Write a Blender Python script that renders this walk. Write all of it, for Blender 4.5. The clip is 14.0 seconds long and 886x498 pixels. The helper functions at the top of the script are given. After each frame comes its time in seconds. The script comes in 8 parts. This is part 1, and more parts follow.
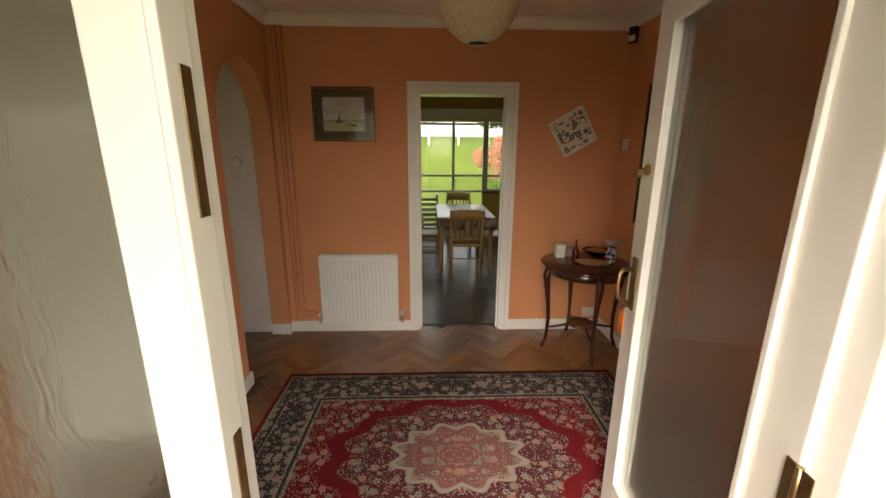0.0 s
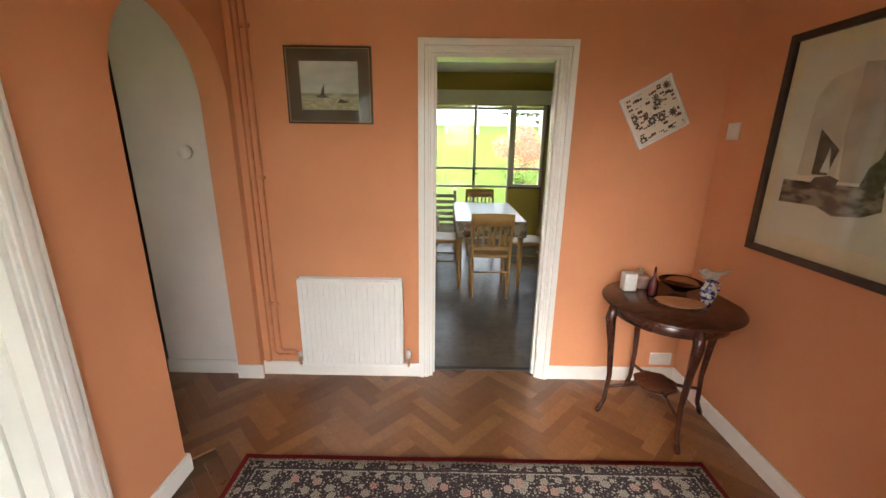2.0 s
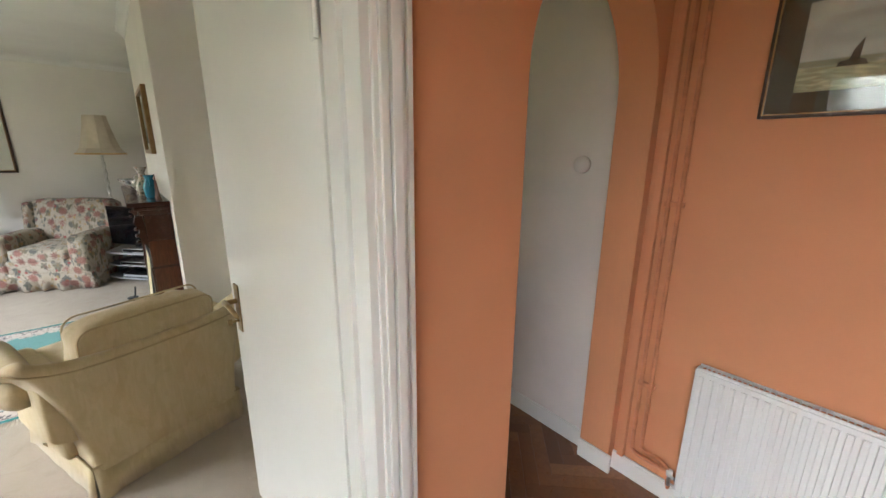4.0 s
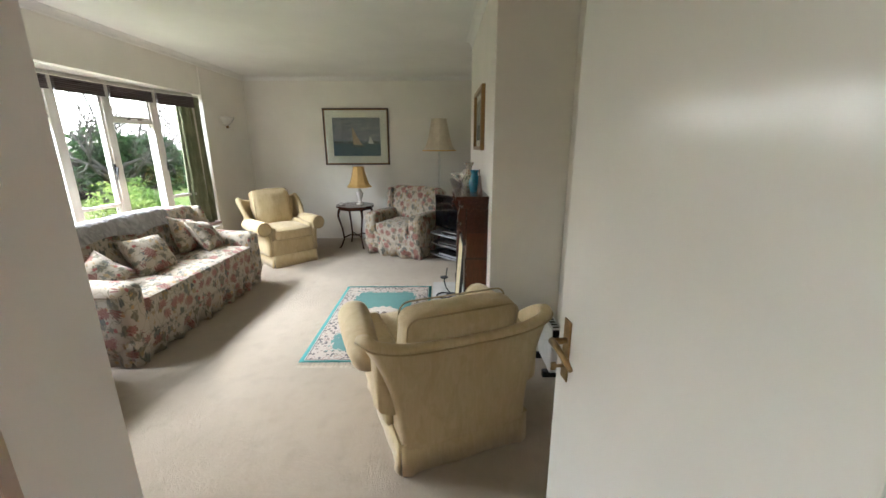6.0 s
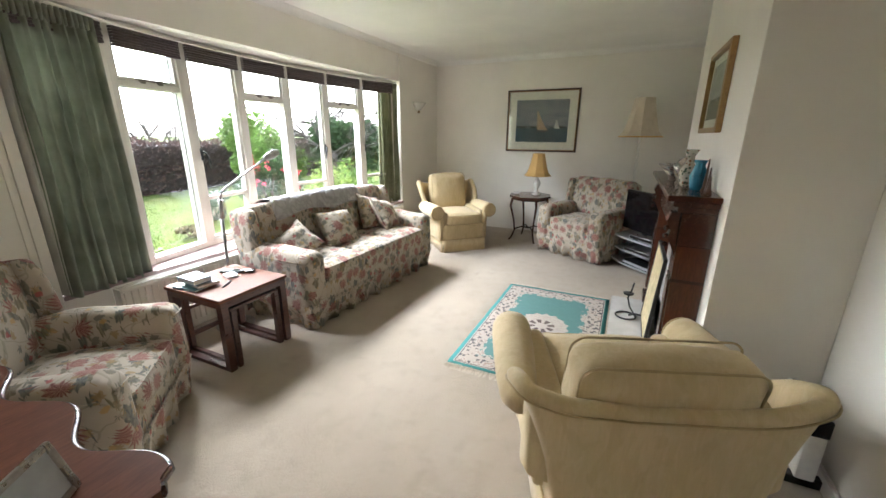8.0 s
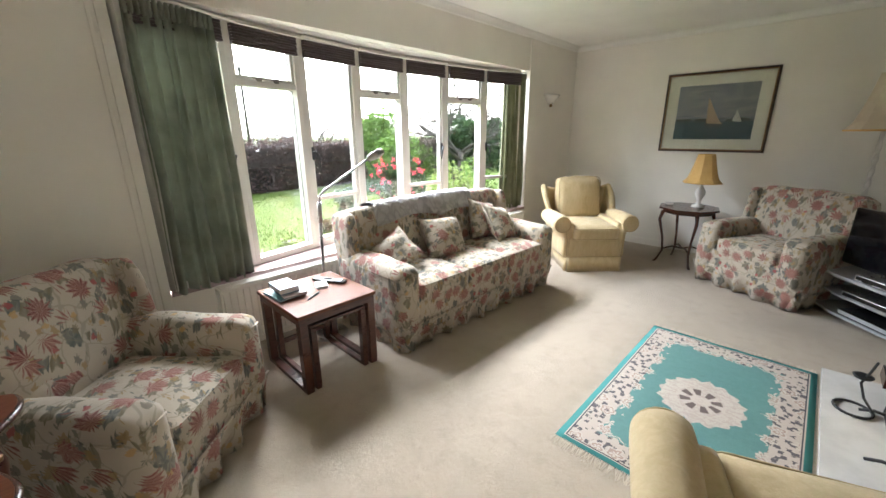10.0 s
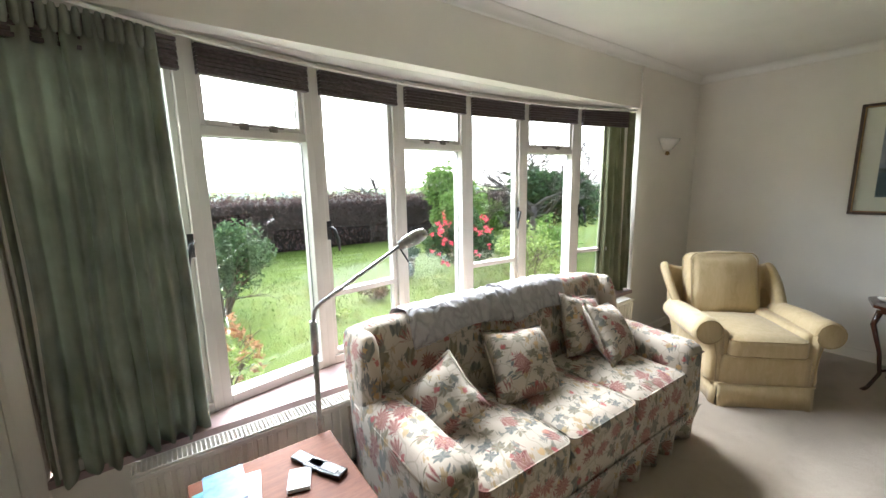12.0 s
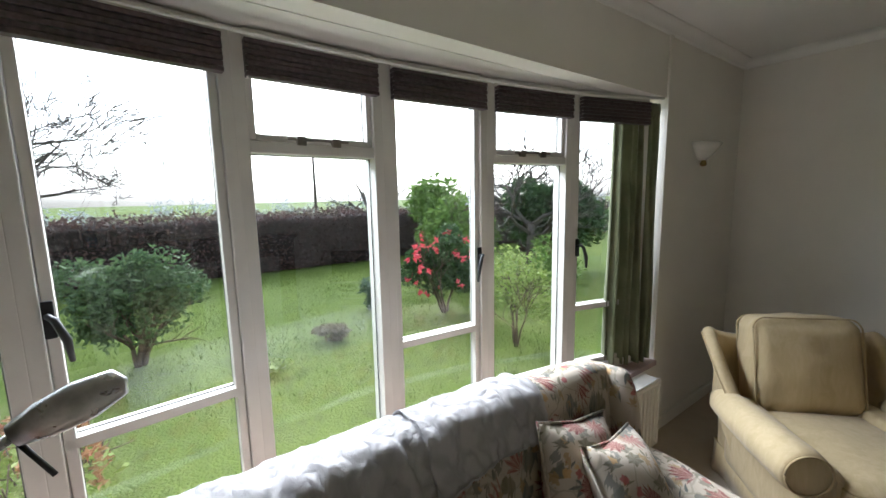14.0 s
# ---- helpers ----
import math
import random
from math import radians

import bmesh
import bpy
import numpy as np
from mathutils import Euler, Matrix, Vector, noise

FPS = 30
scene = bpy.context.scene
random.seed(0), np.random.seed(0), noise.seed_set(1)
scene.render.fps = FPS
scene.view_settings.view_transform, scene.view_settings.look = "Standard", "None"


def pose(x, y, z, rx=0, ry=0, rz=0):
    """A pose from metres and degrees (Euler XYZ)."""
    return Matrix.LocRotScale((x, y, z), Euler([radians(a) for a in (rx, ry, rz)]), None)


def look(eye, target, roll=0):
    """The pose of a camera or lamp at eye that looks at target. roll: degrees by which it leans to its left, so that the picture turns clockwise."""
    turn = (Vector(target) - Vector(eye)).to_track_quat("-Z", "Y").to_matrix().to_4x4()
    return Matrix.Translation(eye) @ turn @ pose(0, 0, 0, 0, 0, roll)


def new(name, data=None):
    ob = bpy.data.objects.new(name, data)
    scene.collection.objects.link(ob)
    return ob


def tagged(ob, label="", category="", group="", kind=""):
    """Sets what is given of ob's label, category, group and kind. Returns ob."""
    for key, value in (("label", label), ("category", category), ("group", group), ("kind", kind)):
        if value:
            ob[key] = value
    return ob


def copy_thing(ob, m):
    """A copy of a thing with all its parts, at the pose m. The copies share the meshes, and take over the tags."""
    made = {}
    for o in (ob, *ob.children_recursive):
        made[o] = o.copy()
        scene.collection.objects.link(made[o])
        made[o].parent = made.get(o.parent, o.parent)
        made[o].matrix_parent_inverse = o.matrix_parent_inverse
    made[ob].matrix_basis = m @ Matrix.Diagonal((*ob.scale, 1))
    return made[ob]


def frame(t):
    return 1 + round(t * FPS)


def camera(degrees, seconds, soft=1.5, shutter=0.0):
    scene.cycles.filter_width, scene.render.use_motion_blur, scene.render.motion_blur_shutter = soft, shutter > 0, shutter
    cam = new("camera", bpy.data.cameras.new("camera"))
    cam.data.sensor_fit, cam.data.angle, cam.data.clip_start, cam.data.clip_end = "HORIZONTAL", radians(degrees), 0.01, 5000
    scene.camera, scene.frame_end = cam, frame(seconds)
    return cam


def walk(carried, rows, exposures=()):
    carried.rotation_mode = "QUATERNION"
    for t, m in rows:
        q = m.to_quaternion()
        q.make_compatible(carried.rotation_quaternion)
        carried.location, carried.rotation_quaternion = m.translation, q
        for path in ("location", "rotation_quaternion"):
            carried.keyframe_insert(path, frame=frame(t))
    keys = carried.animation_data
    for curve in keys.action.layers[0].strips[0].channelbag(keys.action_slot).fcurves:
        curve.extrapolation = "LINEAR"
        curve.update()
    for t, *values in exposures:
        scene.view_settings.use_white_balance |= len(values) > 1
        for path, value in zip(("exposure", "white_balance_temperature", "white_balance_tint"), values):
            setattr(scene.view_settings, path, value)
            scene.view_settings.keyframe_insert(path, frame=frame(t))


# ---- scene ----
cam = camera(97.9, 14.0)

PATH = [
    (0, (0.505, 0.378, 1.525), (0.571, 2.318, 1.045), 0.3),
    (0.5, (0.516, 0.584, 1.531), (0.617, 2.52, 1.04), 0.2),
    (1, (0.497, 0.767, 1.521), (0.625, 2.696, 1.009), 0.4),
    (1.5, (0.469, 0.972, 1.518), (0.59, 2.897, 0.989), 0.4),
    (2, (0.495, 1.262, 1.522), (0.482, 3.19, 0.99), 0.8),
    (2.5, (0.433, 1.458, 1.546), (0.15, 3.368, 1.025), 1.2),
    (3, (0.275, 1.625, 1.542), (-0.385, 3.445, 1.042), 0.8),
    (3.5, (0.112, 1.751, 1.532), (-0.972, 3.354, 1.026), 0.4),
    (4, (-0.031, 1.881, 1.508), (-1.516, 3.126, 1.014), 0.4),
    (4.2, (-0.068, 1.92, 1.515), (-1.673, 3.002, 1.012), 0.1),
    (6.3, (-0.643, 1.777, 1.495), (-2.571, 1.655, 0.977), -0.1),
    (6.5, (-0.69, 1.77, 1.493), (-2.608, 1.556, 0.970), -0.1),
    (7, (-0.80, 1.780, 1.492), (-2.675, 1.336, 0.957), -0.1),
    (7.5, (-0.874, 1.757, 1.48), (-2.685, 1.11, 0.928), 0.1),
    (8, (-0.986, 1.704, 1.45), (-2.722, 0.889, 0.883), 0.3),
    (8.2, (-1.034, 1.669, 1.438), (-2.74, 0.793, 0.869), 0.3),
    (10.3, (-1.61, 1.369, 1.432), (-2.962, 0.001, 0.883), -0.2),
    (10.5, (-1.673, 1.275, 1.426), (-3.016, -0.111, 0.902), -0.1),
    (11, (-1.868, 0.975, 1.434), (-3.154, -0.486, 0.975), -0.6),
    (11.5, (-2.077, 0.754, 1.459), (-3.305, -0.775, 1.068), -1.0),
    (12, (-2.352, 0.581, 1.521), (-3.511, -1.015, 1.192), -1.1),
    (12.5, (-2.592, 0.37, 1.541), (-3.68, -1.284, 1.255), -1.1),
    (13, (-2.816, 0.172, 1.576), (-3.858, -1.515, 1.316), -0.9),
    (13.5, (-3.094, 0.067, 1.59), (-4.113, -1.634, 1.33), -1.1),
    (14, (-3.346, -0.067, 1.587), (-4.493, -1.683, 1.318), -1.1),
]
walk(cam, [(t, look(eye, target, roll)) for t, eye, target, roll in PATH],
     [(0, 1.3, 7450, 11), (1, 2.25, 7000, 11), (2, 2.5, 6400, 10), (3, 2.55, 5950, 10), (4.2, 2.4, 5850, 10), (6.3, 2.05, 5900, 10), (8, 2.2, 5900, 11), (11, 2.05, 5950, 11), (12.5, 1.55, 5800, 11), (14, 0.78, 5750, 11)])

# ---- world and sun: hazy bright day, sun beyond the window side ----
SUN_EL, SUN_AZ = 38.0, 205.0            # degrees; azimuth clockwise from +y
world = bpy.data.worlds.new("hazy_sky")
scene.world = world
world.use_nodes = True
_w = world.node_tree
_sky = _w.nodes.new("ShaderNodeTexSky")
_sky.sky_type, _sky.sun_disc = "NISHITA", False
_sky.sun_elevation, _sky.sun_rotation = radians(SUN_EL), radians(SUN_AZ)
_sky.air_density, _sky.dust_density, _sky.ozone_density = 1.0, 4.0, 1.0
_hsv = _w.nodes.new("ShaderNodeHueSaturation")
_hsv.inputs["Saturation"].default_value = 0.3
_w.links.new(_sky.outputs[0], _hsv.inputs["Color"])
_w.links.new(_hsv.outputs[0], _w.nodes["Background"].inputs[0])
_w.nodes["Background"].inputs[1].default_value = 0.3
_sun = bpy.data.lights.new("sun", "SUN")
_sun.energy, _sun.angle, _sun.color = 0.5, radians(18), (1.0, 0.95, 0.88)
_az, _el = radians(SUN_AZ), radians(SUN_EL)
_sd = Vector((math.sin(_az) * math.cos(_el), math.cos(_az) * math.cos(_el), math.sin(_el)))
_so = new("sun", _sun)
_so.matrix_world = look(_sd * 30, (0, 0, 0))

# added lamp, unseen above the bow window head, standing in for sky light
_wl = bpy.data.lights.new("window_daylight", "AREA")
_wl.shape, _wl.size, _wl.size_y, _wl.energy, _wl.color = "RECTANGLE", 3.6, 0.6, 145, (0.95, 0.98, 1.0)
_wo = new("window_daylight", _wl)
_wo.matrix_world = look((-3.9, -2.4, 2.62), (-3.9, 1.5, 0.9))

# ---- materials ----
class Net:
    """Short hand for one node material."""

    def __init__(self, name):
        self.m = bpy.data.materials.new(name)
        self.m.use_nodes = True
        self.t = self.m.node_tree
        self.b = self.t.nodes["Principled BSDF"]
        self.out = self.t.nodes["Material Output"]

    def n(self, kind, **kw):
        node = self.t.nodes.new(kind)
        for k, v in kw.items():
            setattr(node, k, v)
        return node

    def put(self, sock, v):
        if isinstance(v, bpy.types.NodeSocket):
            self.t.links.new(v, sock)
        elif isinstance(v, tuple) and len(v) == 3 and sock.type == "RGBA":
            sock.default_value = (*v, 1)
        else:
            sock.default_value = v

    def co(self, scale=(1, 1, 1), loc=(0, 0, 0), rot=(0, 0, 0), src="Object"):
        tc, mp = self.n("ShaderNodeTexCoord"), self.n("ShaderNodeMapping")
        self.t.links.new(tc.outputs[src], mp.inputs[0])
        mp.inputs["Scale"].default_value, mp.inputs["Location"].default_value = scale, loc
        mp.inputs["Rotation"].default_value = rot
        return mp.outputs[0]

    def xyz(self, v):
        s = self.n("ShaderNodeSeparateXYZ")
        self.t.links.new(v, s.inputs[0])
        return s.outputs

    def math(self, op, a, b=0.0, c=None, clamp=False):
        k = self.n("ShaderNodeMath", operation=op, use_clamp=clamp)
        self.put(k.inputs[0], a)
        self.put(k.inputs[1], b)
        if c is not None:
            self.put(k.inputs[2], c)
        return k.outputs[0]

    def step(self, v, lo, hi):
        """0 under lo, 1 over hi."""
        k = self.n("ShaderNodeMapRange", interpolation_type="SMOOTHSTEP")
        self.put(k.inputs[0], v)
        k.inputs[1].default_value, k.inputs[2].default_value = lo, hi
        return k.outputs[0]

    def noise(self, v, scale, detail=3.0, rough=0.55, dist=0.0):
        k = self.n("ShaderNodeTexNoise")
        self.t.links.new(v, k.inputs["Vector"])
        k.inputs["Scale"].default_value, k.inputs["Detail"].default_value = scale, detail
        k.inputs["Roughness"].default_value, k.inputs["Distortion"].default_value = rough, dist
        return k.outputs

    def vor(self, v, scale, feature="F1", rnd=1.0):
        k = self.n("ShaderNodeTexVoronoi", feature=feature)
        self.t.links.new(v, k.inputs["Vector"])
        k.inputs["Scale"].default_value, k.inputs["Randomness"].default_value = scale, rnd
        return k.outputs

    def warp(self, v, scale, amount):
        k = self.n("ShaderNodeVectorMath", operation="MULTIPLY_ADD")
        self.t.links.new(self.noise(v, scale, 2)["Color"], k.inputs[0])
        k.inputs[1].default_value = (amount,) * 3
        self.t.links.new(v, k.inputs[2])
        return k.outputs[0]

    def mix(self, f, a, b, kind="MIX"):
        k = self.n("ShaderNodeMix", data_type="RGBA", blend_type=kind)
        self.put(k.inputs[0], f)
        self.put(k.inputs[6], a)
        self.put(k.inputs[7], b)
        return k.outputs[2]

    def bump(self, h, strength=0.2, dist=0.01):
        k = self.n("ShaderNodeBump")
        k.inputs["Strength"].default_value, k.inputs["Distance"].default_value = strength, dist
        self.t.links.new(h, k.inputs["Height"])
        self.t.links.new(k.outputs[0], self.b.inputs["Normal"])

    def done(self, color, rough=0.6, metal=0.0, spec=0.5, **kw):
        self.put(self.b.inputs["Base Color"], color)
        self.put(self.b.inputs["Roughness"], rough)
        self.b.inputs["Metallic"].default_value = metal
        self.b.inputs["Specular IOR Level"].default_value = spec
        for k, v in kw.items():
            self.put(self.b.inputs[k.replace("_", " ")], v)
        return self.m


def paint(name, col, rough=0.7, vary=0.06, grain=180, bump=0.06, spec=0.4):
    """Emulsion or gloss paint: patchy tone, fine roller relief."""
    k = Net(name)
    v = k.co()
    big, fine = k.noise(v, 1.7, 4)[0], k.noise(v, grain, 2)[0]
    dark, light = tuple(c * (1 - vary) for c in col), tuple(min(1, c * (1 + vary)) for c in col)
    k.bump(fine, bump, 0.004)
    return k.done(k.mix(k.step(big, 0.3, 0.7), dark, light), rough, 0, spec)


def wood(name, dark, light, rough=0.35, axis=(1.5, 14, 14), spec=0.5, coat=0.0, odd=0.35):
    k = Net(name)
    info = k.n("ShaderNodeObjectInfo")
    v = k.co(axis)
    off = k.n("ShaderNodeVectorMath", operation="ADD")
    k.t.links.new(v, off.inputs[0])
    k.t.links.new(info.outputs["Random"], off.inputs[1])
    g = k.noise(off.outputs[0], 3.0, 6, 0.65, 1.2)[0]
    f = k.noise(off.outputs[0], 22.0, 3)[0]
    t = k.math("ADD", k.math("MULTIPLY", g, 0.75), k.math("MULTIPLY", f, 0.25))
    c = k.mix(k.step(t, 0.3, 0.7), dark, light)
    c = k.mix(k.math("MULTIPLY", info.outputs["Random"], odd), c, tuple(x * 0.55 for x in dark))
    k.bump(f, 0.05, 0.003)
    k.b.inputs["Coat Weight"].default_value = coat
    return k.done(c, k.math("MULTIPLY_ADD", g, 0.2, rough - 0.1), 0, spec)


def cloth(name, col, alt=None, weave=420, rough=0.9, vary=0.1, bump=0.25, thin=0.0):
    k = Net(name)
    v = k.co()
    big, fine = k.noise(v, 5, 4)[0], k.noise(v, weave, 2)[0]
    c = k.mix(k.step(big, 0.3, 0.7), tuple(x * (1 - vary) for x in col), alt or tuple(x * (1 + vary) for x in col))
    c = k.mix(k.math("MULTIPLY", fine, 0.25), c, tuple(x * 0.6 for x in col))
    k.bump(k.math("ADD", k.noise(v, 14, 3)[0], k.math("MULTIPLY", fine, 0.2)), bump, 0.012)
    k.done(c, rough, 0, 0.2, Sheen_Weight=0.15)
    if thin:
        tl, mx = k.n("ShaderNodeBsdfTranslucent"), k.n("ShaderNodeMixShader")
        k.t.links.new(c, tl.inputs[0])
        mx.inputs[0].default_value = thin
        k.t.links.new(k.b.outputs[0], mx.inputs[1])
        k.t.links.new(tl.outputs[0], mx.inputs[2])
        k.t.links.new(mx.outputs[0], k.out.inputs[0])
    return k.m


def floral(name, scale=1.0):
    """Pale cotton printed with faded red chrysanthemums, grey-green sprays and mustard buds."""
    k = Net(name)
    v = k.co()
    blur = k.noise(v, 60, 2)[0]
    base = k.mix(k.noise(v, 6, 3)[0], (0.42, 0.355, 0.275), (0.53, 0.465, 0.375))

    def blooms(vec, sc, r, petals, depth, keep, chan):
        f = k.vor(vec, sc)
        d = k.n("ShaderNodeVectorMath", operation="SUBTRACT")
        k.put(d.inputs[0], vec)
        k.put(d.inputs[1], f["Position"])
        x, y, z = k.xyz(d.outputs[0])
        ang = k.math("ARCTAN2", k.math("MULTIPLY_ADD", y, 0.55, x), k.math("MULTIPLY_ADD", y, 0.65, z))
        ray = k.math("ABSOLUTE", k.math("SINE", k.math("MULTIPLY", ang, petals)))
        q = k.math("ADD", f["Distance"], k.math("MULTIPLY", ray, depth))
        q = k.math("ADD", q, k.math("MULTIPLY", k.math("SUBTRACT", blur, 0.5), 0.16))
        pick = k.xyz(f["Color"])
        return k.math("MULTIPLY", k.math("SUBTRACT", 1, k.step(q, r, r + 0.07)), k.step(pick[chan], keep, keep + 0.01)), q, ray, pick
    # feathered leaves
    m1, q1, r1, p1 = blooms(k.warp(k.co((1.0, 1.7, 0.8), (3.1, 0.4, 0.7), (0.5, 0.8, 0.3)), 9, 0.05), 11.0 * scale, 0.44, 3.0, 0.17, 0.06, 1)
    leafc = k.mix(k.step(p1[0], 0.35, 0.65), (0.075, 0.092, 0.095), (0.15, 0.13, 0.075))
    c = k.mix(k.math("MULTIPLY", m1, 0.88), base, k.mix(k.math("MULTIPLY", r1, 0.45), leafc, (0.33, 0.31, 0.25)))
    m2, q2, r2, p2 = blooms(k.warp(k.co((1.6, 1.0, 1.0), (1.3, 5.4, 2.7), (0.2, 0.5, 0.9)), 13, 0.04), 16 * scale, 0.42, 3.5, 0.20, 0.12, 2)
    c = k.mix(k.math("MULTIPLY", m2, 0.75), c, k.mix(k.step(p2[0], 0.5, 0.6), (0.14, 0.145, 0.125), (0.34, 0.23, 0.10)))
    # thin stems
    st = k.vor(k.warp(v, 7, 0.10), 7.0 * scale, "DISTANCE_TO_EDGE")["Distance"]
    c = k.mix(k.math("MULTIPLY", k.math("SUBTRACT", 1, k.step(st, 0.010, 0.026)), 0.45), c, (0.24, 0.22, 0.16))
    # buds
    m3, q3, r3, p3 = blooms(k.warp(k.co((1, 1, 1), (7.7, 1.2, 4.4)), 20, 0.02), 15 * scale, 0.22, 2.5, 0.07, 0.40, 0)
    c = k.mix(k.math("MULTIPLY", m3, 0.85), c, k.mix(k.step(p3[1], 0.5, 0.55), (0.50, 0.32, 0.14), (0.36, 0.085, 0.085)))
    # chrysanthemums: open ragged petals round a dark eye
    m4, q4, r4, p4 = blooms(k.warp(v, 10, 0.02), 9.2 * scale, 0.46, 7.0, 0.17, 0.32, 0)
    red = k.mix(k.step(p4[1], 0.35, 0.65), (0.17, 0.033, 0.032), (0.25, 0.082, 0.07))
    red = k.mix(k.math("MULTIPLY", k.step(r4, 0.3, 0.95), 0.45), red, (0.43, 0.25, 0.20))
    red = k.mix(k.math("MULTIPLY", k.step(k.math("SINE", k.math("MULTIPLY", q4, 46)), 0.1, 0.9), 0.4), red, (0.54, 0.40, 0.33))
    red = k.mix(k.math("SUBTRACT", 1, k.step(q4, 0.09, 0.15)), red, (0.26, 0.12, 0.06))
    c = k.mix(k.math("MULTIPLY", m4, 0.92), c, red)
    fine = k.noise(v, 500, 2)[0]
    k.bump(k.math("ADD", k.noise(v, 11, 4)[0], k.math("MULTIPLY", fine, 0.15)), 0.4, 0.014)
    return k.done(c, 0.9, 0, 0.2, Sheen_Weight=0.1)


def metal(name, col, rough=0.3, vary=0.3):
    k = Net(name)
    g = k.noise(k.co(), 30, 4)[0]
    return k.done(k.mix(k.step(g, 0.35, 0.7), col, tuple(c * (1 - vary) for c in col)), k.math("MULTIPLY_ADD", g, 0.25, rough - 0.1), 1.0)


def plain(name, col, rough=0.5, vary=0.12, scale=20, spec=0.5, bump=0.05):
    k = Net(name)
    g = k.noise(k.co(), scale, 4)[0]
    k.bump(g, bump, 0.003)
    return k.done(k.mix(k.step(g, 0.3, 0.7), tuple(c * (1 - vary) for c in col), tuple(min(1, c * (1 + vary)) for c in col)), rough, 0, spec)


def clear_glass(name, tint=(0.96, 0.98, 0.97), gloss=0.06, rough=0.0, dirt=0.0):
    """Thin pane: what lies behind shows straight through, with a weak mirror and some bloom of dirt."""
    k = Net(name)
    tr, gl, mx = k.n("ShaderNodeBsdfTransparent"), k.n("ShaderNodeBsdfGlossy"), k.n("ShaderNodeMixShader")
    tr.inputs[0].default_value = (*tint, 1)
    gl.inputs["Roughness"].default_value = rough
    mx.inputs[0].default_value = gloss
    k.t.links.new(tr.outputs[0], mx.inputs[1])
    k.t.links.new(gl.outputs[0], mx.inputs[2])
    last = mx.outputs[0]
    if dirt:
        df, m2 = k.n("ShaderNodeBsdfDiffuse"), k.n("ShaderNodeMixShader")
        df.inputs[0].default_value = (0.8, 0.82, 0.84, 1)
        v = k.co((6, 6, 0.9))
        g = k.math("MULTIPLY", k.step(k.noise(v, 4, 5)[0], 0.45, 0.75), dirt)
        k.t.links.new(g, m2.inputs[0])
        k.t.links.new(last, m2.inputs[1])
        k.t.links.new(df.outputs[0], m2.inputs[2])
        last = m2.outputs[0]
    k.t.links.new(last, k.out.inputs[0])
    return k.m


def leafy(name, a, b, rough=0.6, spec=0.3):
    k = Net(name)
    r = k.n("ShaderNodeNewGeometry").outputs["Random Per Island"]
    c = k.mix(r, a, b)
    tl, ad = k.n("ShaderNodeBsdfTranslucent"), k.n("ShaderNodeMixShader")
    k.t.links.new(c, tl.inputs[0])
    k.done(c, rough, 0, spec)
    ad.inputs[0].default_value = 0.3
    k.t.links.new(k.b.outputs[0], ad.inputs[1])
    k.t.links.new(tl.outputs[0], ad.inputs[2])
    k.t.links.new(ad.outputs[0], k.out.inputs[0])
    return k.m


def carpet_mat():
    k = Net("beige_carpet")
    v = k.co()
    big, tuft = k.noise(v, 1.3, 4)[0], k.noise(v, 260, 2)[0]
    lane = k.noise(v, 9, 3)[0]
    c = k.mix(k.step(big, 0.3, 0.7), (0.47, 0.395, 0.305), (0.55, 0.47, 0.37))
    c = k.mix(k.math("MULTIPLY", k.step(lane, 0.45, 0.75), 0.5), c, (0.40, 0.33, 0.25))
    c = k.mix(k.math("MULTIPLY", tuft, 0.3), c, (0.36, 0.29, 0.21))
    k.bump(k.math("ADD", k.math("ADD", tuft, k.math("MULTIPLY", lane, 0.7)), k.math("MULTIPLY", k.noise(v, 38, 3)[0], 0.8)), 0.7, 0.014)
    return k.done(c, 0.97, 0, 0.1, Sheen_Weight=0.2)


def vinyl_mat():
    k = Net("brown_vinyl")
    v = k.co()
    p = k.xyz(v)
    g = k.noise(v, 2.2, 5)[0]
    s = k.noise(v, 17, 4, 0.7)[0]
    c = k.mix(k.step(g, 0.35, 0.65), (0.085, 0.062, 0.045), (0.15, 0.115, 0.085))
    c = k.mix(k.math("MULTIPLY", k.step(s, 0.45, 0.7), 0.5), c, (0.055, 0.042, 0.033))
    lx = k.math("ABSOLUTE", k.math("SUBTRACT", k.math("FRACT", k.math("MULTIPLY", p[0], 3.0)), 0.5))
    ly = k.math("ABSOLUTE", k.math("SUBTRACT", k.math("FRACT", k.math("MULTIPLY", p[1], 3.0)), 0.5))
    line = k.step(k.math("MAXIMUM", lx, ly), 0.488, 0.497)
    c = k.mix(k.math("MULTIPLY", line, 0.4), c, (0.05, 0.04, 0.03))
    k.bump(s, 0.08, 0.003)
    return k.done(c, k.math("MULTIPLY_ADD", s, 0.2, 0.22))


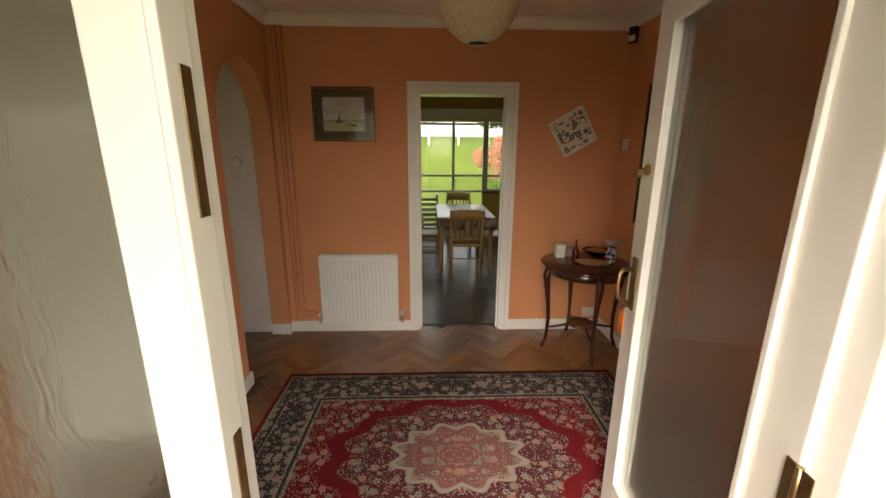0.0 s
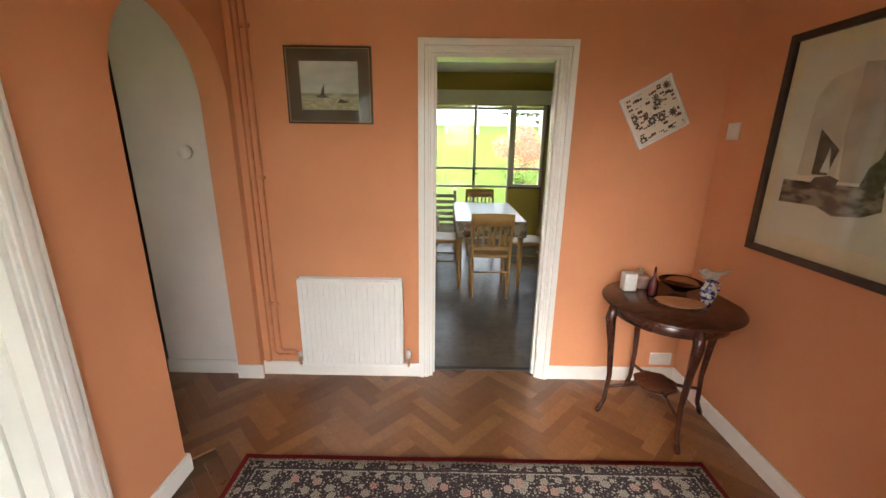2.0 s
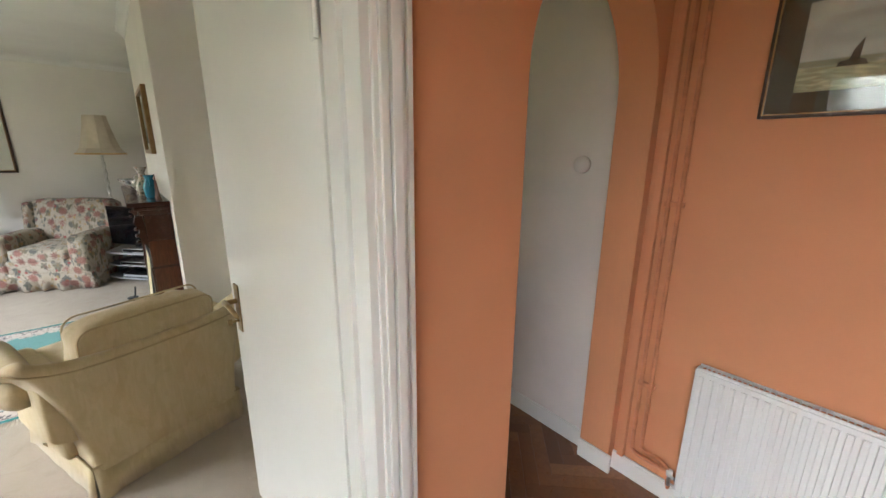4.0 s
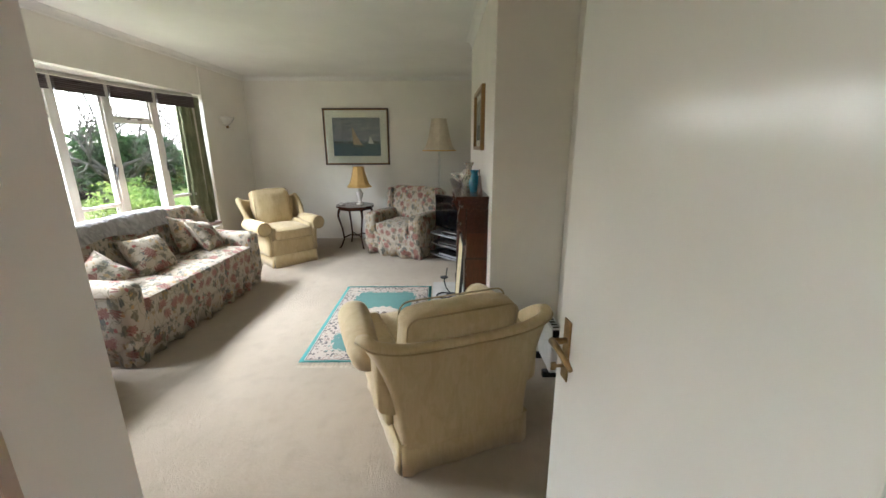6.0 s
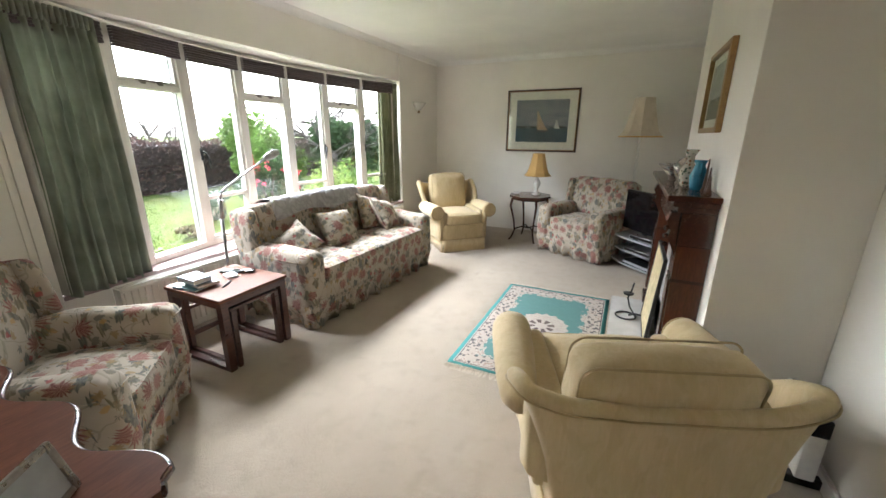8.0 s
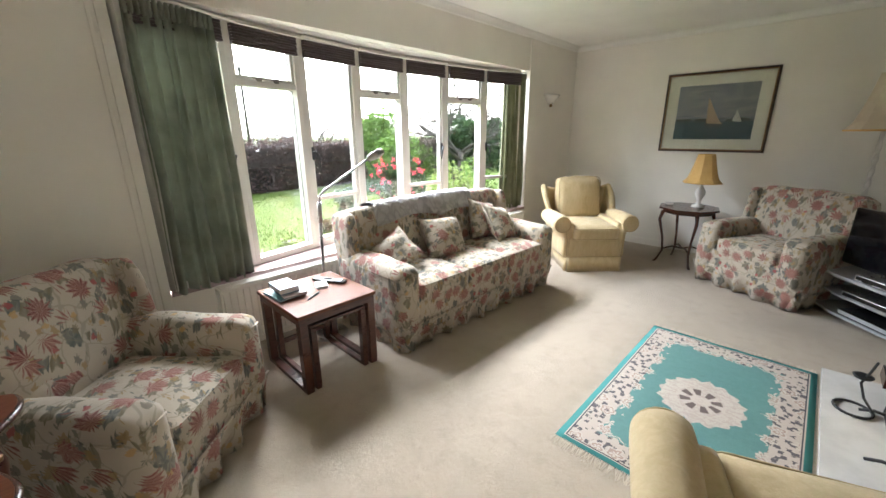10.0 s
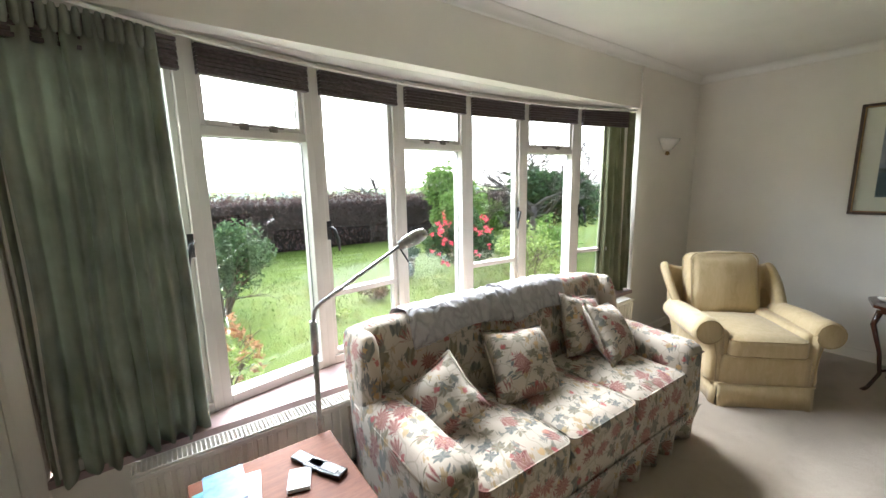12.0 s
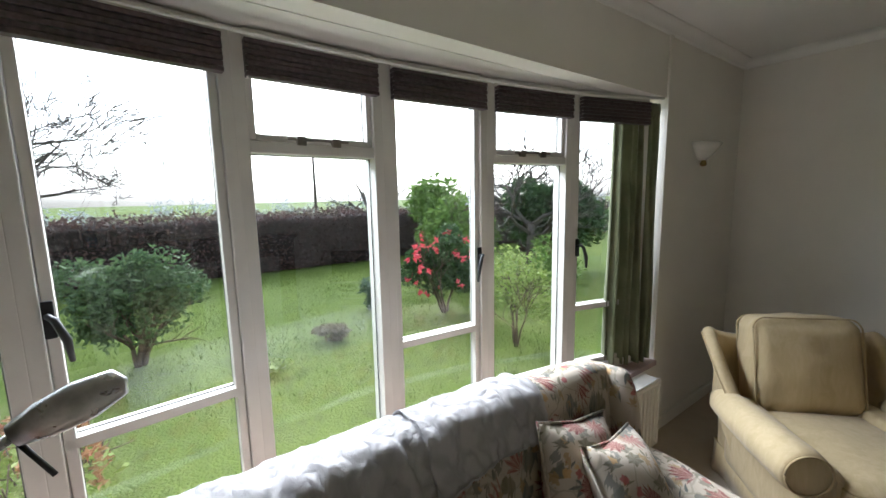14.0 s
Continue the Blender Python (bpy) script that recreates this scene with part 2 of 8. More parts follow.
def rug_mat(name, hx, hy, field, border, pale, dark, accent, medal, size=17):
    """Woven rug: bands along the edge, flowered border, plain field, flowered corners and medallion."""
    k = Net(name)
    v = k.co()
    p = k.xyz(v)
    ax, ay = k.math("ABSOLUTE", p[0]), k.math("ABSOLUTE", p[1])
    edge = k.math("MINIMUM", k.math("SUBTRACT", hx, ax), k.math("SUBTRACT", hy, ay))
    sym = k.n("ShaderNodeCombineXYZ")
    k.put(sym.inputs[0], ax)
    k.put(sym.inputs[1], ay)
    sv = sym.outputs[0]
    d1 = k.vor(k.warp(sv, 22, 0.012), size)
    dd = k.n("ShaderNodeVectorMath", operation="SUBTRACT")
    k.put(dd.inputs[0], sv)
    k.put(dd.inputs[1], d1["Position"])
    dx, dy, _ = k.xyz(dd.outputs[0])
    rays = k.math("ABSOLUTE", k.math("SINE", k.math("MULTIPLY", k.math("ARCTAN2", dx, dy), 3.5)))
    d1q = k.math("ADD", d1["Distance"], k.math("MULTIPLY", rays, -0.11))
    d2 = k.vor(k.warp(sv, 50, 0.010), 74)
    fm = k.math("SUBTRACT", 1, k.step(d1q, 0.30, 0.36))
    sm = k.math("SUBTRACT", 1, k.step(d2["Distance"], 0.30, 0.42))
    petal = k.step(k.math("SINE", k.math("MULTIPLY_ADD", d1q, 38, 1.2)), 0.1, 0.6)
    flower = k.mix(petal, pale, k.mix(k.step(k.xyz(d1["Color"])[0], 0.45, 0.55), accent, dark))
    grey = tuple(c * 0.42 for c in pale)
    bloom = k.mix(petal, pale, k.mix(k.step(k.xyz(d1["Color"])[0], 0.7, 0.8), grey, accent))
    ground = k.mix(sm, border, k.mix(k.step(k.xyz(d2["Color"])[1], 0.5, 0.6), pale, grey))
    flowered = k.mix(fm, ground, bloom)
    # field: plain, with flowered corners and an oval medallion
    ex, ey = k.math("DIVIDE", ax, medal[0]), k.math("DIVIDE", ay, medal[1])
    r = k.math("SQRT", k.math("ADD", k.math("MULTIPLY", ex, ex), k.math("MULTIPLY", ey, ey)))
    ang = k.math("ARCTAN2", ey, ex)
    lobe = k.math("MULTIPLY", k.math("COSINE", k.math("MULTIPLY", ang, 12)), 0.05)
    rr = k.math("ADD", r, lobe)
    inner = k.math("SUBTRACT", 1, k.step(rr, 0.97, 1.0))
    core = k.math("SUBTRACT", 1, k.step(rr, 0.52, 0.55))
    ring = k.math("SUBTRACT", 1, k.step(k.math("ABSOLUTE", k.math("SUBTRACT", rr, 0.53)), 0.02, 0.04))
    corner = k.step(k.math("ADD", rr, k.math("MULTIPLY", k.noise(sv, 9, 2)[0], 0.3)), 1.28, 1.32)
    plainf = k.mix(k.math("MULTIPLY", k.noise(v, 60, 2)[0], 0.5), field, tuple(c * 0.6 for c in field))
    med = k.mix(k.math("MAXIMUM", fm, sm), k.mix(core, k.mix(0.55, field, dark), k.mix(0.72, pale, field)), flower)
    med = k.mix(ring, med, pale)
    c = k.mix(inner, plainf, med)
    c = k.mix(corner, c, k.mix(k.math("MAXIMUM", fm, sm), plainf, flower))
    bw = 0.25 * min(hx, hy) / 0.77
    band = k.math("SUBTRACT", 1, k.step(edge, bw * 1.25, bw * 1.27))
    c = k.mix(band, c, flowered)
    for a, b2, col in ((0.0, 0.1, field), (0.1, 0.16, pale), (0.3, 0.35, dark), (0.35, 0.38, pale), (1.06, 1.11, pale), (1.11, 1.18, dark), (1.18, 1.25, pale)):
        m = k.math("MULTIPLY", k.step(edge, bw * a - 0.001, bw * a + 0.001), k.math("SUBTRACT", 1, k.step(edge, bw * b2 - 0.001, bw * b2 + 0.001)))
        dots = k.step(k.noise(sv, 90, 1)[0], 0.35, 0.6) if col is pale else 1.0
        c = k.mix(k.math("MULTIPLY", m, dots) if col is pale else m, c, col)
    knot = k.noise(v, 420, 2)[0]
    c = k.mix(k.math("MULTIPLY", knot, 0.35), c, tuple(x * 0.45 for x in border))
    k.bump(knot, 0.4, 0.006)
    return k.done(c, 0.95, 0, 0.15)


def chinese_rug_mat(name, hx, hy):
    """Turquoise pile: cream border of cut flowers that spill into the field, round cream medallion."""
    k = Net(name)
    p = k.xyz(k.co())
    ax, ay = k.math("ABSOLUTE", p[0]), k.math("ABSOLUTE", p[1])
    sym = k.n("ShaderNodeCombineXYZ")
    k.put(sym.inputs[0], ax)
    k.put(sym.inputs[1], ay)
    sv = sym.outputs[0]
    edge = k.math("MINIMUM", k.math("SUBTRACT", hx, ax), k.math("SUBTRACT", hy, ay))
    teal = k.mix(k.noise(k.co(), 40, 3)[0], (0.10, 0.235, 0.225), (0.14, 0.30, 0.285))
    cream, shade, ink = (0.60, 0.53, 0.46), (0.40, 0.29, 0.25), (0.06, 0.055, 0.075)

    def rosettes(scale, petals, r):
        wv = k.warp(sv, 26, 0.03)
        f = k.vor(wv, scale, rnd=0.8)
        d = k.n("ShaderNodeVectorMath", operation="SUBTRACT")
        k.put(d.inputs[0], wv)
        k.put(d.inputs[1], f["Position"])
        x, y, _ = k.xyz(d.outputs[0])
        ray = k.math("ABSOLUTE", k.math("SINE", k.math("MULTIPLY", k.math("ARCTAN2", x, y), petals)))
        q = k.math("SUBTRACT", f["Distance"], k.math("MULTIPLY", ray, 0.12))
        return k.math("SUBTRACT", 1, k.step(q, r, r + 0.05)), q, ray
    m1, q1, r1 = rosettes(10.5, 2.5, 0.34)
    m2, q2, r2 = rosettes(24, 2.0, 0.27)
    rose = k.mix(k.step(k.math("SINE", k.math("MULTIPLY", q1, 34)), -0.2, 0.5), cream, shade)
    rose = k.mix(k.math("SUBTRACT", 1, k.step(q1, 0.0, 0.05)), rose, ink)
    bloom = k.mix(m1, k.mix(k.math("MULTIPLY", m2, 0.9), k.mix(0.25, cream, shade), ink), rose)
    # ragged inner edge of the border
    spill = k.math("ADD", k.math("MULTIPLY", k.noise(sv, 14, 3)[0], 0.10), k.math("MULTIPLY", m1, 0.035))
    band = k.math("SUBTRACT", 1, k.step(k.math("SUBTRACT", edge, spill), 0.100, 0.107))
    c = k.mix(band, teal, bloom)
    scroll = k.math("SUBTRACT", 1, k.step(k.math("ABSOLUTE", k.math("SUBTRACT", k.math("SUBTRACT", edge, spill), 0.115)), 0.003, 0.006))
    c = k.mix(k.math("MULTIPLY", scroll, k.step(k.noise(sv, 11, 1)[0], 0.5, 0.55)), c, cream)
    # medallion
    ex, ey = k.math("MULTIPLY", ax, 0.92), ay
    r = k.math("SQRT", k.math("ADD", k.math("MULTIPLY", ex, ex), k.math("MULTIPLY", ey, ey)))
    ang = k.math("ARCTAN2", ey, ex)
    rim = k.math("ADD", r, k.math("MULTIPLY", k.math("ABSOLUTE", k.math("SINE", k.math("MULTIPLY", ang, 8))), 0.022))
    rim = k.math("ADD", rim, k.math("MULTIPLY", k.noise(sv, 45, 2)[0], 0.03))
    med = k.math("SUBTRACT", 1, k.step(rim, 0.225, 0.232))
    swirl = k.mix(k.step(k.noise(sv, 34, 3, 0.5, 1.5)[0], 0.45, 0.58), cream, k.mix(0.35, cream, shade))
    leaf = k.math("MULTIPLY", k.step(k.math("ABSOLUTE", k.math("SINE", k.math("MULTIPLY", ang, 4))), 0.55, 0.75),
                  k.math("SUBTRACT", 1, k.step(k.math("ABSOLUTE", k.math("SUBTRACT", r, 0.075)), 0.022, 0.03)))
    swirl = k.mix(leaf, swirl, (0.15, 0.11, 0.10))
    c = k.mix(med, c, swirl)
    for a, b2, col in ((0.0, 0.030, (0.05, 0.25, 0.24)), (0.030, 0.036, cream), (0.036, 0.042, ink)):
        m = k.math("MULTIPLY", k.step(edge, a - 0.001, a + 0.001), k.math("SUBTRACT", 1, k.step(edge, b2 - 0.001, b2 + 0.001)))
        c = k.mix(m, c, col)
    knot = k.noise(k.co(), 420, 2)[0]
    c = k.mix(k.math("MULTIPLY", knot, 0.25), c, (0.20, 0.20, 0.18))
    k.bump(k.math("ADD", knot, k.math("MULTIPLY", k.math("MAXIMUM", med, band), 0.5)), 0.4, 0.006)
    return k.done(c, 0.95, 0, 0.15)


def lawn_mat(name, a, b, c3):
    k = Net(name)
    v = k.co()
    g, f = k.noise(v, 0.35, 5)[0], k.noise(v, 40, 4)[0]
    c = k.mix(k.step(g, 0.3, 0.7), a, b)
    c = k.mix(k.math("MULTIPLY", k.step(k.noise(v, 3.5, 5, 0.7)[0], 0.48, 0.66), 0.55), c, tuple(x * 0.75 for x in c3))
    c = k.mix(k.math("MULTIPLY", k.step(f, 0.4, 0.7), 0.6), c, c3)
    k.bump(f, 0.8, 0.05)
    return k.done(c, 0.9, 0, 0.2)


ORANGE = paint("terracotta_emulsion", (0.68, 0.30, 0.145), 0.75, 0.04)
CREAM = paint("cream_emulsion", (0.85, 0.81, 0.735), 0.75, 0.03)
YELLOW = paint("mustard_emulsion", (0.52, 0.40, 0.09), 0.75)
GREYWALL = paint("white_corridor_emulsion", (0.79, 0.725, 0.675), 0.75)
CEIL = paint("ceiling_white", (0.87, 0.85, 0.80), 0.85, 0.03, 60, 0.12)
GLOSS = paint("white_gloss", (0.82, 0.80, 0.75), 0.22, 0.03, 40, 0.03, 0.5)
DOORW = paint("cream_door_gloss", (0.85, 0.825, 0.76), 0.16, 0.02, 25, 0.008, 0.5)
WINW = paint("worn_white_window_paint", (0.64, 0.615, 0.56), 0.4, 0.1, 30, 0.15)
RADW = paint("radiator_enamel", (0.80, 0.79, 0.76), 0.3, 0.02)
CARPET = carpet_mat()
VINYL = vinyl_mat()
k = Net("oak_parquet")
_i, _g = k.n("ShaderNodeObjectInfo"), k.n("ShaderNodeNewGeometry")
_r = k.math("FRACT", k.math("ADD", _i.outputs["Random"], k.math("MULTIPLY", _g.outputs["Random Per Island"], 7.31)))
_w = k.noise(k.co((9, 9, 9)), 3.0, 6, 0.65, 1.5)[0]
_f = k.noise(k.co(), 160, 3)[0]
_c = k.mix(_r, (0.15, 0.058, 0.02), (0.33, 0.155, 0.06))
_c = k.mix(k.math("MULTIPLY", k.step(_w, 0.35, 0.7), 0.45), _c, (0.13, 0.048, 0.017))
_c = k.mix(k.math("MULTIPLY", _f, 0.25), _c, (0.09, 0.035, 0.014))
k.bump(k.math("ADD", k.math("MULTIPLY", k.noise(k.co(), 6, 3)[0], 0.6), k.math("MULTIPLY", _f, 0.1)), 0.06, 0.006)
k.b.inputs["Coat Weight"].default_value = 0.35
k.b.inputs["Coat Roughness"].default_value = 0.16
PARQUET = k.done(_c, k.math("MULTIPLY_ADD", _w, 0.2, 0.20))
MAHOG = wood("dark_mahogany", (0.035, 0.011, 0.006), (0.085, 0.024, 0.012), 0.25, (3, 20, 20), 0.5, 0.3)
REDWOOD = wood("red_brown_wood", (0.055, 0.018, 0.010), (0.125, 0.04, 0.022), 0.3, (3, 18, 18), 0.5, 0.2)
TOPWOOD = wood("polished_table_top", (0.14, 0.05, 0.026), (0.24, 0.092, 0.048), 0.55, (2.5, 16, 16), 0.15, 0.0)
BEECH = wood("beech", (0.50, 0.27, 0.09), (0.62, 0.37, 0.15), 0.35, (3, 20, 20))
DARKFRAME = wood("dark_frame_wood", (0.03, 0.014, 0.01), (0.07, 0.032, 0.02), 0.35)
BROWNFRAME = wood("walnut_frame", (0.09, 0.05, 0.03), (0.16, 0.09, 0.05), 0.35)
GILT = wood("gilt_frame", (0.28, 0.15, 0.05), (0.45, 0.27, 0.10), 0.35)
FLORAL = floral("floral_cotton")
k = Net("straw_damask")
_v = k.co()
_st = k.noise(k.co((5, 5, 1.0), (0, 0, 0), (0.12, 0.2, 0)), 7, 4, 0.6, 1.0)[0]
_sp = k.noise(k.co((1, 1, 0.6), (2, 0, 0)), 13, 3, 0.5, 0.8)[0]
_fw = k.noise(_v, 330, 2)[0]
_c = k.mix(k.step(_st, 0.35, 0.7), (0.575, 0.45, 0.25), (0.63, 0.50, 0.295))
_c = k.mix(k.math("MULTIPLY", k.step(_sp, 0.52, 0.62), 0.4), _c, (0.50, 0.38, 0.20))
_c = k.mix(k.math("MULTIPLY", _fw, 0.25), _c, (0.36, 0.27, 0.14))
k.bump(k.math("ADD", k.math("MULTIPLY", k.noise(k.co((1, 1, 0.4)), 12, 3)[0], 1.0), k.math("ADD", k.math("MULTIPLY", _st, 0.12), k.math("MULTIPLY", _fw, 0.15))), 0.4, 0.014)
GOLD = k.done(_c, 0.72, 0, 0.3, Sheen_Weight=0.2)
SEAM = cloth("straw_piping", (0.47, 0.36, 0.195), None, 300, 0.8)
OLIVEC = cloth("olive_curtain", (0.20, 0.215, 0.125), (0.28, 0.29, 0.18), 350, 0.85, thin=0.3)
GREENC = cloth("sage_curtain", (0.245, 0.262, 0.205), (0.335, 0.352, 0.28), 350, 0.85, thin=0.26)
PINKC = cloth("brown_kitchen_curtain", (0.30, 0.20, 0.13))
k = Net("crumpled_white_cotton")
_v = k.warp(k.co((1.0, 0.7, 0.7), (0, 0, 0), (0.3, 0.2, 0.5)), 5, 0.08)
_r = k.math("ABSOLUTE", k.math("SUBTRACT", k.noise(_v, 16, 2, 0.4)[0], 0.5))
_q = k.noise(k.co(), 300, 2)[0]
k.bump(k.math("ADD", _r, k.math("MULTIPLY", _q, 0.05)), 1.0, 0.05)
# creases get a darker tone, fold shade put into the colour
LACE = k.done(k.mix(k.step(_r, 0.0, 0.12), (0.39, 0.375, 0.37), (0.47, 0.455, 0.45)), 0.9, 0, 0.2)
FRINGE = cloth("cream_fringe", (0.66, 0.58, 0.46))
SILK = cloth("amber_silk_shade", (0.75, 0.47, 0.16), (0.80, 0.54, 0.22), 200)
SHADE = cloth("cream_pleated_shade", (0.70, 0.60, 0.45), (0.76, 0.66, 0.51), 200)
BRASS = metal("aged_brass", (0.36, 0.25, 0.12), 0.38)
CHROME = metal("brushed_steel", (0.55, 0.54, 0.52), 0.28)
BLACKM = plain("black_iron", (0.02, 0.02, 0.02), 0.45)
BLIND = plain("dark_brown_blind", (0.075, 0.055, 0.056), 0.5, 0.35, 60)
STAYM = metal("tarnished_stay", (0.30, 0.27, 0.23), 0.45)
PORC = plain("white_porcelain", (0.75, 0.72, 0.66), 0.15, 0.04)
SILLP = plain("mauve_sill_tile", (0.36, 0.26, 0.25), 0.35, 0.15, 9)
MARBLE = plain("pale_marble", (0.62, 0.60, 0.57), 0.25, 0.1, 5)
GREYPL = plain("grey_silver_board", (0.36, 0.37, 0.38), 0.4, 0.06)
BLACKPL = plain("black_plastic", (0.012, 0.012, 0.013), 0.2)
SCREEN = plain("dark_screen", (0.006, 0.006, 0.008), 0.08, 0.05)
WHITEPL = plain("white_plastic", (0.74, 0.72, 0.68), 0.4, 0.05)
PAPER = plain("white_paper", (0.78, 0.77, 0.74), 0.7, 0.05)
CARD = plain("cream_mount", (0.82, 0.77, 0.67), 0.8, 0.04)
BLUEB = plain("blue_book_cover", (0.10, 0.22, 0.36), 0.4, 0.3, 25)
TEALB = plain("teal_book_cover", (0.08, 0.25, 0.27), 0.4, 0.2)
COPPER = plain("painted_copper_pipe", (0.61, 0.245, 0.115), 0.6)
GLASS = clear_glass("window_glass", dirt=0.02)
PICGLASS = clear_glass("picture_glass", gloss=0.05)

# ---- building helpers ----
def part(name, bm, mat, parent, label="", smooth=False, mod=None):
    """Links a bmesh as one mesh object under a thing or a part."""
    me = bpy.data.meshes.new(name)
    bmesh.ops.recalc_face_normals(bm, faces=bm.faces[:])
    if smooth:
        for f in bm.faces:
            f.smooth = True
    bm.to_mesh(me)
    bm.free()
    for m in (mat if isinstance(mat, (list, tuple)) else [mat]):
        me.materials.append(m)
    ob = new(name, me)
    ob.parent = parent
    if label:
        ob["label"] = label
    if mod:
        mod(ob)
    return ob


def solidify(th):
    def f(ob):
        s = ob.modifiers.new("thickness", "SOLIDIFY")
        s.thickness, s.offset = th, 0
    return f


def thing(name, label, category, m=None, group=""):
    ob = tagged(new(name), label, category, group)
    ob.empty_display_size = 0.1
    if m is not None:
        ob.matrix_world = m
    return ob


def structure(name, bm, mat, label, smooth=False):
    ob = part(name, bm, mat, None, label, smooth)
    return tagged(ob, label, name.split("_")[0], kind="structure")


def B():
    return bmesh.new()


def box(bm, x0, x1, y0, y1, z0, z1, bevel=0.0, mi=0, m=None):
    vs = [bm.verts.new((x, y, z)) for z in (z0, z1) for y in (y0, y1) for x in (x0, x1)]
    fs = [bm.faces.new([vs[i] for i in q]) for q in ((0, 2, 3, 1), (4, 5, 7, 6), (0, 1, 5, 4), (2, 6, 7, 3), (0, 4, 6, 2), (1, 3, 7, 5))]
    for f in fs:
        f.material_index = mi
    if bevel:
        es = list({e for f in fs for e in f.edges})
        r = bmesh.ops.bevel(bm, geom=es, offset=bevel, segments=2, profile=0.6, affect="EDGES")
        vs = list({v for f in r["faces"] for v in f.verts} | {v for v in vs if v.is_valid})
    if m is not None:
        bmesh.ops.transform(bm, matrix=m, verts=[v for v in vs if v.is_valid])
    return bm


def prism(bm, pts, d0, d1, axis="z", mi=0):
    """A flat outline, extruded from d0 to d1 along an axis. pts: the two other coordinates, in order xyz."""
    def at(p, d):
        return {"z": (p[0], p[1], d), "x": (d, p[0], p[1]), "y": (p[0], d, p[1])}[axis]
    a, b = [bm.verts.new(at(p, d0)) for p in pts], [bm.verts.new(at(p, d1)) for p in pts]
    bm.faces.new(a).material_index = mi
    bm.faces.new(b[::-1]).material_index = mi
    for i in range(len(pts)):
        j = (i + 1) % len(pts)
        bm.faces.new((a[i], b[i], b[j], a[j])).material_index = mi
    return bm


def tube(bm, pts, r, seg=8, mi=0, smooth=True):
    """A round bar along points; r: one radius, or one a point."""
    pts = [Vector(p) for p in pts]
    rs = r if isinstance(r, (list, tuple)) else [r] * len(pts)
    rings, up = [], None
    for i, p in enumerate(pts):
        d = (pts[min(i + 1, len(pts) - 1)] - pts[max(i - 1, 0)]).normalized()
        if up is None:
            up = d.orthogonal().normalized()
        up = (up - d * up.dot(d)).normalized()
        side = d.cross(up)
        rings.append([bm.verts.new(p + (up * math.cos(a) + side * math.sin(a)) * rs[i]) for a in (2 * math.pi * q / seg for q in range(seg))])
    for a, b in zip(rings, rings[1:]):
        for q in range(seg):
            f = bm.faces.new((a[q], a[(q + 1) % seg], b[(q + 1) % seg], b[q]))
            f.material_index, f.smooth = mi, smooth
    bm.faces.new(rings[0][::-1]).material_index = mi
    bm.faces.new(rings[-1]).material_index = mi
    return bm


def lathe(bm, prof, seg=24, at=(0, 0, 0), mi=0, flute=0, depth=0.0, close=True):
    """Turned on the z axis; prof: (radius, height)."""
    rings = []
    for r, z in prof:
        rings.append([bm.verts.new((at[0] + r * (1 + depth * math.cos(flute * a)) * math.cos(a), at[1] + r * (1 + depth * math.cos(flute * a)) * math.sin(a), at[2] + z)) for a in (2 * math.pi * q / seg for q in range(seg))])
    for a, b in zip(rings, rings[1:]):
        for q in range(seg):
            f = bm.faces.new((a[q], a[(q + 1) % seg], b[(q + 1) % seg], b[q]))
            f.smooth, f.material_index = True, mi
    if close:
        bm.faces.new(rings[0][::-1]).material_index = mi
        bm.faces.new(rings[-1]).material_index = mi
    return bm


def puff(bm, hx, hy, hz, r=0.05, n=10, swell=(0, 0, 0), rough=0.008, m=None, mi=0, freq=6.0, seed=0.0):
    """A stuffed box: rounded edges, swelling faces, uneven cloth. Half sizes; origin at its middle."""
    made = {}

    def vert(i, j, k):
        key = (i, j, k)
        if key not in made:
            u = [2 * a / n - 1 for a in key]
            p = [u[0] * hx, u[1] * hy, u[2] * hz]
            inner = [max(-h + r, min(h - r, q)) for q, h in zip(p, (hx, hy, hz))]
            d = Vector(p) - Vector(inner)
            v = Vector(inner) + (d.normalized() * r if d.length > 1e-6 else Vector())
            s = [1 - a * a for a in u]
            v += Vector((u[0] * swell[0] * s[1] * s[2], u[1] * swell[1] * s[0] * s[2], u[2] * swell[2] * s[0] * s[1]))
            q = v * freq + Vector((seed, seed * 1.7, -seed))
            v += noise.noise_vector(q) * rough
            made[key] = bm.verts.new(m @ v if m is not None else v)
        return made[key]
    for a in range(n):
        for b in range(n):
            for e in (0, n):
                for q in (((e, a, b), (e, a + 1, b), (e, a + 1, b + 1), (e, a, b + 1)), ((a, e, b), (a, e, b + 1), (a + 1, e, b + 1), (a + 1, e, b)), ((a, b, e), (a + 1, b, e), (a + 1, b + 1, e), (a, b + 1, e))):
                    f = bm.faces.new([vert(*w) for w in q])
                    f.smooth, f.material_index = True, mi
    return bm


def frame_bars(bm, x0, x1, z0, z1, w, y0, y1, mi=0, bevel=0.004):
    """Four bars round an opening in the xz plane."""
    box(bm, x0, x0 + w, y0, y1, z0, z1, bevel, mi)
    box(bm, x1 - w, x1, y0, y1, z0, z1, bevel, mi)
    box(bm, x0 + w, x1 - w, y0, y1, z0, z0 + w, bevel, mi)
    box(bm, x0 + w, x1 - w, y0, y1, z1 - w, z1, bevel, mi)
    return bm
GRIME = plain("mildewed_putty", (0.10, 0.09, 0.08), 0.9, 0.6, 30)

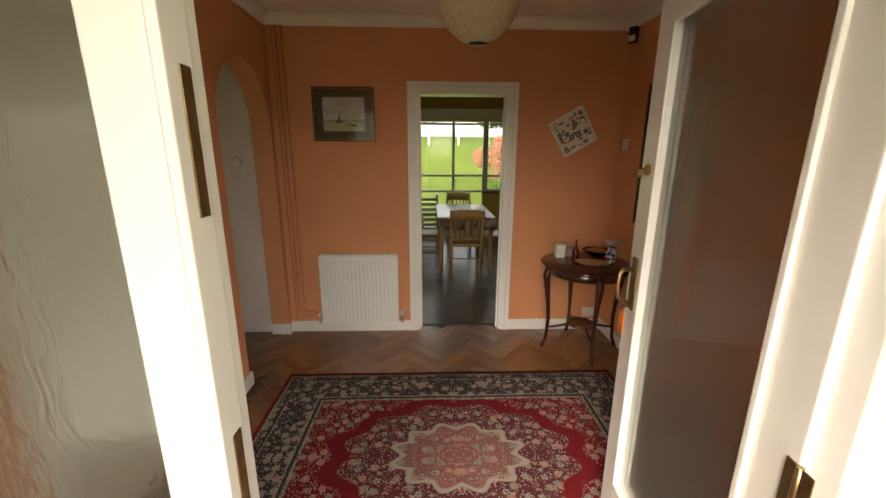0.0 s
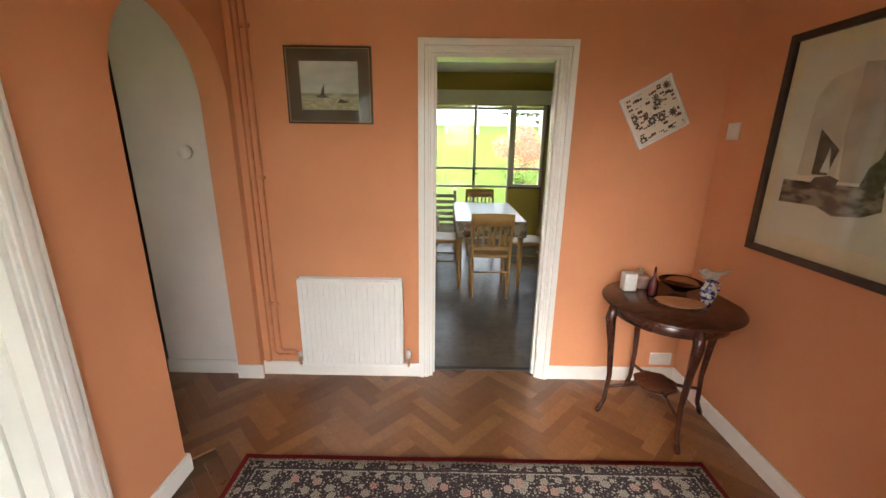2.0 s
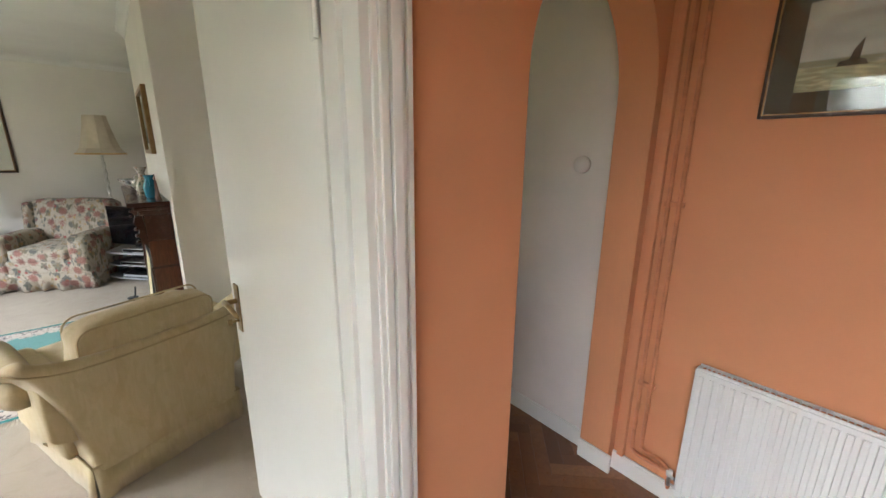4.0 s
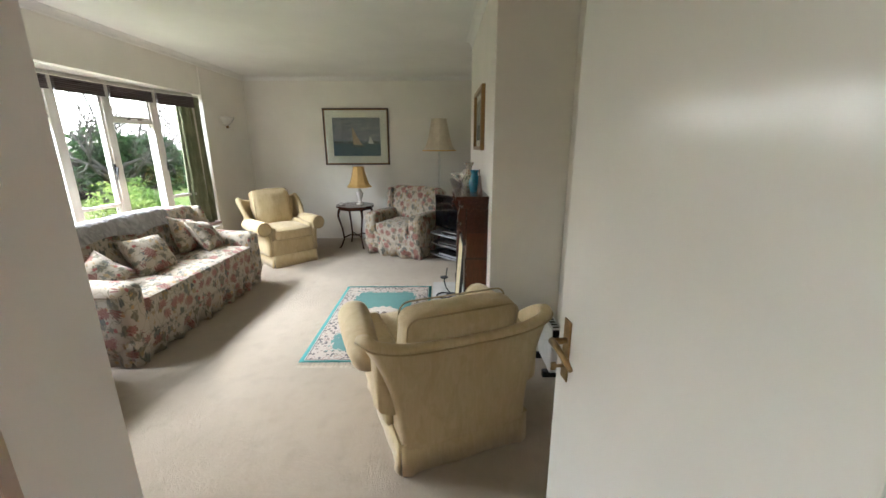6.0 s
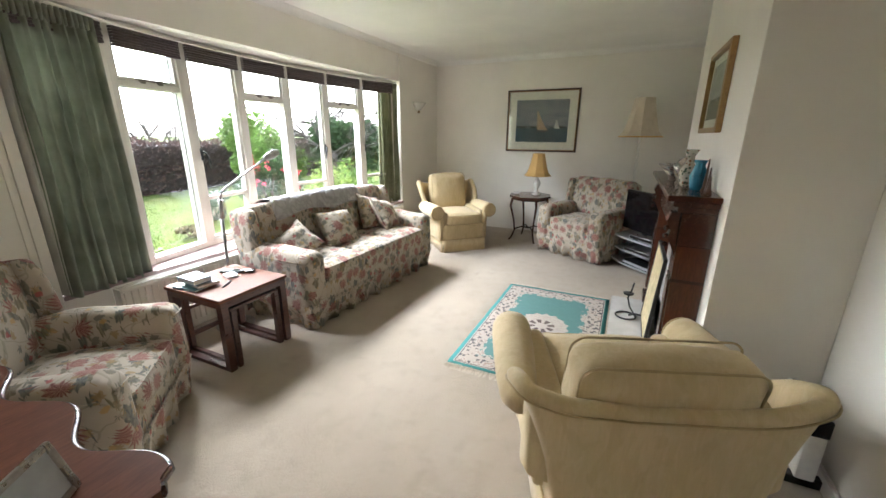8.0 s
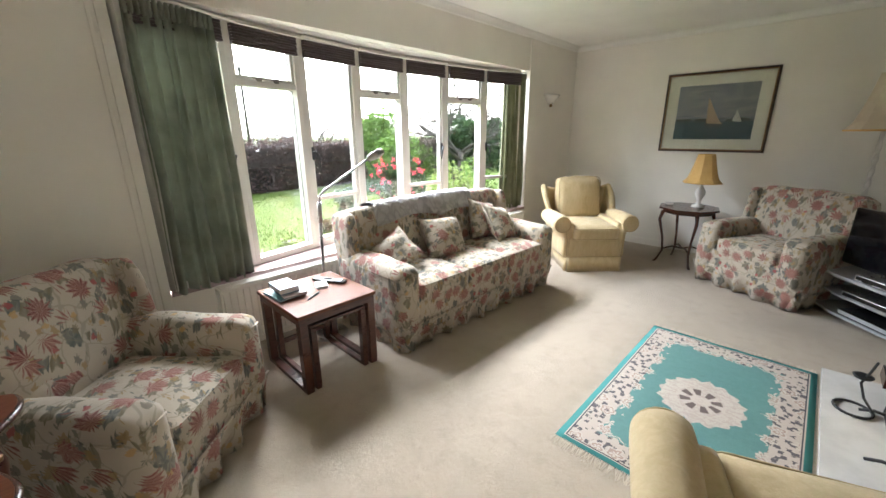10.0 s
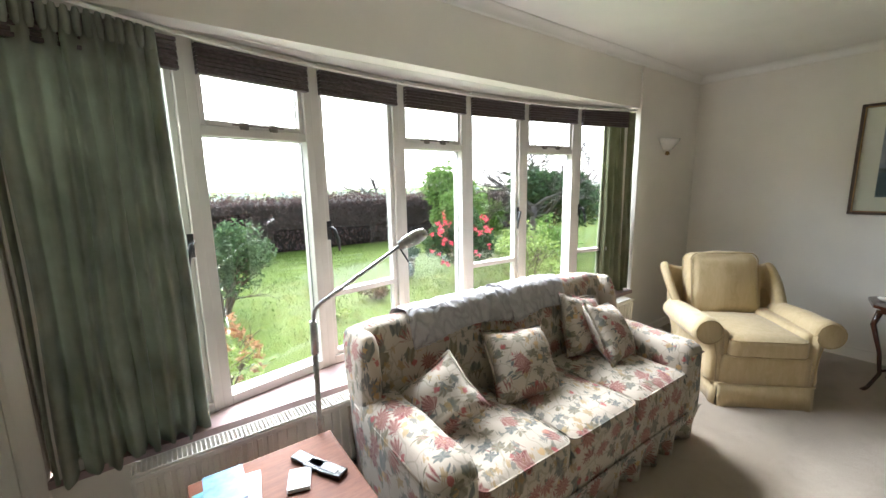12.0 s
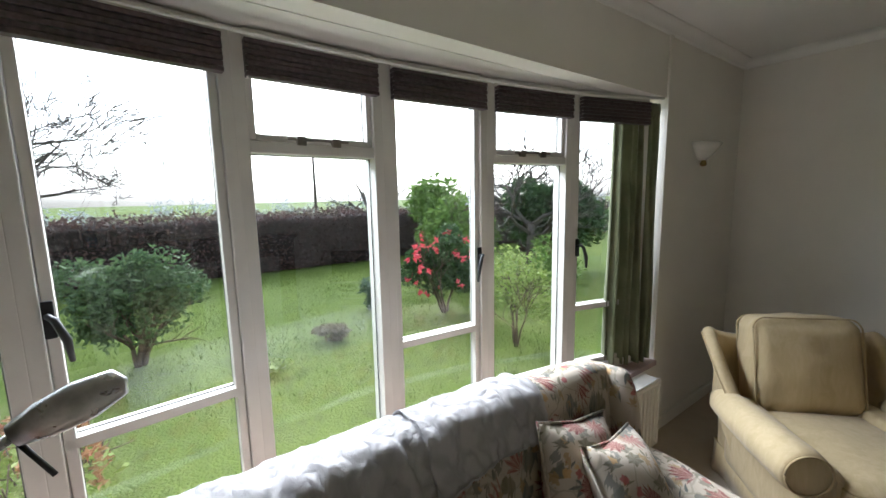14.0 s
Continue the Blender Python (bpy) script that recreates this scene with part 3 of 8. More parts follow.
# ---- the building ----
HC, LC = 2.50, 2.54                     # ceilings of hall and living room
WX, BY, RX = -0.71, 3.555, 2.035        # hall: wall to the living room, back wall, far side wall
FY0, FY1 = 0.87, 0.98                   # front screen
LXW, LYN, LYS = -6.96, 2.63, -1.22      # living room walls
KY, KX0, KX1, KC = 7.40, -1.0, 2.24, 2.52
DN, DS, DH = 2.25, 1.51, 1.99           # living room doorway

# hall walls
bm = B()
arch = [(2.63, 0), (2.735, 0), (2.735, 1.70)]
arch += [(3.1175 - 0.3825 * math.cos(a), 1.70 + 0.42 * math.sin(a)) for a in (math.pi * i / 24 for i in range(1, 24))]
arch += [(3.50, 1.70), (3.50, 0), (BY, 0), (BY, HC), (2.63, HC)]
prism(bm, arch, -0.86, WX, "x")
box(bm, -0.80, WX, DN + 0.03, 2.63, 0, HC)
box(bm, -0.80, WX, DS - 0.03, DN + 0.03, DH + 0.03, HC)
box(bm, -0.80, WX, FY1 - 0.11, DS - 0.03, 0, HC)
structure("wall_arch", bm, ORANGE, "terracotta painted hall wall with an arched opening")
bm = B()
box(bm, WX, 0.39, BY, BY + 0.07, 0, HC)
box(bm, 1.135, RX + 0.1, BY, BY + 0.07, 0, HC)
box(bm, 0.39, 1.135, BY, BY + 0.07, 2.0, HC)
structure("wall_back", bm, ORANGE, "terracotta painted hall wall round the kitchen doorway")
structure("wall_side", box(B(), RX, RX + 0.1, FY1 - 0.11, BY, 0, HC), ORANGE, "terracotta painted hall side wall")
bm = B()
box(bm, 1.27, RX + 0.1, FY1 - 0.105, FY1 - 0.03, 0, HC)
box(bm, WX - 0.09, -0.62, FY1 - 0.105, FY1 - 0.03, 0, HC)
box(bm, -0.62, 1.27, FY1 - 0.105, FY1 - 0.03, 2.12, HC)
structure("wall_front", bm, ORANGE, "terracotta wall round the front door screen")
structure("ceiling_hall", box(B(), -0.86, RX + 0.1, FY0, BY + 0.13, HC, HC + 0.12), CEIL, "white plaster hall ceiling")
structure("floor_hall", box(B(), -2.4, RX + 0.1, FY0, BY + 0.07, -0.12, -0.012), plain("screed", (0.12, 0.07, 0.04), 0.8), "dark bed under the parquet blocks")

# corridor behind the arch
bm = B()
box(bm, -1.36, -0.86, BY, BY + 0.1, 0, HC)
box(bm, -2.5, -2.2, BY, BY + 0.1, 0, HC)
box(bm, -2.2, -1.36, BY, BY + 0.1, 2.0, HC)
# unseen end wall, with an added opening that lets daylight into the corridor
box(bm, -2.5, -2.4, LYN + 0.1, BY, 0, 0.75)
box(bm, -2.5, -2.4, LYN + 0.1, BY, 2.25, HC)
box(bm, -2.5, -2.4, LYN + 0.1, 2.84, 0.75, 2.25)
box(bm, -2.5, -2.4, 3.47, BY, 0.75, 2.25)
structure("wall_corridor", bm, GREYWALL, "pale corridor wall beyond the arch, with an added daylight opening in its unseen end")
structure("ceiling_corridor", box(B(), -2.5, -0.86, LYN, 5.2, HC, HC + 0.1), CEIL, "white corridor ceiling")
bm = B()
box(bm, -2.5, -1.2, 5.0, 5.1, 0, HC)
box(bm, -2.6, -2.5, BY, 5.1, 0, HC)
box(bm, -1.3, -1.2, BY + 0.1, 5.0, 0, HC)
# dark wall colour stands in for the store room's lack of light
structure("wall_store", bm, paint("store_shade_paint", (0.12, 0.10, 0.09)), "store room walls beyond the corridor, coloured dark to read as unlit")
structure("floor_store", box(B(), -2.6, -1.2, BY + 0.07, 5.1, -0.12, 0), VINYL, "dark store room floor")

# living room
bm = B()
box(bm, -0.86, -0.80, DN + 0.03, LYN, 0, LC)
box(bm, -0.86, -0.80, DS - 0.03, DN + 0.03, DH + 0.03, LC)
box(bm, -0.86, -0.80, LYS - 0.3, DS - 0.03, 0, LC)
structure("wall_east", bm, CREAM, "cream living room wall with the doorway")
structure("wall_porch", box(B(), -0.80, -0.66, LYS - 0.3, FY1 - 0.11, 0, LC + 0.4), paint("white_render", (0.6, 0.58, 0.53)), "white rendered outside wall beside the porch")
structure("wall_north", box(B(), LXW - 0.1, -0.86, LYN, LYN + 0.1, 0, LC), CREAM, "cream living room wall")
structure("wall_breast", box(B(), -4.95, -3.11, 2.14, LYN, 0, LC, 0.004), CREAM, "cream painted chimney breast")
structure("wall_west", box(B(), LXW - 0.14, LXW, LYS - 0.3, LYN, 0, LC), CREAM, "cream living room end wall")
BX0, BX1, BZ0, BZ1 = -5.79, -1.93, 0.50, 2.10      # bow window opening
bm = B()
box(bm, LXW, BX0, LYS - 0.3, LYS, 0, LC)
box(bm, BX1, -0.86, LYS - 0.3, LYS, 0, LC)
box(bm, BX0, BX1, LYS - 0.1, LYS, BZ1 + 0.037, LC)
box(bm, BX0, BX1, LYS - 0.1, LYS, 0, BZ0)
structure("wall_south", bm, CREAM, "cream living room wall round the bow window")
structure("ceiling_living", box(B(), LXW - 0.14, -0.80, LYS - 0.3, LYN + 0.1, LC, LC + 0.12), CEIL, "white plaster living room ceiling")
structure("floor_living", box(B(), LXW - 0.1, -0.79, LYS - 0.1, LYN, -0.12, 0.006), CARPET, "beige fitted carpet with pile marks")

# kitchen
bm = B()
box(bm, KX0, 0.39, BY + 0.07, BY + 0.13, 0, KC)
box(bm, 1.135, KX1, BY + 0.07, BY + 0.13, 0, KC)
box(bm, 0.39, 1.135, BY + 0.07, BY + 0.13, 2.0, KC)
structure("wall_kitchen_near", bm, YELLOW, "mustard kitchen wall beside the doorway")
structure("wall_kitchen_side", box(B(), KX1, KX1 + 0.1, BY + 0.07, KY, 0, KC), paint("lime_yellow_emulsion", (0.56, 0.46, 0.13)), "lime yellow kitchen wall")
structure("wall_kitchen_end", box(B(), KX0 - 0.1, KX0, BY + 0.07, KY, 0, KC), YELLOW, "mustard kitchen end wall")
bm = B()
box(bm, KX0, KX1, KY, KY + 0.2, 2.07, KC)
box(bm, 1.46, KX1, KY, KY + 0.2, 0, 0.86)
box(bm, 1.98, KX1, KY, KY + 0.2, 0.86, 2.07)
box(bm, KX0, -0.55, KY, KY + 0.2, 0, 2.07)
structure("wall_kitchen_garden", bm, YELLOW, "mustard kitchen wall round the garden door")
structure("ceiling_kitchen", box(B(), KX0 - 0.1, KX1 + 0.1, BY + 0.07, KY + 0.2, KC, KC + 0.1), CEIL, "white kitchen ceiling")
structure("floor_kitchen", box(B(), KX0 - 0.1, KX1 + 0.1, BY + 0.07, KY + 0.2, -0.12, 0.004), VINYL, "dark brown patterned vinyl kitchen floor")
structure("roof", box(box(B(), -7.2, -0.66, -1.55, 0.25, LC + 0.12, LC + 0.3), -7.2, 2.4, 0.25, 7.65, LC + 0.12, LC + 0.3), plain("roof_felt", (0.1, 0.09, 0.09), 0.9), "plain roof slab over the house")


def skirt_run(bm, pts, h=0.095, th=0.016):
    """Skirting along a run of (x0, y0, x1, y1, side)."""
    for x0, y0, x1, y1 in pts:
        box(bm, min(x0, x1), max(x0, x1), min(y0, y1), max(y0, y1), 0, h - 0.012, 0)
        if abs(x1 - x0) > abs(y1 - y0):
            box(bm, min(x0, x1), max(x0, x1), min(y0, y1) + th * 0.2, max(y0, y1) - th * 0.2, h - 0.012, h, 0)
        else:
            box(bm, min(x0, x1) + th * 0.2, max(x0, x1) - th * 0.2, min(y0, y1), max(y0, y1), h - 0.012, h, 0)
    return bm


T = 0.016
bm = skirt_run(B(), [(WX, BY - T, 0.33, BY), (1.195, BY - T, RX, BY), (RX - T, FY1, RX, BY - T), (WX, 2.36, WX + T, 2.735), (-0.86, 3.50 - T, WX + T, 3.50),
                     (WX, FY1, WX + T, 1.37), (-0.86, 2.735, WX + T, 2.735 + T), (-1.36, BY - T, -0.86, BY)])
structure("baseboard_hall", bm, GLOSS, "white gloss skirting board in the hall")
bm = skirt_run(B(), [(LXW, LYN - T, -4.95, LYN), (-3.11, LYN - T, -0.86, LYN), (-3.11, 2.14, -3.11 + T, LYN), (-4.95 - T, 2.14, -4.95, LYN), (LXW, LYS, LXW + T, LYN - T), (LXW + T, LYS, -0.86, LYS + T), (-0.86 - T, LYS, -0.86, DS - 0.08)], 0.09)
structure("baseboard_living", bm, CREAM, "cream painted skirting board in the living room")


def cove(bm, x0, y0, x1, y1, nx, ny, z, s=0.07):
    """Curved cornice along a wall; (nx, ny) points into the room."""
    prof = [(0, 0), (0.008, 0)] + [(0.008 + (s - 0.008) * (1 - math.cos(a)), s * math.sin(a)) for a in (math.pi / 2 * i / 6 for i in range(1, 7))] + [(0, s)]
    rows = []
    for x, y in ((x0, y0), (x1, y1)):
        rows.append([bm.verts.new((x + nx * d, y + ny * d, z - s + h)) for d, h in prof])
    for i in range(len(prof) - 1):
        bm.faces.new((rows[0][i], rows[0][i + 1], rows[1][i + 1], rows[1][i])).smooth = True
    return bm


bm = B()
cove(bm, WX, BY, RX, BY, 0, -1, HC)
cove(bm, WX, FY1, WX, BY, 1, 0, HC)
cove(bm, RX, FY1, RX, BY, -1, 0, HC)
structure("trim_hall_cornice", bm, CEIL, "white coved cornice in the hall")
bm = B()
cove(bm, LXW, LYS, LXW, LYN, 1, 0, LC, 0.06)
cove(bm, LXW, LYS, -0.86, LYS, 0, 1, LC, 0.06)
cove(bm, LXW, LYN, -4.95, LYN, 0, -1, LC, 0.06)
cove(bm, -4.95, 2.14, -3.11, 2.14, 0, -1, LC, 0.06)
cove(bm, -3.11, LYN, -0.86, LYN, 0, -1, LC, 0.06)
structure("trim_living_cornice", bm, CEIL, "white coved cornice in the living room")


def architrave(name, label, put_at, w, h, aw=0.07):
    """Moulded door surround in the xz plane, facing -y, standing at y=0; opening w by h from x=0."""
    bm = B()
    for a, b, d in ((0, aw, 0.012), (0.012, 0.03, 0.02), (0.034, 0.058, 0.026), (aw - 0.012, aw, 0.02)):
        box(bm, -b, -a, -d, 0, 0, h + b, 0.002)
        box(bm, w + a, w + b, -d, 0, 0, h + b, 0.002)
        box(bm, -a, w + a, -d, 0, h + a, h + b, 0.002)
    ob = structure(name, bm, GLOSS, label)
    ob.matrix_world = put_at
    return ob


architrave("trim_kitchen_architrave", "white gloss moulded architrave of the kitchen doorway", pose(0.40, BY, 0), 0.725, 1.99)
architrave("trim_living_architrave", "white gloss moulded architrave of the living room doorway", pose(WX, DS - 0.02, 0, 0, 0, 90), DN - DS + 0.04, DH + 0.01, 0.085)
architrave("trim_living_architrave_inside", "cream architrave on the living room side", pose(-0.86, DN + 0.02, 0, 0, 0, -90), DN - DS + 0.04, DH + 0.01, 0.075)
bm = B()
box(bm, 0.39, 0.42, BY - 0.002, BY + 0.132, 0, 2.0)
box(bm, 1.105, 1.135, BY - 0.002, BY + 0.132, 0, 2.0)
box(bm, 0.42, 1.105, BY - 0.002, BY + 0.132, 1.97, 2.0)
box(bm, 0.42, 0.433, BY + 0.04, BY + 0.07, 0, 1.97)
box(bm, 1.092, 1.105, BY + 0.04, BY + 0.07, 0, 1.97)
structure("trim_kitchen_lining", bm, GLOSS, "white gloss door lining")
structure("trim_kitchen_threshold", box(B(), 0.42, 1.105, BY + 0.075, BY + 0.105, 0, 0.008, 0.003), BLACKM, "dark threshold strip at the kitchen doorway")
bm = B()
box(bm, -0.865, WX + 0.004, DN, DN + 0.03, 0, DH + 0.03)
box(bm, -0.865, WX + 0.004, DS - 0.03, DS, 0, DH + 0.03)
box(bm, -0.865, WX + 0.004, DS, DN, DH, DH + 0.03)
box(bm, -0.80, -0.77, DN - 0.013, DN, 0, DH)
box(bm, -0.80, -0.77, DS, DS + 0.013, 0, DH)
structure("trim_living_lining", bm, GLOSS, "white gloss lining of the living room doorway")
structure("trim_living_threshold", box(B(), -0.80, -0.70, DS, DN, -0.005, 0.01, 0.003), PARQUET, "oak threshold strip")

# ---- bow window ----
PX = [-1.94 - 0.5365 * i for i in range(8)]


def bow_y(x):
    return -1.22 - 0.34 * (1 - ((x + 3.95) / 2.01) ** 2)


PP = [Vector((x, bow_y(x), 0)) for x in PX]
arc = [(x, bow_y(x)) for x in PX]
bm = prism(B(), [(BX1, LYS - 0.1), *[(x, min(y - 0.15, LYS - 0.11)) for x, y in arc], (BX0, LYS - 0.12), (BX0, LYS - 0.1)], BZ1 + 0.035, BZ1 + 0.135)
structure("trim_window_soffit", bm, paint("soffit_white", (0.72, 0.69, 0.62)), "white painted soffit over the bow window")
bm = prism(B(), [(BX1, LYS + 0.03), *[(x, y - 0.02) for x, y in arc], (BX0, LYS - 0.06), (BX0, LYS + 0.03)], BZ0 - 0.0, BZ0 + 0.03)
structure("trim_window_sill", bm, SILLP, "mauve tiled window sill")
bm = prism(B(), [(BX1, LYS - 0.1), *[(x, y - 0.08) for x, y in arc], (BX0, LYS - 0.1)], 0, BZ0)
structure("wall_bow", bm, plain("outer_brick", (0.3, 0.14, 0.09), 0.85), "low wall under the bow window")
bm = B()
box(bm, BX1, BX1 + 0.05, LYS, LYS + 0.018, 0.1, 2.14, 0.004)
box(bm, BX1 + 0.07, BX1 + 0.085, LYS, LYS + 0.012, 0.1, 2.14, 0.003)
box(bm, BX0 - 0.03, BX0, LYS, LYS + 0.014, 0.52, LC - 0.06, 0.004)
structure("trim_window_beads", bm, CREAM, "cream beads either side of the bow window")

Z0, Z1 = BZ0 + 0.03, BZ1
for i in range(7):
    a, b = PP[i], PP[i + 1]
    L = (b - a).length
    ang = math.degrees(math.atan2(b.y - a.y, b.x - a.x))
    win = tagged(new("window_%d" % (i + 1)), "white painted steel and timber light of the bow window" + (" with a top vent" if i % 2 else " with a casement handle"), "window", kind="structure")
    win.matrix_world = pose(a.x, a.y, 0, 0, 0, ang)      # local x along the light, y outwards
    # outer frame and mullion
    bm = B()
    box(bm, 0.0, 0.041, -0.045, 0.05, Z0, Z1 + 0.033, 0.004)
    box(bm, L - 0.041, L, -0.045, 0.05, Z0, Z1 + 0.033, 0.004)
    box(bm, 0.041, L - 0.041, -0.045, 0.05, Z0, Z0 + 0.045, 0.004)
    box(bm, 0.041, L - 0.041, -0.060, 0.05, Z1 - 0.05, Z1 + 0.033, 0.004)
    part("window_frame", bm, WINW, win)
    panes = []
    if i % 2:
        tz = 1.765
        bm = box(B(), 0.041, L - 0.041, -0.04, 0.04, tz - 0.02, tz + 0.02, 0.004)
        part("transom", bm, WINW, win)
        bm = frame_bars(B(), 0.043, L - 0.043, tz + 0.022, Z1 - 0.052, 0.022, -0.03, 0.012)
        part("vent_sash", bm, WINW, win)
        stay = box(B(), L * 0.30, L * 0.72, -0.048, -0.040, tz + 0.028, tz + 0.038, 0.002)
        box(stay, L * 0.36, L * 0.42, -0.052, -0.030, tz + 0.012, tz + 0.044, 0.002)
        box(stay, L * 0.60, L * 0.66, -0.052, -0.030, tz + 0.012, tz + 0.044, 0.002)
        part("window_stay", stay, STAYM, win, "tarnished casement stay")
        panes = [(0.043, L - 0.043, Z0 + 0.047, tz - 0.022), (0.067, L - 0.067, tz + 0.046, Z1 - 0.076)]
    else:
        tz = 0.93
        bm = box(B(), 0.041, L - 0.041, -0.03, 0.03, tz - 0.016, tz + 0.016, 0.003)
        part("transom", bm, WINW, win)
        bm = frame_bars(B(), 0.043, L - 0.043, Z0 + 0.047, Z1 - 0.052, 0.026, -0.03, 0.014)
        part("casement_sash", bm, WINW, win)
        hx = L - 0.054 if i in (0, 4) else 0.054
        s = -1 if i in (0, 4) else 1
        h = box(B(), hx - 0.012, hx + 0.012, -0.05, -0.043, 1.24, 1.34, 0.003)
        tube(h, [(hx, -0.05, 1.30), (hx, -0.075, 1.305), (hx + 0.012 * s, -0.082, 1.295), (hx + 0.03 * s, -0.085, 1.24), (hx + 0.035 * s, -0.083, 1.18)], [0.008, 0.008, 0.009, 0.010, 0.006], 8)
        part("casement_handle", h, BLACKM, win, "black iron casement handle")
        panes = [(0.067, L - 0.067, Z0 + 0.07, tz - 0.016), (0.067, L - 0.067, tz + 0.016, Z1 - 0.078)]
    for x0, x1, z0, z1 in panes:
        g = part("pane", box(B(), x0, x1, -0.004, 0.0, z0, z1), GLASS, win)
        part("putty_line", frame_bars(B(), x0, x1, z0, z1, 0.0035, 0.001, 0.004, 0, 0.0), GRIME, win, "dark mildewed putty line")
        g.visible_shadow = False
    # rolled blind
    bl = thing("rolled_blind", "dark brown slatted blind pulled up under the soffit", "blind", pose(a.x, a.y, 0, 0, 0, ang), "blinds of the bow window")
    bm = B()
    drop = 0.118 if i < 6 else 0.125
    for k in range(7):
        zz = Z1 - 0.006 - (drop / 7) * k
        box(bm, 0.04, L - 0.03, -0.085 + 0.004 * (k % 2), -0.05, zz - drop / 7 * 0.86, zz, 0.002)
    part("slats", bm, BLIND, bl)
    part("pull_cord", tube(B(), [(0.045, -0.07, Z1 - 0.02), (0.043, -0.075, Z1 - 0.13)], 0.003, 6), WINW, bl)

# ---- doors ----
FROST = Net("rippled_glass")
_v = FROST.co((1, 1, 0.45))
FROST.bump(FROST.math("ADD", FROST.noise(_v, 26, 3, 0.5, 0.6)[0], FROST.math("MULTIPLY", FROST.noise(_v, 7, 2)[0], 0.8)), 0.11, 0.02)
FROST = FROST.done((0.80, 0.83, 0.77), 0.17, 0, 0.5, Transmission_Weight=1.0, IOR=1.42)


SMOOTHG = Net("smooth_glass_face").done((0.80, 0.83, 0.77), 0.03, 0, 0.5, Transmission_Weight=1.0, IOR=1.5)
RIPPLE = Net("rippled_glass_face")
_v = RIPPLE.co((1, 1, 0.7))
RIPPLE.bump(RIPPLE.math("ADD", RIPPLE.noise(_v, 60, 3, 0.5, 0.6)[0], RIPPLE.math("MULTIPLY", RIPPLE.noise(_v, 9, 2)[0], 1.2)), 0.05, 0.02)
RIPPLE = RIPPLE.done((0.86, 0.88, 0.84), 0.38, 0, 0.5, Transmission_Weight=1.0, IOR=1.5)


def butt_hinge(parent, x, z, y, h=0.10):
    bm = tube(B(), [(x, y, z - h / 2), (x, y, z + h / 2)], 0.007, 8)
    box(bm, x - 0.03, x, y - 0.001, y + 0.002, z - h / 2, z + h / 2, 0.001)
    box(bm, x, x + 0.03, y - 0.001, y + 0.002, z - h / 2, z + h / 2, 0.001)
    for d in (-0.035, 0, 0.035):
        tube(bm, [(x - 0.016, y - 0.002, z + d), (x - 0.016, y - 0.004, z + d)], 0.004, 6)
    return part("hinge", bm, BRASS, parent, "brass butt hinge")


# living room door: hinged at the arch side, standing open into the room. local x from hinge to edge
ld = tagged(new("door_living"), "cream gloss flush door standing open into the living room", "door", kind="structure")
_dir = math.degrees(math.atan2(-0.115, -0.99))
ld.matrix_world = pose(-0.872, DN - 0.004, 0, 0, 0, _dir)
part("door_leaf", box(B(), 0.004, 0.764, -0.04, 0.0, 0.012, DH - 0.01, 0.003), DOORW, ld)
hm = B()
X, Z = 0.705, 0.925
box(hm, X - 0.021, X + 0.021, 0.0, 0.005, Z - 0.095, Z + 0.095, 0.003)
tube(hm, [(X, 0.0, Z + 0.03), (X, 0.045, Z + 0.03)], 0.010, 10)
tube(hm, [(X + 0.006, 0.045, Z + 0.03), (X - 0.05, 0.05, Z + 0.033), (X - 0.10, 0.05, Z + 0.024), (X - 0.125, 0.047, Z + 0.012)], [0.011, 0.009, 0.009, 0.006], 10)
tube(hm, [(X, 0.002, Z - 0.05), (X, 0.03, Z - 0.05)], 0.005, 8)
box(hm, X - 0.003, X + 0.003, 0.03, 0.045, Z - 0.062, Z - 0.038, 0.001)
part("door_handle", hm, BRASS, ld, "aged brass lever handle on a back plate")
hm = box(B(), 0.764, 0.767, -0.03, -0.01, 0.88, 1.06, 0.001)
part("latch_plate", hm, BRASS, ld)
for hz in (0.25, 1.78):
    hh = box(B(), -0.004, 0.03, 0.0, 0.003, hz - 0.05, hz + 0.05, 0.001)
    tube(hh, [(-0.002, 0.006, hz - 0.05), (-0.002, 0.006, hz + 0.05)], 0.006, 8)
    part("hinge", hh, GLOSS, ld, "hinge painted over with the door")

# front door: hinged on the side of the hall table, swung inwards; tall rippled pane
FH = 2.04
fd = tagged(new("door_front"), "white front door with a tall rippled glass pane, standing open", "door", kind="structure")
fd.matrix_world = pose(1.185, FY1 - 0.03, 0, 0, 0, 84.5)       # local x from hinge to edge; the hall face is +y
bm = B()
FW = 0.82
box(bm, 0, 0.115, -0.045, 0, 0.01, FH, 0.004)
box(bm, FW - 0.115, FW, -0.045, 0, 0.01, FH, 0.004)
box(bm, 0.115, FW - 0.115, -0.045, 0, 0.01, 0.22, 0.004)
box(bm, 0.115, FW - 0.115, -0.045, 0, FH - 0.115, FH, 0.004)
part("door_frame", bm, GLOSS, fd)
for y0, y1 in ((0.0, 0.012), (-0.057, -0.045)):
    bm = frame_bars(B(), 0.110, FW - 0.110, 0.215, FH - 0.110, 0.018, y0, y1, 0, 0.003)
    part("glazing_bead", bm, GLOSS, fd)
bm = box(B(), 0.112, FW - 0.112, -0.026, -0.020, 0.217, FH - 0.112)
bm.faces.ensure_lookup_table()
bm.faces[3].material_index = 1
g = part("pane", bm, [RIPPLE, SMOOTHG], fd, "rippled obscure glass")
g.visible_shadow = False
hm = B()
X, Z = FW - 0.055, 1.06
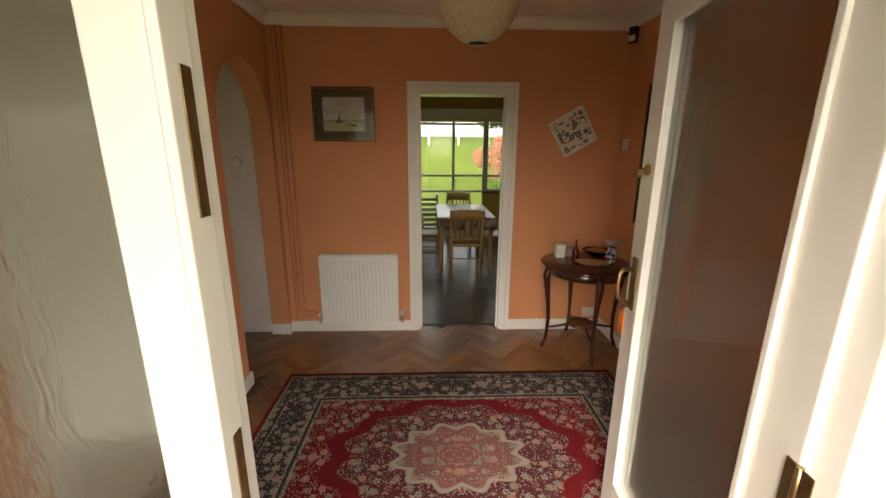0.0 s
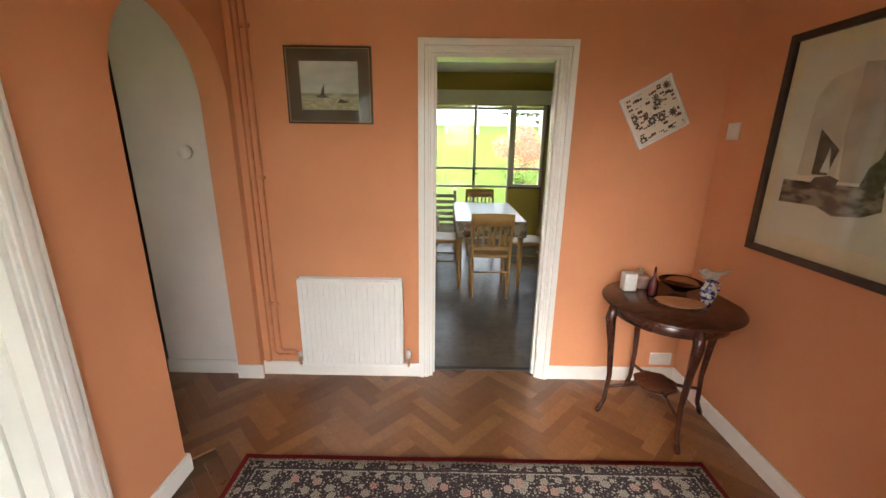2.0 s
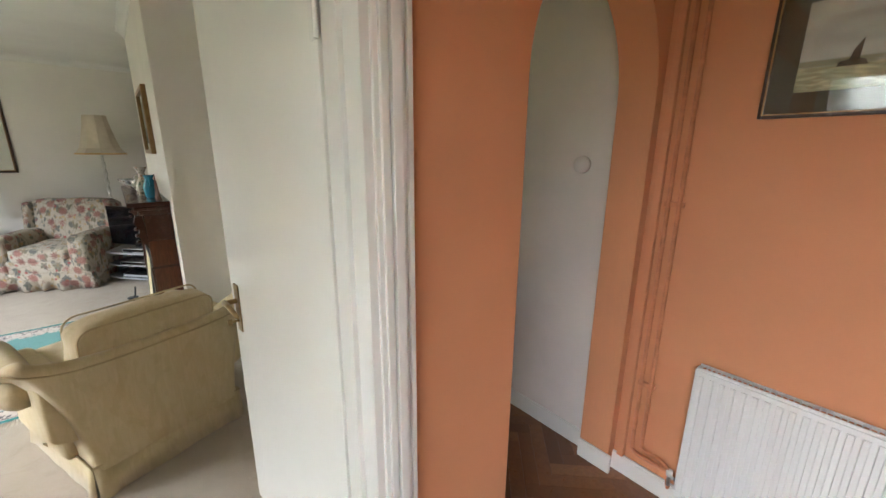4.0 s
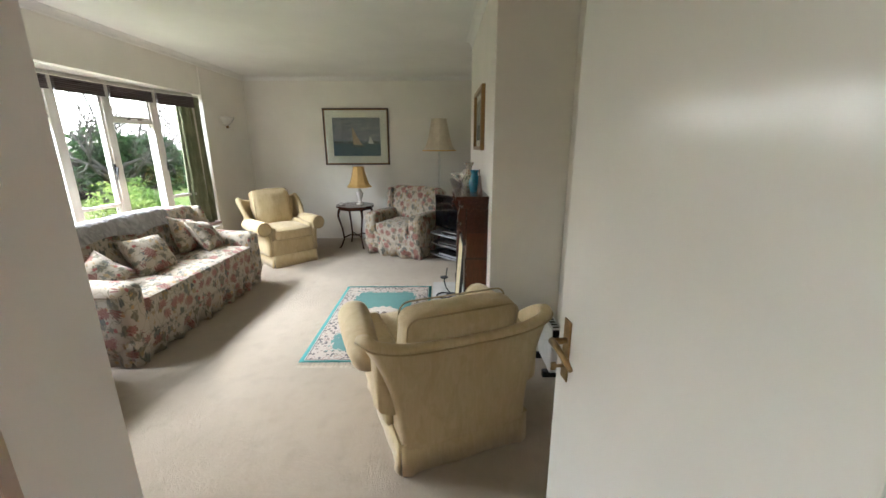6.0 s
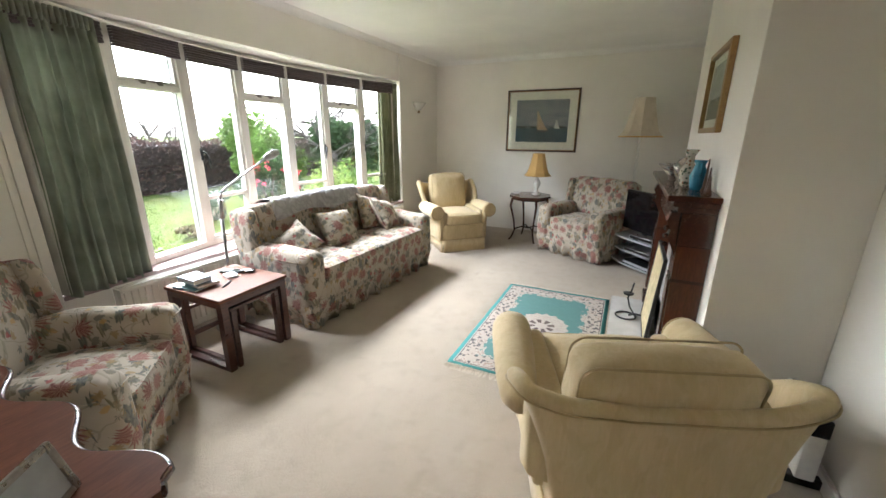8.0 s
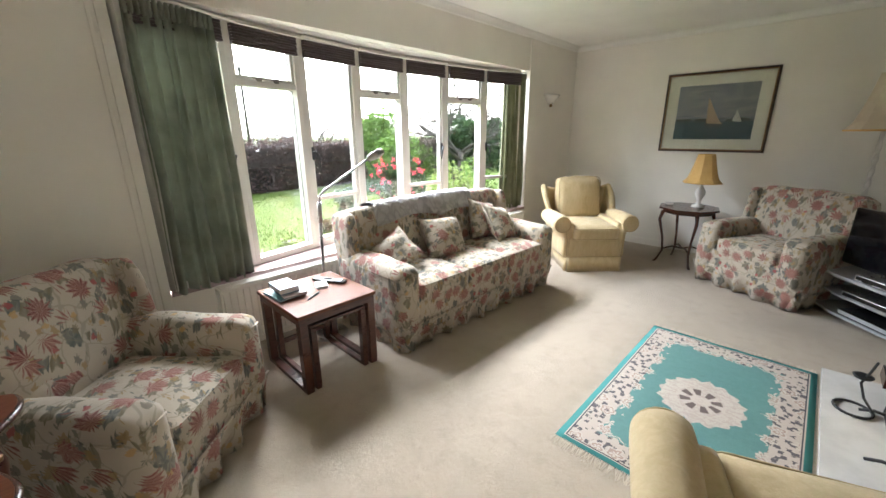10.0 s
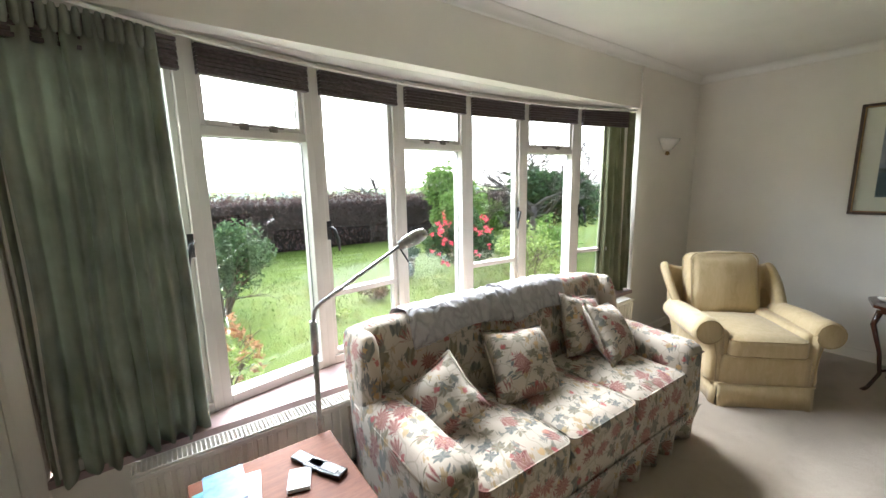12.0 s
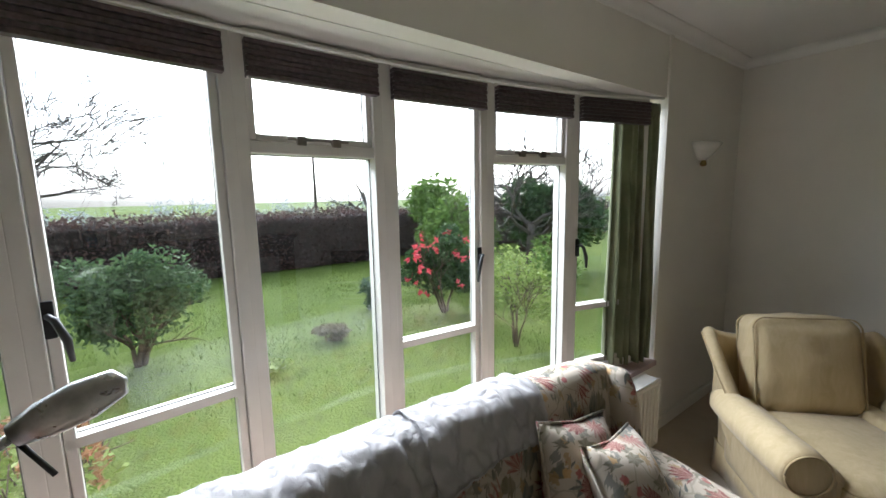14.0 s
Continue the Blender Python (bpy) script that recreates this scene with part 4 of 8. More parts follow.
box(hm, X - 0.02, X + 0.02, 0, 0.006, Z - 0.1, Z + 0.1, 0.003)
tube(hm, [(X, 0.0, Z + 0.055), (X, 0.045, Z + 0.055), (X - 0.012, 0.058, Z + 0.04), (X - 0.012, 0.062, Z), (X - 0.010, 0.055, Z - 0.05), (X, 0.03, Z - 0.07), (X, 0.0, Z - 0.075)], [0.009, 0.009, 0.008, 0.008, 0.008, 0.009, 0.009], 8)
part("door_handle", hm, BRASS, fd, "brass pull handle on a back plate")
hm = B()
box(hm, X - 0.02, X + 0.02, -0.051, -0.045, Z - 0.1, Z + 0.1, 0.003)
tube(hm, [(X, -0.045, Z + 0.05), (X, -0.09, Z + 0.05), (X - 0.06, -0.095, Z + 0.052), (X - 0.11, -0.09, Z + 0.04)], [0.010, 0.010, 0.009, 0.007], 8)
part("door_handle", hm, BRASS, fd, "brass lever on the outer face")
hm = lathe(B(), [(0.001, 0), (0.017, 0), (0.019, 0.004), (0.012, 0.012), (0.001, 0.013)], 16)
bmesh.ops.transform(hm, matrix=pose(X, 0.0, 1.475, -90), verts=hm.verts[:])
tube(hm, [(X, 0.012, 1.475), (X, 0.024, 1.475)], 0.006, 8)
box(hm, X - 0.003, X + 0.003, 0.02, 0.036, 1.45, 1.475, 0.001)
part("latch", hm, BRASS, fd, "round brass latch")
hm = box(B(), FW, FW + 0.003, -0.034, -0.012, 0.94, 1.17, 0.001)
part("lock_plate", hm, BRASS, fd)
for hz in (0.25, 0.92, 1.78):
    butt_hinge(fd, -0.004, hz, 0.002)
tag = thing("key_tag", "orange plastic key tag hanging from the front door lock", "key tag", fd.matrix_world @ pose(X + 0.0, 0.03, 0.87))
bm = prism(B(), [(-0.02, 0.0), (0.02, 0.0), (0.022, 0.06), (0.012, 0.078), (-0.012, 0.078), (-0.022, 0.06)], -0.002, 0.002, "y")
part("tag", bm, plain("orange_plastic", (0.85, 0.22, 0.02), 0.4, 0.05), tag)
part("key", tube(box(B(), -0.004, 0.004, -0.03, -0.002, 0.10, 0.106), [(0, 0, 0.07), (0, -0.004, 0.09), (0, -0.012, 0.104)], 0.0025, 6), BRASS, tag)

# front screen: posts, head and side light
bm = B()
box(bm, 0.108, 0.185, FY0, FY1, 0, 2.12, 0.004)
box(bm, 0.185, 0.20, FY0, FY1 - 0.05, 0, 2.075, 0.003)
box(bm, -0.62, -0.55, FY0, FY1, 0, 2.12, 0.004)
box(bm, -0.55, 0.108, FY0, FY1, 0, 0.12, 0.004)
box(bm, -0.55, 0.108, FY0, FY1, 2.05, 2.12, 0.004)
box(bm, 0.185, 1.20, FY0, FY1, 2.06, 2.12, 0.004)
box(bm, 1.20, 1.235, FY0 + 0.02, FY1, 0, 2.06, 0.006)
box(bm, 1.235, 1.32, FY0, FY1, 0, 2.12, 0.008)
box(bm, 1.25, 1.275, FY0 - 0.02, FY0, 0, 2.12, 0.008)
screen_ob = structure("trim_front_screen", bm, GLOSS, "white gloss posts and head of the front door screen")
sp = B()
box(sp, 0.1995, 0.2025, FY1 - 0.085, FY1 - 0.062, 1.44, 1.63, 0.001)
box(sp, 0.1995, 0.2025, FY1 - 0.085, FY1 - 0.062, 0.93, 1.10, 0.001)
part("strike_plate", sp, BRASS, screen_ob, "aged brass strike plates")
w8 = tagged(new("window_8"), "rippled glass side light beside the front door", "window", kind="structure")
w8.matrix_world = pose(-0.55, FY0 + 0.05, 0)
g = part("pane", box(B(), 0.0, 0.658, 0, 0.006, 0.12, 2.05), FROST, w8, "rippled obscure glass")
g.visible_shadow = False
# unseen canopy, added to keep sky and sun off the front screen
structure("ceiling_porch", box(B(), -0.66, 2.3, -0.45, FY0 - 0.004, 2.40, 2.52), CEIL, "added white canopy, out of view, that shades the front door")
structure("floor_porch", box(B(), -0.66, 2.3, -1.2, FY0, -0.14, -0.03), plain("porch_quarry_tile", (0.22, 0.10, 0.07), 0.5, 0.2, 8), "red tiled porch floor")

# ---- garden ----
LAWN = lawn_mat("lawn", (0.115, 0.17, 0.024), (0.155, 0.215, 0.034), (0.06, 0.10, 0.016))
bm = B()
GN = 40


def ground_z(x, y):
    if y > 9.0 and y < 60:
        return -0.28 + min(3.0, 0.19 * (y - 9.0)) + 0.06 * noise.noise(Vector((x * 0.4, y * 0.4, 0)))
    if y < -13:
        return -0.28 - min(9.0, 0.13 * (-13 - y))
    return -0.28 + 0.05 * noise.noise(Vector((x * 0.3, y * 0.3, 2.0)))


gx = [-1500, -300, -90, -50, -35] + [-26 + 1.5 * i for i in range(28)] + [26, 50, 120, 400, 1500]
gy = [-1500, -300, -120, -60, -40, -32] + [-27 + 1.5 * i for i in range(32)] + [30, 40, 55, 70, 120, 300, 1500]
rows = [[bm.verts.new((x, y, ground_z(x, y))) for x in gx] for y in gy]
for a, b in zip(rows, rows[1:]):
    for i in range(len(gx) - 1):
        bm.faces.new((a[i], a[i + 1], b[i + 1], b[i])).smooth = True
structure("ground", bm, LAWN, "green garden lawn reaching to the distance")
rng = random.Random(52)
gv, gf = [], []
for _ in range(30000):
    x, y = rng.uniform(-9.5, 1.5), rng.uniform(-10.4, -2.1)
    n = noise.noise(Vector((x * 1.1, y * 1.1, 7)))
    if n < rng.uniform(-0.55, 0.35):
        continue
    h, a, w = rng.uniform(0.02, 0.055) * (1 + 0.7 * max(0, n)), rng.uniform(0, 6.28), rng.uniform(0.004, 0.009)
    z = ground_z(x, y) - 0.015
    dx, dy = math.cos(a), math.sin(a)
    i = len(gv)
    gv += [(x - dy * w, y + dx * w, z), (x + dy * w, y - dx * w, z), (x + dx * h * 0.6, y + dy * h * 0.6, z + h + 0.015)]
    gf.append((i, i + 1, i + 2))
gm = bpy.data.meshes.new("lawn_grass")
gm.from_pydata(gv, [], gf)


def leaves(bm, rng, centre, radii, count, size, mi=0, shell=0.55, flat=0.0, lumps=7):
    """A cloud of small folded leaves, thicker towards lumps on an uneven outline."""
    cs = []
    for _ in range(lumps):
        d = Vector((rng.gauss(0, 1), rng.gauss(0, 1), rng.gauss(0, 0.8))).normalized() * rng.uniform(0.35, 0.75)
        cs.append((d, rng.uniform(0.3, 0.55)))
    for _ in range(count):
        d, rr = cs[rng.randrange(lumps)]
        q = Vector((rng.gauss(0, 1), rng.gauss(0, 1), rng.gauss(0, 1))).normalized() * rr * (shell + (1 - shell) * rng.random())
        q = q + d
        p = Vector((centre[0] + q.x * radii[0], centre[1] + q.y * radii[1], centre[2] + q.z * radii[2]))
        a = Vector((rng.gauss(0, 1), rng.gauss(0, 1), rng.gauss(0, 0.7))).normalized() * size * rng.uniform(0.6, 1.3)
        b = a.cross(Vector((rng.gauss(0, 1), rng.gauss(0, 1), rng.gauss(0, 1)))).normalized() * size * 0.42
        v = [bm.verts.new(p - a), bm.verts.new(p + b), bm.verts.new(p + a), bm.verts.new(p - b)]
        bm.faces.new(v).material_index = mi
    return bm


def limbs(bm, rng, p, d, length, r, depth, spread=0.55, up=0.15, kink=0.12, least=0.004):
    """Forked tapering boughs."""
    n = 4
    pts, rs = [p], [r]
    for i in range(n):
        d = (d + Vector((rng.gauss(0, kink), rng.gauss(0, kink), rng.gauss(0, kink * 0.7)))).normalized()
        p = p + d * length / n
        pts.append(p)
        rs.append(max(least, r * (1 - 0.4 * (i + 1) / n)))
    tube(bm, pts, rs, 6 if r > 0.02 else 4)
    if depth <= 0:
        return
    for _ in range(3 if depth > 1 else 4):
        i = rng.randrange(2, n + 1)
        nd = (d + Vector((rng.gauss(0, spread), rng.gauss(0, spread), rng.gauss(0, spread * 0.7) + up))).normalized()
        limbs(bm, rng, pts[i], nd, length * rng.uniform(0.5, 0.8), rs[i] * 0.62, depth - 1, spread, up, kink, least)


gm.materials.append(leafy("grass_blade", (0.09, 0.15, 0.022), (0.17, 0.24, 0.05)))
tagged(new("lawn_grass", gm), "short uneven grass tufts on the lawn", "grass", kind="stuff")
BARK = plain("grey_bark", (0.09, 0.078, 0.068), 0.9, 0.35, 14, 0.2, 0.6)
TWIG = plain("brown_twig", (0.10, 0.07, 0.05), 0.9, 0.3)
CONIFER = leafy("feathery_conifer_leaf", (0.055, 0.10, 0.045), (0.13, 0.20, 0.085))
YEW = leafy("dark_evergreen_leaf", (0.035, 0.075, 0.03), (0.08, 0.15, 0.05))
LIGHTLEAF = leafy("fresh_green_leaf", (0.11, 0.20, 0.04), (0.22, 0.34, 0.08))
LIMELEAF = leafy("lime_green_leaf", (0.20, 0.28, 0.06), (0.34, 0.42, 0.14))
BEECHLEAF = leafy("brown_hedge_leaf", (0.06, 0.042, 0.042), (0.15, 0.085, 0.075))
BLUELEAF = leafy("grey_green_leaf", (0.09, 0.14, 0.10), (0.16, 0.22, 0.16))
DEADLEAF = leafy("withered_leaf", (0.10, 0.09, 0.04), (0.20, 0.17, 0.08))
PINKF = leafy("pink_camellia_petal", (0.75, 0.06, 0.10), (0.85, 0.20, 0.24))
REDLEAF = leafy("coppery_pieris_leaf", (0.33, 0.13, 0.07), (0.46, 0.32, 0.16))
PINKLEAF = leafy("salmon_leaf", (0.55, 0.20, 0.16), (0.65, 0.33, 0.25))


def shrub(name, label, at, radii, mat, count, size, seed, stem=0.02, extra=None, lumps=8, lift=1.05):
    rng = random.Random(seed)
    z = ground_z(at[0], at[1])
    ob = thing(name, label, "shrub", pose(at[0], at[1], z - 0.02))
    bm = B()
    for _ in range(5):
        a = rng.uniform(0, 6.28)
        limbs(bm, rng, Vector((0.05 * math.cos(a), 0.05 * math.sin(a), 0)), Vector((0.4 * math.cos(a), 0.4 * math.sin(a), 1)).normalized(), radii[2] * 0.9, stem, 2, 0.5, 0.2)
    tagged(part("stems", bm, TWIG, ob), kind="stuff")
    bm = leaves(B(), rng, (0, 0, radii[2] * lift), radii, count, size, 0, 0.5, 0, lumps)
    part("foliage", bm, mat, ob)
    if extra:
        mt, n, s, nm = extra
        for _ in range(n):
            d = Vector((rng.gauss(0, 1), rng.gauss(0, 1), rng.gauss(0.3, 0.8))).normalized() * rng.uniform(0.75, 1.0)
            c = Vector((d.x * radii[0] * 0.85, d.y * radii[1] * 0.85, radii[2] * (1.05 + d.z * 0.85)))
            part(nm, leaves(B(), rng, c, (s, s, s), 14, s * 0.6, 0, 0.3, 0, 3), mt, ob)
    return ob


# clipped hedge across the end of the lawn
rng = random.Random(11)
hedge = thing("clipped_hedge", "tall clipped hedge of brown winter leaves along the lawn", "hedge", pose(-4, -11.2, -0.3))
bm = B()
for i in range(26):
    x = -16 + i * 1.25
    limbs(bm, rng, Vector((x, rng.uniform(-0.3, 0.3), 0)), Vector((0, 0, 1)), 1.0, 0.03, 2, 0.4, 0.3)
tagged(part("stems", bm, TWIG, hedge), kind="stuff")
bm = B()
for _ in range(46000):
    x = rng.uniform(-17, 17)
    face = rng.random()
    z = rng.uniform(0.05, 1.45)
    y = 0.55 * rng.choice((-1, 1)) + rng.gauss(0, 0.07) + 0.1 * noise.noise(Vector((x * 0.8, z, 0)))
    if face < 0.25:
        z, y = 1.47 + rng.gauss(0, 0.07) + 0.12 * noise.noise(Vector((x * 0.5, 3, 0))), rng.uniform(-0.6, 0.6)
    a = Vector((rng.gauss(0, 1), rng.gauss(0, 1), rng.gauss(0, 1))).normalized() * 0.045
    b = a.cross(Vector((rng.gauss(0, 1), rng.gauss(0, 1), rng.gauss(0, 1)))).normalized() * 0.028
    p = Vector((x, y, z))
    bm.faces.new([bm.verts.new(q) for q in (p - a, p + b, p + a, p - b)])
part("foliage", bm, BEECHLEAF, hedge)
# near-black inner body, the shade between the leaves put into its colour
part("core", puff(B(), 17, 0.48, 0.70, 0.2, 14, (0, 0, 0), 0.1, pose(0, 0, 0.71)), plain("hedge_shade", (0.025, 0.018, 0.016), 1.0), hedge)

shrub("conifer_bush", "rounded dark green bush on the lawn", (-2.93, -5.55), (0.74, 0.66, 0.60), CONIFER, 8200, 0.040, 3, 0.028, None, 16, 1.45)
shrub("pieris_bush", "small shrub with coppery young leaves under the window", (-2.6, -2.95), (0.42, 0.35, 0.42), LIMELEAF, 420, 0.035, 5, 0.012, (REDLEAF, 34, 0.06, "young_leaf_tuft"))
shrub("camellia_bush", "dark shrub covered in pink flowers", (-6.85, -4.95), (0.78, 0.66, 0.72), YEW, 4600, 0.045, 6, 0.02, (PINKF, 44, 0.068, "flower"), 12)
shrub("rose_bush", "light leggy green shrub near the window", (-6.75, -3.35), (0.62, 0.5, 0.60), LIMELEAF, 1500, 0.035, 8, 0.012)
shrub("grey_bush", "low grey-green bush beside the camellia", (-6.2, -5.9), (0.42, 0.35, 0.33), BLUELEAF, 1700, 0.04, 9)
shrub("laurel", "tall bright green evergreen behind the camellia", (-9.0, -7.4), (1.35, 1.2, 1.3), LIGHTLEAF, 6500, 0.08, 10, 0.04)
shrub("holly", "dark evergreen tree at the garden edge", (-11.2, -6.6), (1.5, 1.3, 1.35), YEW, 6500, 0.09, 12, 0.05)
shrub("berberis_bush", "loose bush in the flower bed", (-8.6, -4.4), (0.7, 0.6, 0.6), LIGHTLEAF, 1500, 0.04, 13, 0.012)
shrub("lavender_clump", "small dead-brown clump in the lawn", (-5.0, -4.9), (0.3, 0.25, 0.12), DEADLEAF, 420, 0.05, 14, 0.006)
shrub("heather_clump", "small clump at the edge of the bed", (-4.1, -4.4), (0.25, 0.2, 0.08), LIMELEAF, 160, 0.04, 15, 0.006)


def bare_tree(name, label, at, height, r, seed, depth=4, lean=(0, 0), reach=0.32, limb=0.5, rise=(0.3, 0.9)):
    rng = random.Random(seed)
    ob = thing(name, label, "tree", pose(at[0], at[1], ground_z(*at) - 0.03))
    bm = tube(B(), [(0, 0, 0), (0.02, 0, height * 0.1), (0.02 + lean[0] * 0.5, lean[1] * 0.5, height * 0.22), (lean[0], lean[1], height * 0.32)], [r * 1.35, r, r * 0.9, r * 0.85], 10)
    part("trunk", bm, BARK, ob)
    bm = B()
    for q in range(6):
        a = q * 1.05 + rng.uniform(-0.3, 0.3)
        limbs(bm, rng, Vector((lean[0], lean[1], height * rng.uniform(0.25, 0.33))), Vector((math.cos(a), math.sin(a), rng.uniform(*rise))).normalized(), height * reach, r * limb, depth, 0.5, 0.12, 0.2, 0.006)
    part("branches", bm, BARK, ob)
    return ob


bare_tree("apple_tree", "gnarled leafless apple tree on the lawn", (-0.35, -9.9), 5.2, 0.15, 21, 5, (0.12, 0.1), 0.34, 0.5, (0.4, 1.4))
bare_tree("ash_tree", "tall leafless tree behind the evergreens", (-9.9, -5.9), 3.9, 0.09, 22)
bare_tree("far_tree", "leafless tree beyond the hedge", (-10.0, -14.5), 4.2, 0.12, 23, 3)
bare_tree("field_tree", "small leafless tree beyond the hedge", (-3.5, -18.0), 2.3, 0.05, 24, 3)
bare_tree("boundary_tree", "thin leafless tree at the garden edge", (-13.0, -9.0), 4.6, 0.14, 25, 3)
pole = thing("telegraph_pole", "thin wooden telegraph pole beyond the hedge", "pole", pose(-10.2, -22.0, -0.3))
part("post", tube(B(), [(0, 0, 0), (0, 0, 5.2)], [0.09, 0.06], 10), BARK, pole)
part("cap", tube(B(), [(0, 0, 5.0), (0, 0, 5.25)], [0.11, 0.08], 8), BARK, pole)
structure("road", box(B(), 0.6, 9, -16, -10.2, -0.4, -0.2), plain("gravel_drive", (0.28, 0.25, 0.22), 0.9, 0.2, 30), "pale gravel drive beyond the tree")
bm = B()
rng = random.Random(31)
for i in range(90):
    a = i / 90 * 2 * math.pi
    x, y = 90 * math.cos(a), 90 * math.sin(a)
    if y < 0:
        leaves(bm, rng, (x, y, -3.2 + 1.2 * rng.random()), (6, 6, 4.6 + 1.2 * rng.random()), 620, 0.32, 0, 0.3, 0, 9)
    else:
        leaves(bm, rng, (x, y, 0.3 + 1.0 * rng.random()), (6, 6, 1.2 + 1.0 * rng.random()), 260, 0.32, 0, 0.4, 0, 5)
# pale grey-blue leaf colour paints distance haze onto the woods
tagged(part("distant_woods", bm, leafy("haze_painted_leaf", (0.36, 0.39, 0.42), (0.50, 0.53, 0.57)), None), "line of distant woods, haze put into its leaf colour", "woods", kind="stuff")

# garden beyond the kitchen
shrub("acer_bush", "salmon pink flowering shrub on the bank", (2.6, 13.2), (0.9, 0.8, 0.85), PINKLEAF, 2600, 0.05, 41)
shrub("box_bush", "low green bush on the bank", (2.55, 12.2), (0.5, 0.4, 0.3), LIGHTLEAF, 900, 0.04, 42)
fence = thing("rail_fence", "white post and rail fence at the top of the bank", "fence", pose(0, 22.0, ground_z(0, 22.0)))
for i in range(9):
    part("post", box(B(), -6 + 1.6 * i, -5.9 + 1.6 * i, -0.05, 0.05, -0.2, 1.0, 0.006), WINW, fence)
for z in (0.5, 0.85):
    part("rail", box(B(), -6.2, 7.2, -0.08, -0.05, z, z + 0.09, 0.005), WINW, fence)
shrub("hedge_far", "dark hedge behind the fence", (-2.0, 26.0), (5.0, 1.2, 1.3), YEW, 5200, 0.14, 43, 0.04)
shrub("hedge_far", "dark hedge behind the fence", (6.0, 26.0), (5.0, 1.2, 1.4), YEW, 5200, 0.14, 44, 0.04)

# ---- living room: upholstered pieces ----
def frill(bm, pts, z0, z1, amp=0.02, per=26, flare=0.03, rng=None, step=0.014):
    """A gathered valance along a closed outline."""
    rows = [[], [], []]
    s = 0.0
    n = len(pts)
    for i in range(n):
        a, b = Vector(pts[i]), Vector(pts[(i + 1) % n])
        L = (b - a).length
        nrm = Vector((b.y - a.y, a.x - b.x)).normalized()
        k = max(2, int(L / step))
        for j in range(k):
            p = a + (b - a) * (j / k)
            ph = s * per + 1.6 * noise.noise(Vector((s * 4, z0, 3)))
            w = amp * math.sin(ph) + amp * 0.6 * noise.noise(Vector((s * 17, 0, 1)))
            for r, (h, f) in enumerate(((z1, 0.0), ((z0 + z1) / 2, 0.6), (z0 + 0.012 * math.sin(ph * 0.5), 1.0))):
                q = p + nrm * (flare * f + w * f)
                rows[r].append(bm.verts.new((q.x, q.y, h)))
            s += L / k
    for u, v in zip(rows, rows[1:]):
        for i in range(len(u)):
            j = (i + 1) % len(u)
            bm.faces.new((u[i], u[j], v[j], v[i])).smooth = True
    return bm


def piping(bm, pts, r=0.005):
    return tube(bm, pts, r, 6)


def spline(pts, n):
    """Smooth curve through control points, n steps to a span."""
    out = []
    q = [pts[0]] + list(pts) + [pts[-1]]
    for i in range(1, len(q) - 2):
        p0, p1, p2, p3 = (Vector(w) for w in q[i - 1:i + 3])
        for j in range(n):
            t = j / n
            out.append(0.5 * (2 * p1 + (p2 - p0) * t + (2 * p0 - 5 * p1 + 4 * p2 - p3) * t * t + (3 * p1 - p0 - 3 * p2 + p3) * t ** 3))
    out.append(Vector(pts[-1]))
    return out


def rounded_loop(hx, hz, r, at):
    """Closed rounded rectangle; at(x, z) gives the place."""
    pts = []
    for cx, cz, a0 in ((hx - r, hz - r, 0), (-hx + r, hz - r, 90), (-hx + r, -hz + r, 180), (hx - r, -hz + r, 270)):
        for k in range(6):
            a = radians(a0 + 18 * k)
            pts.append(at(cx + r * math.cos(a), cz + r * math.sin(a)))
    return pts + pts[:1]


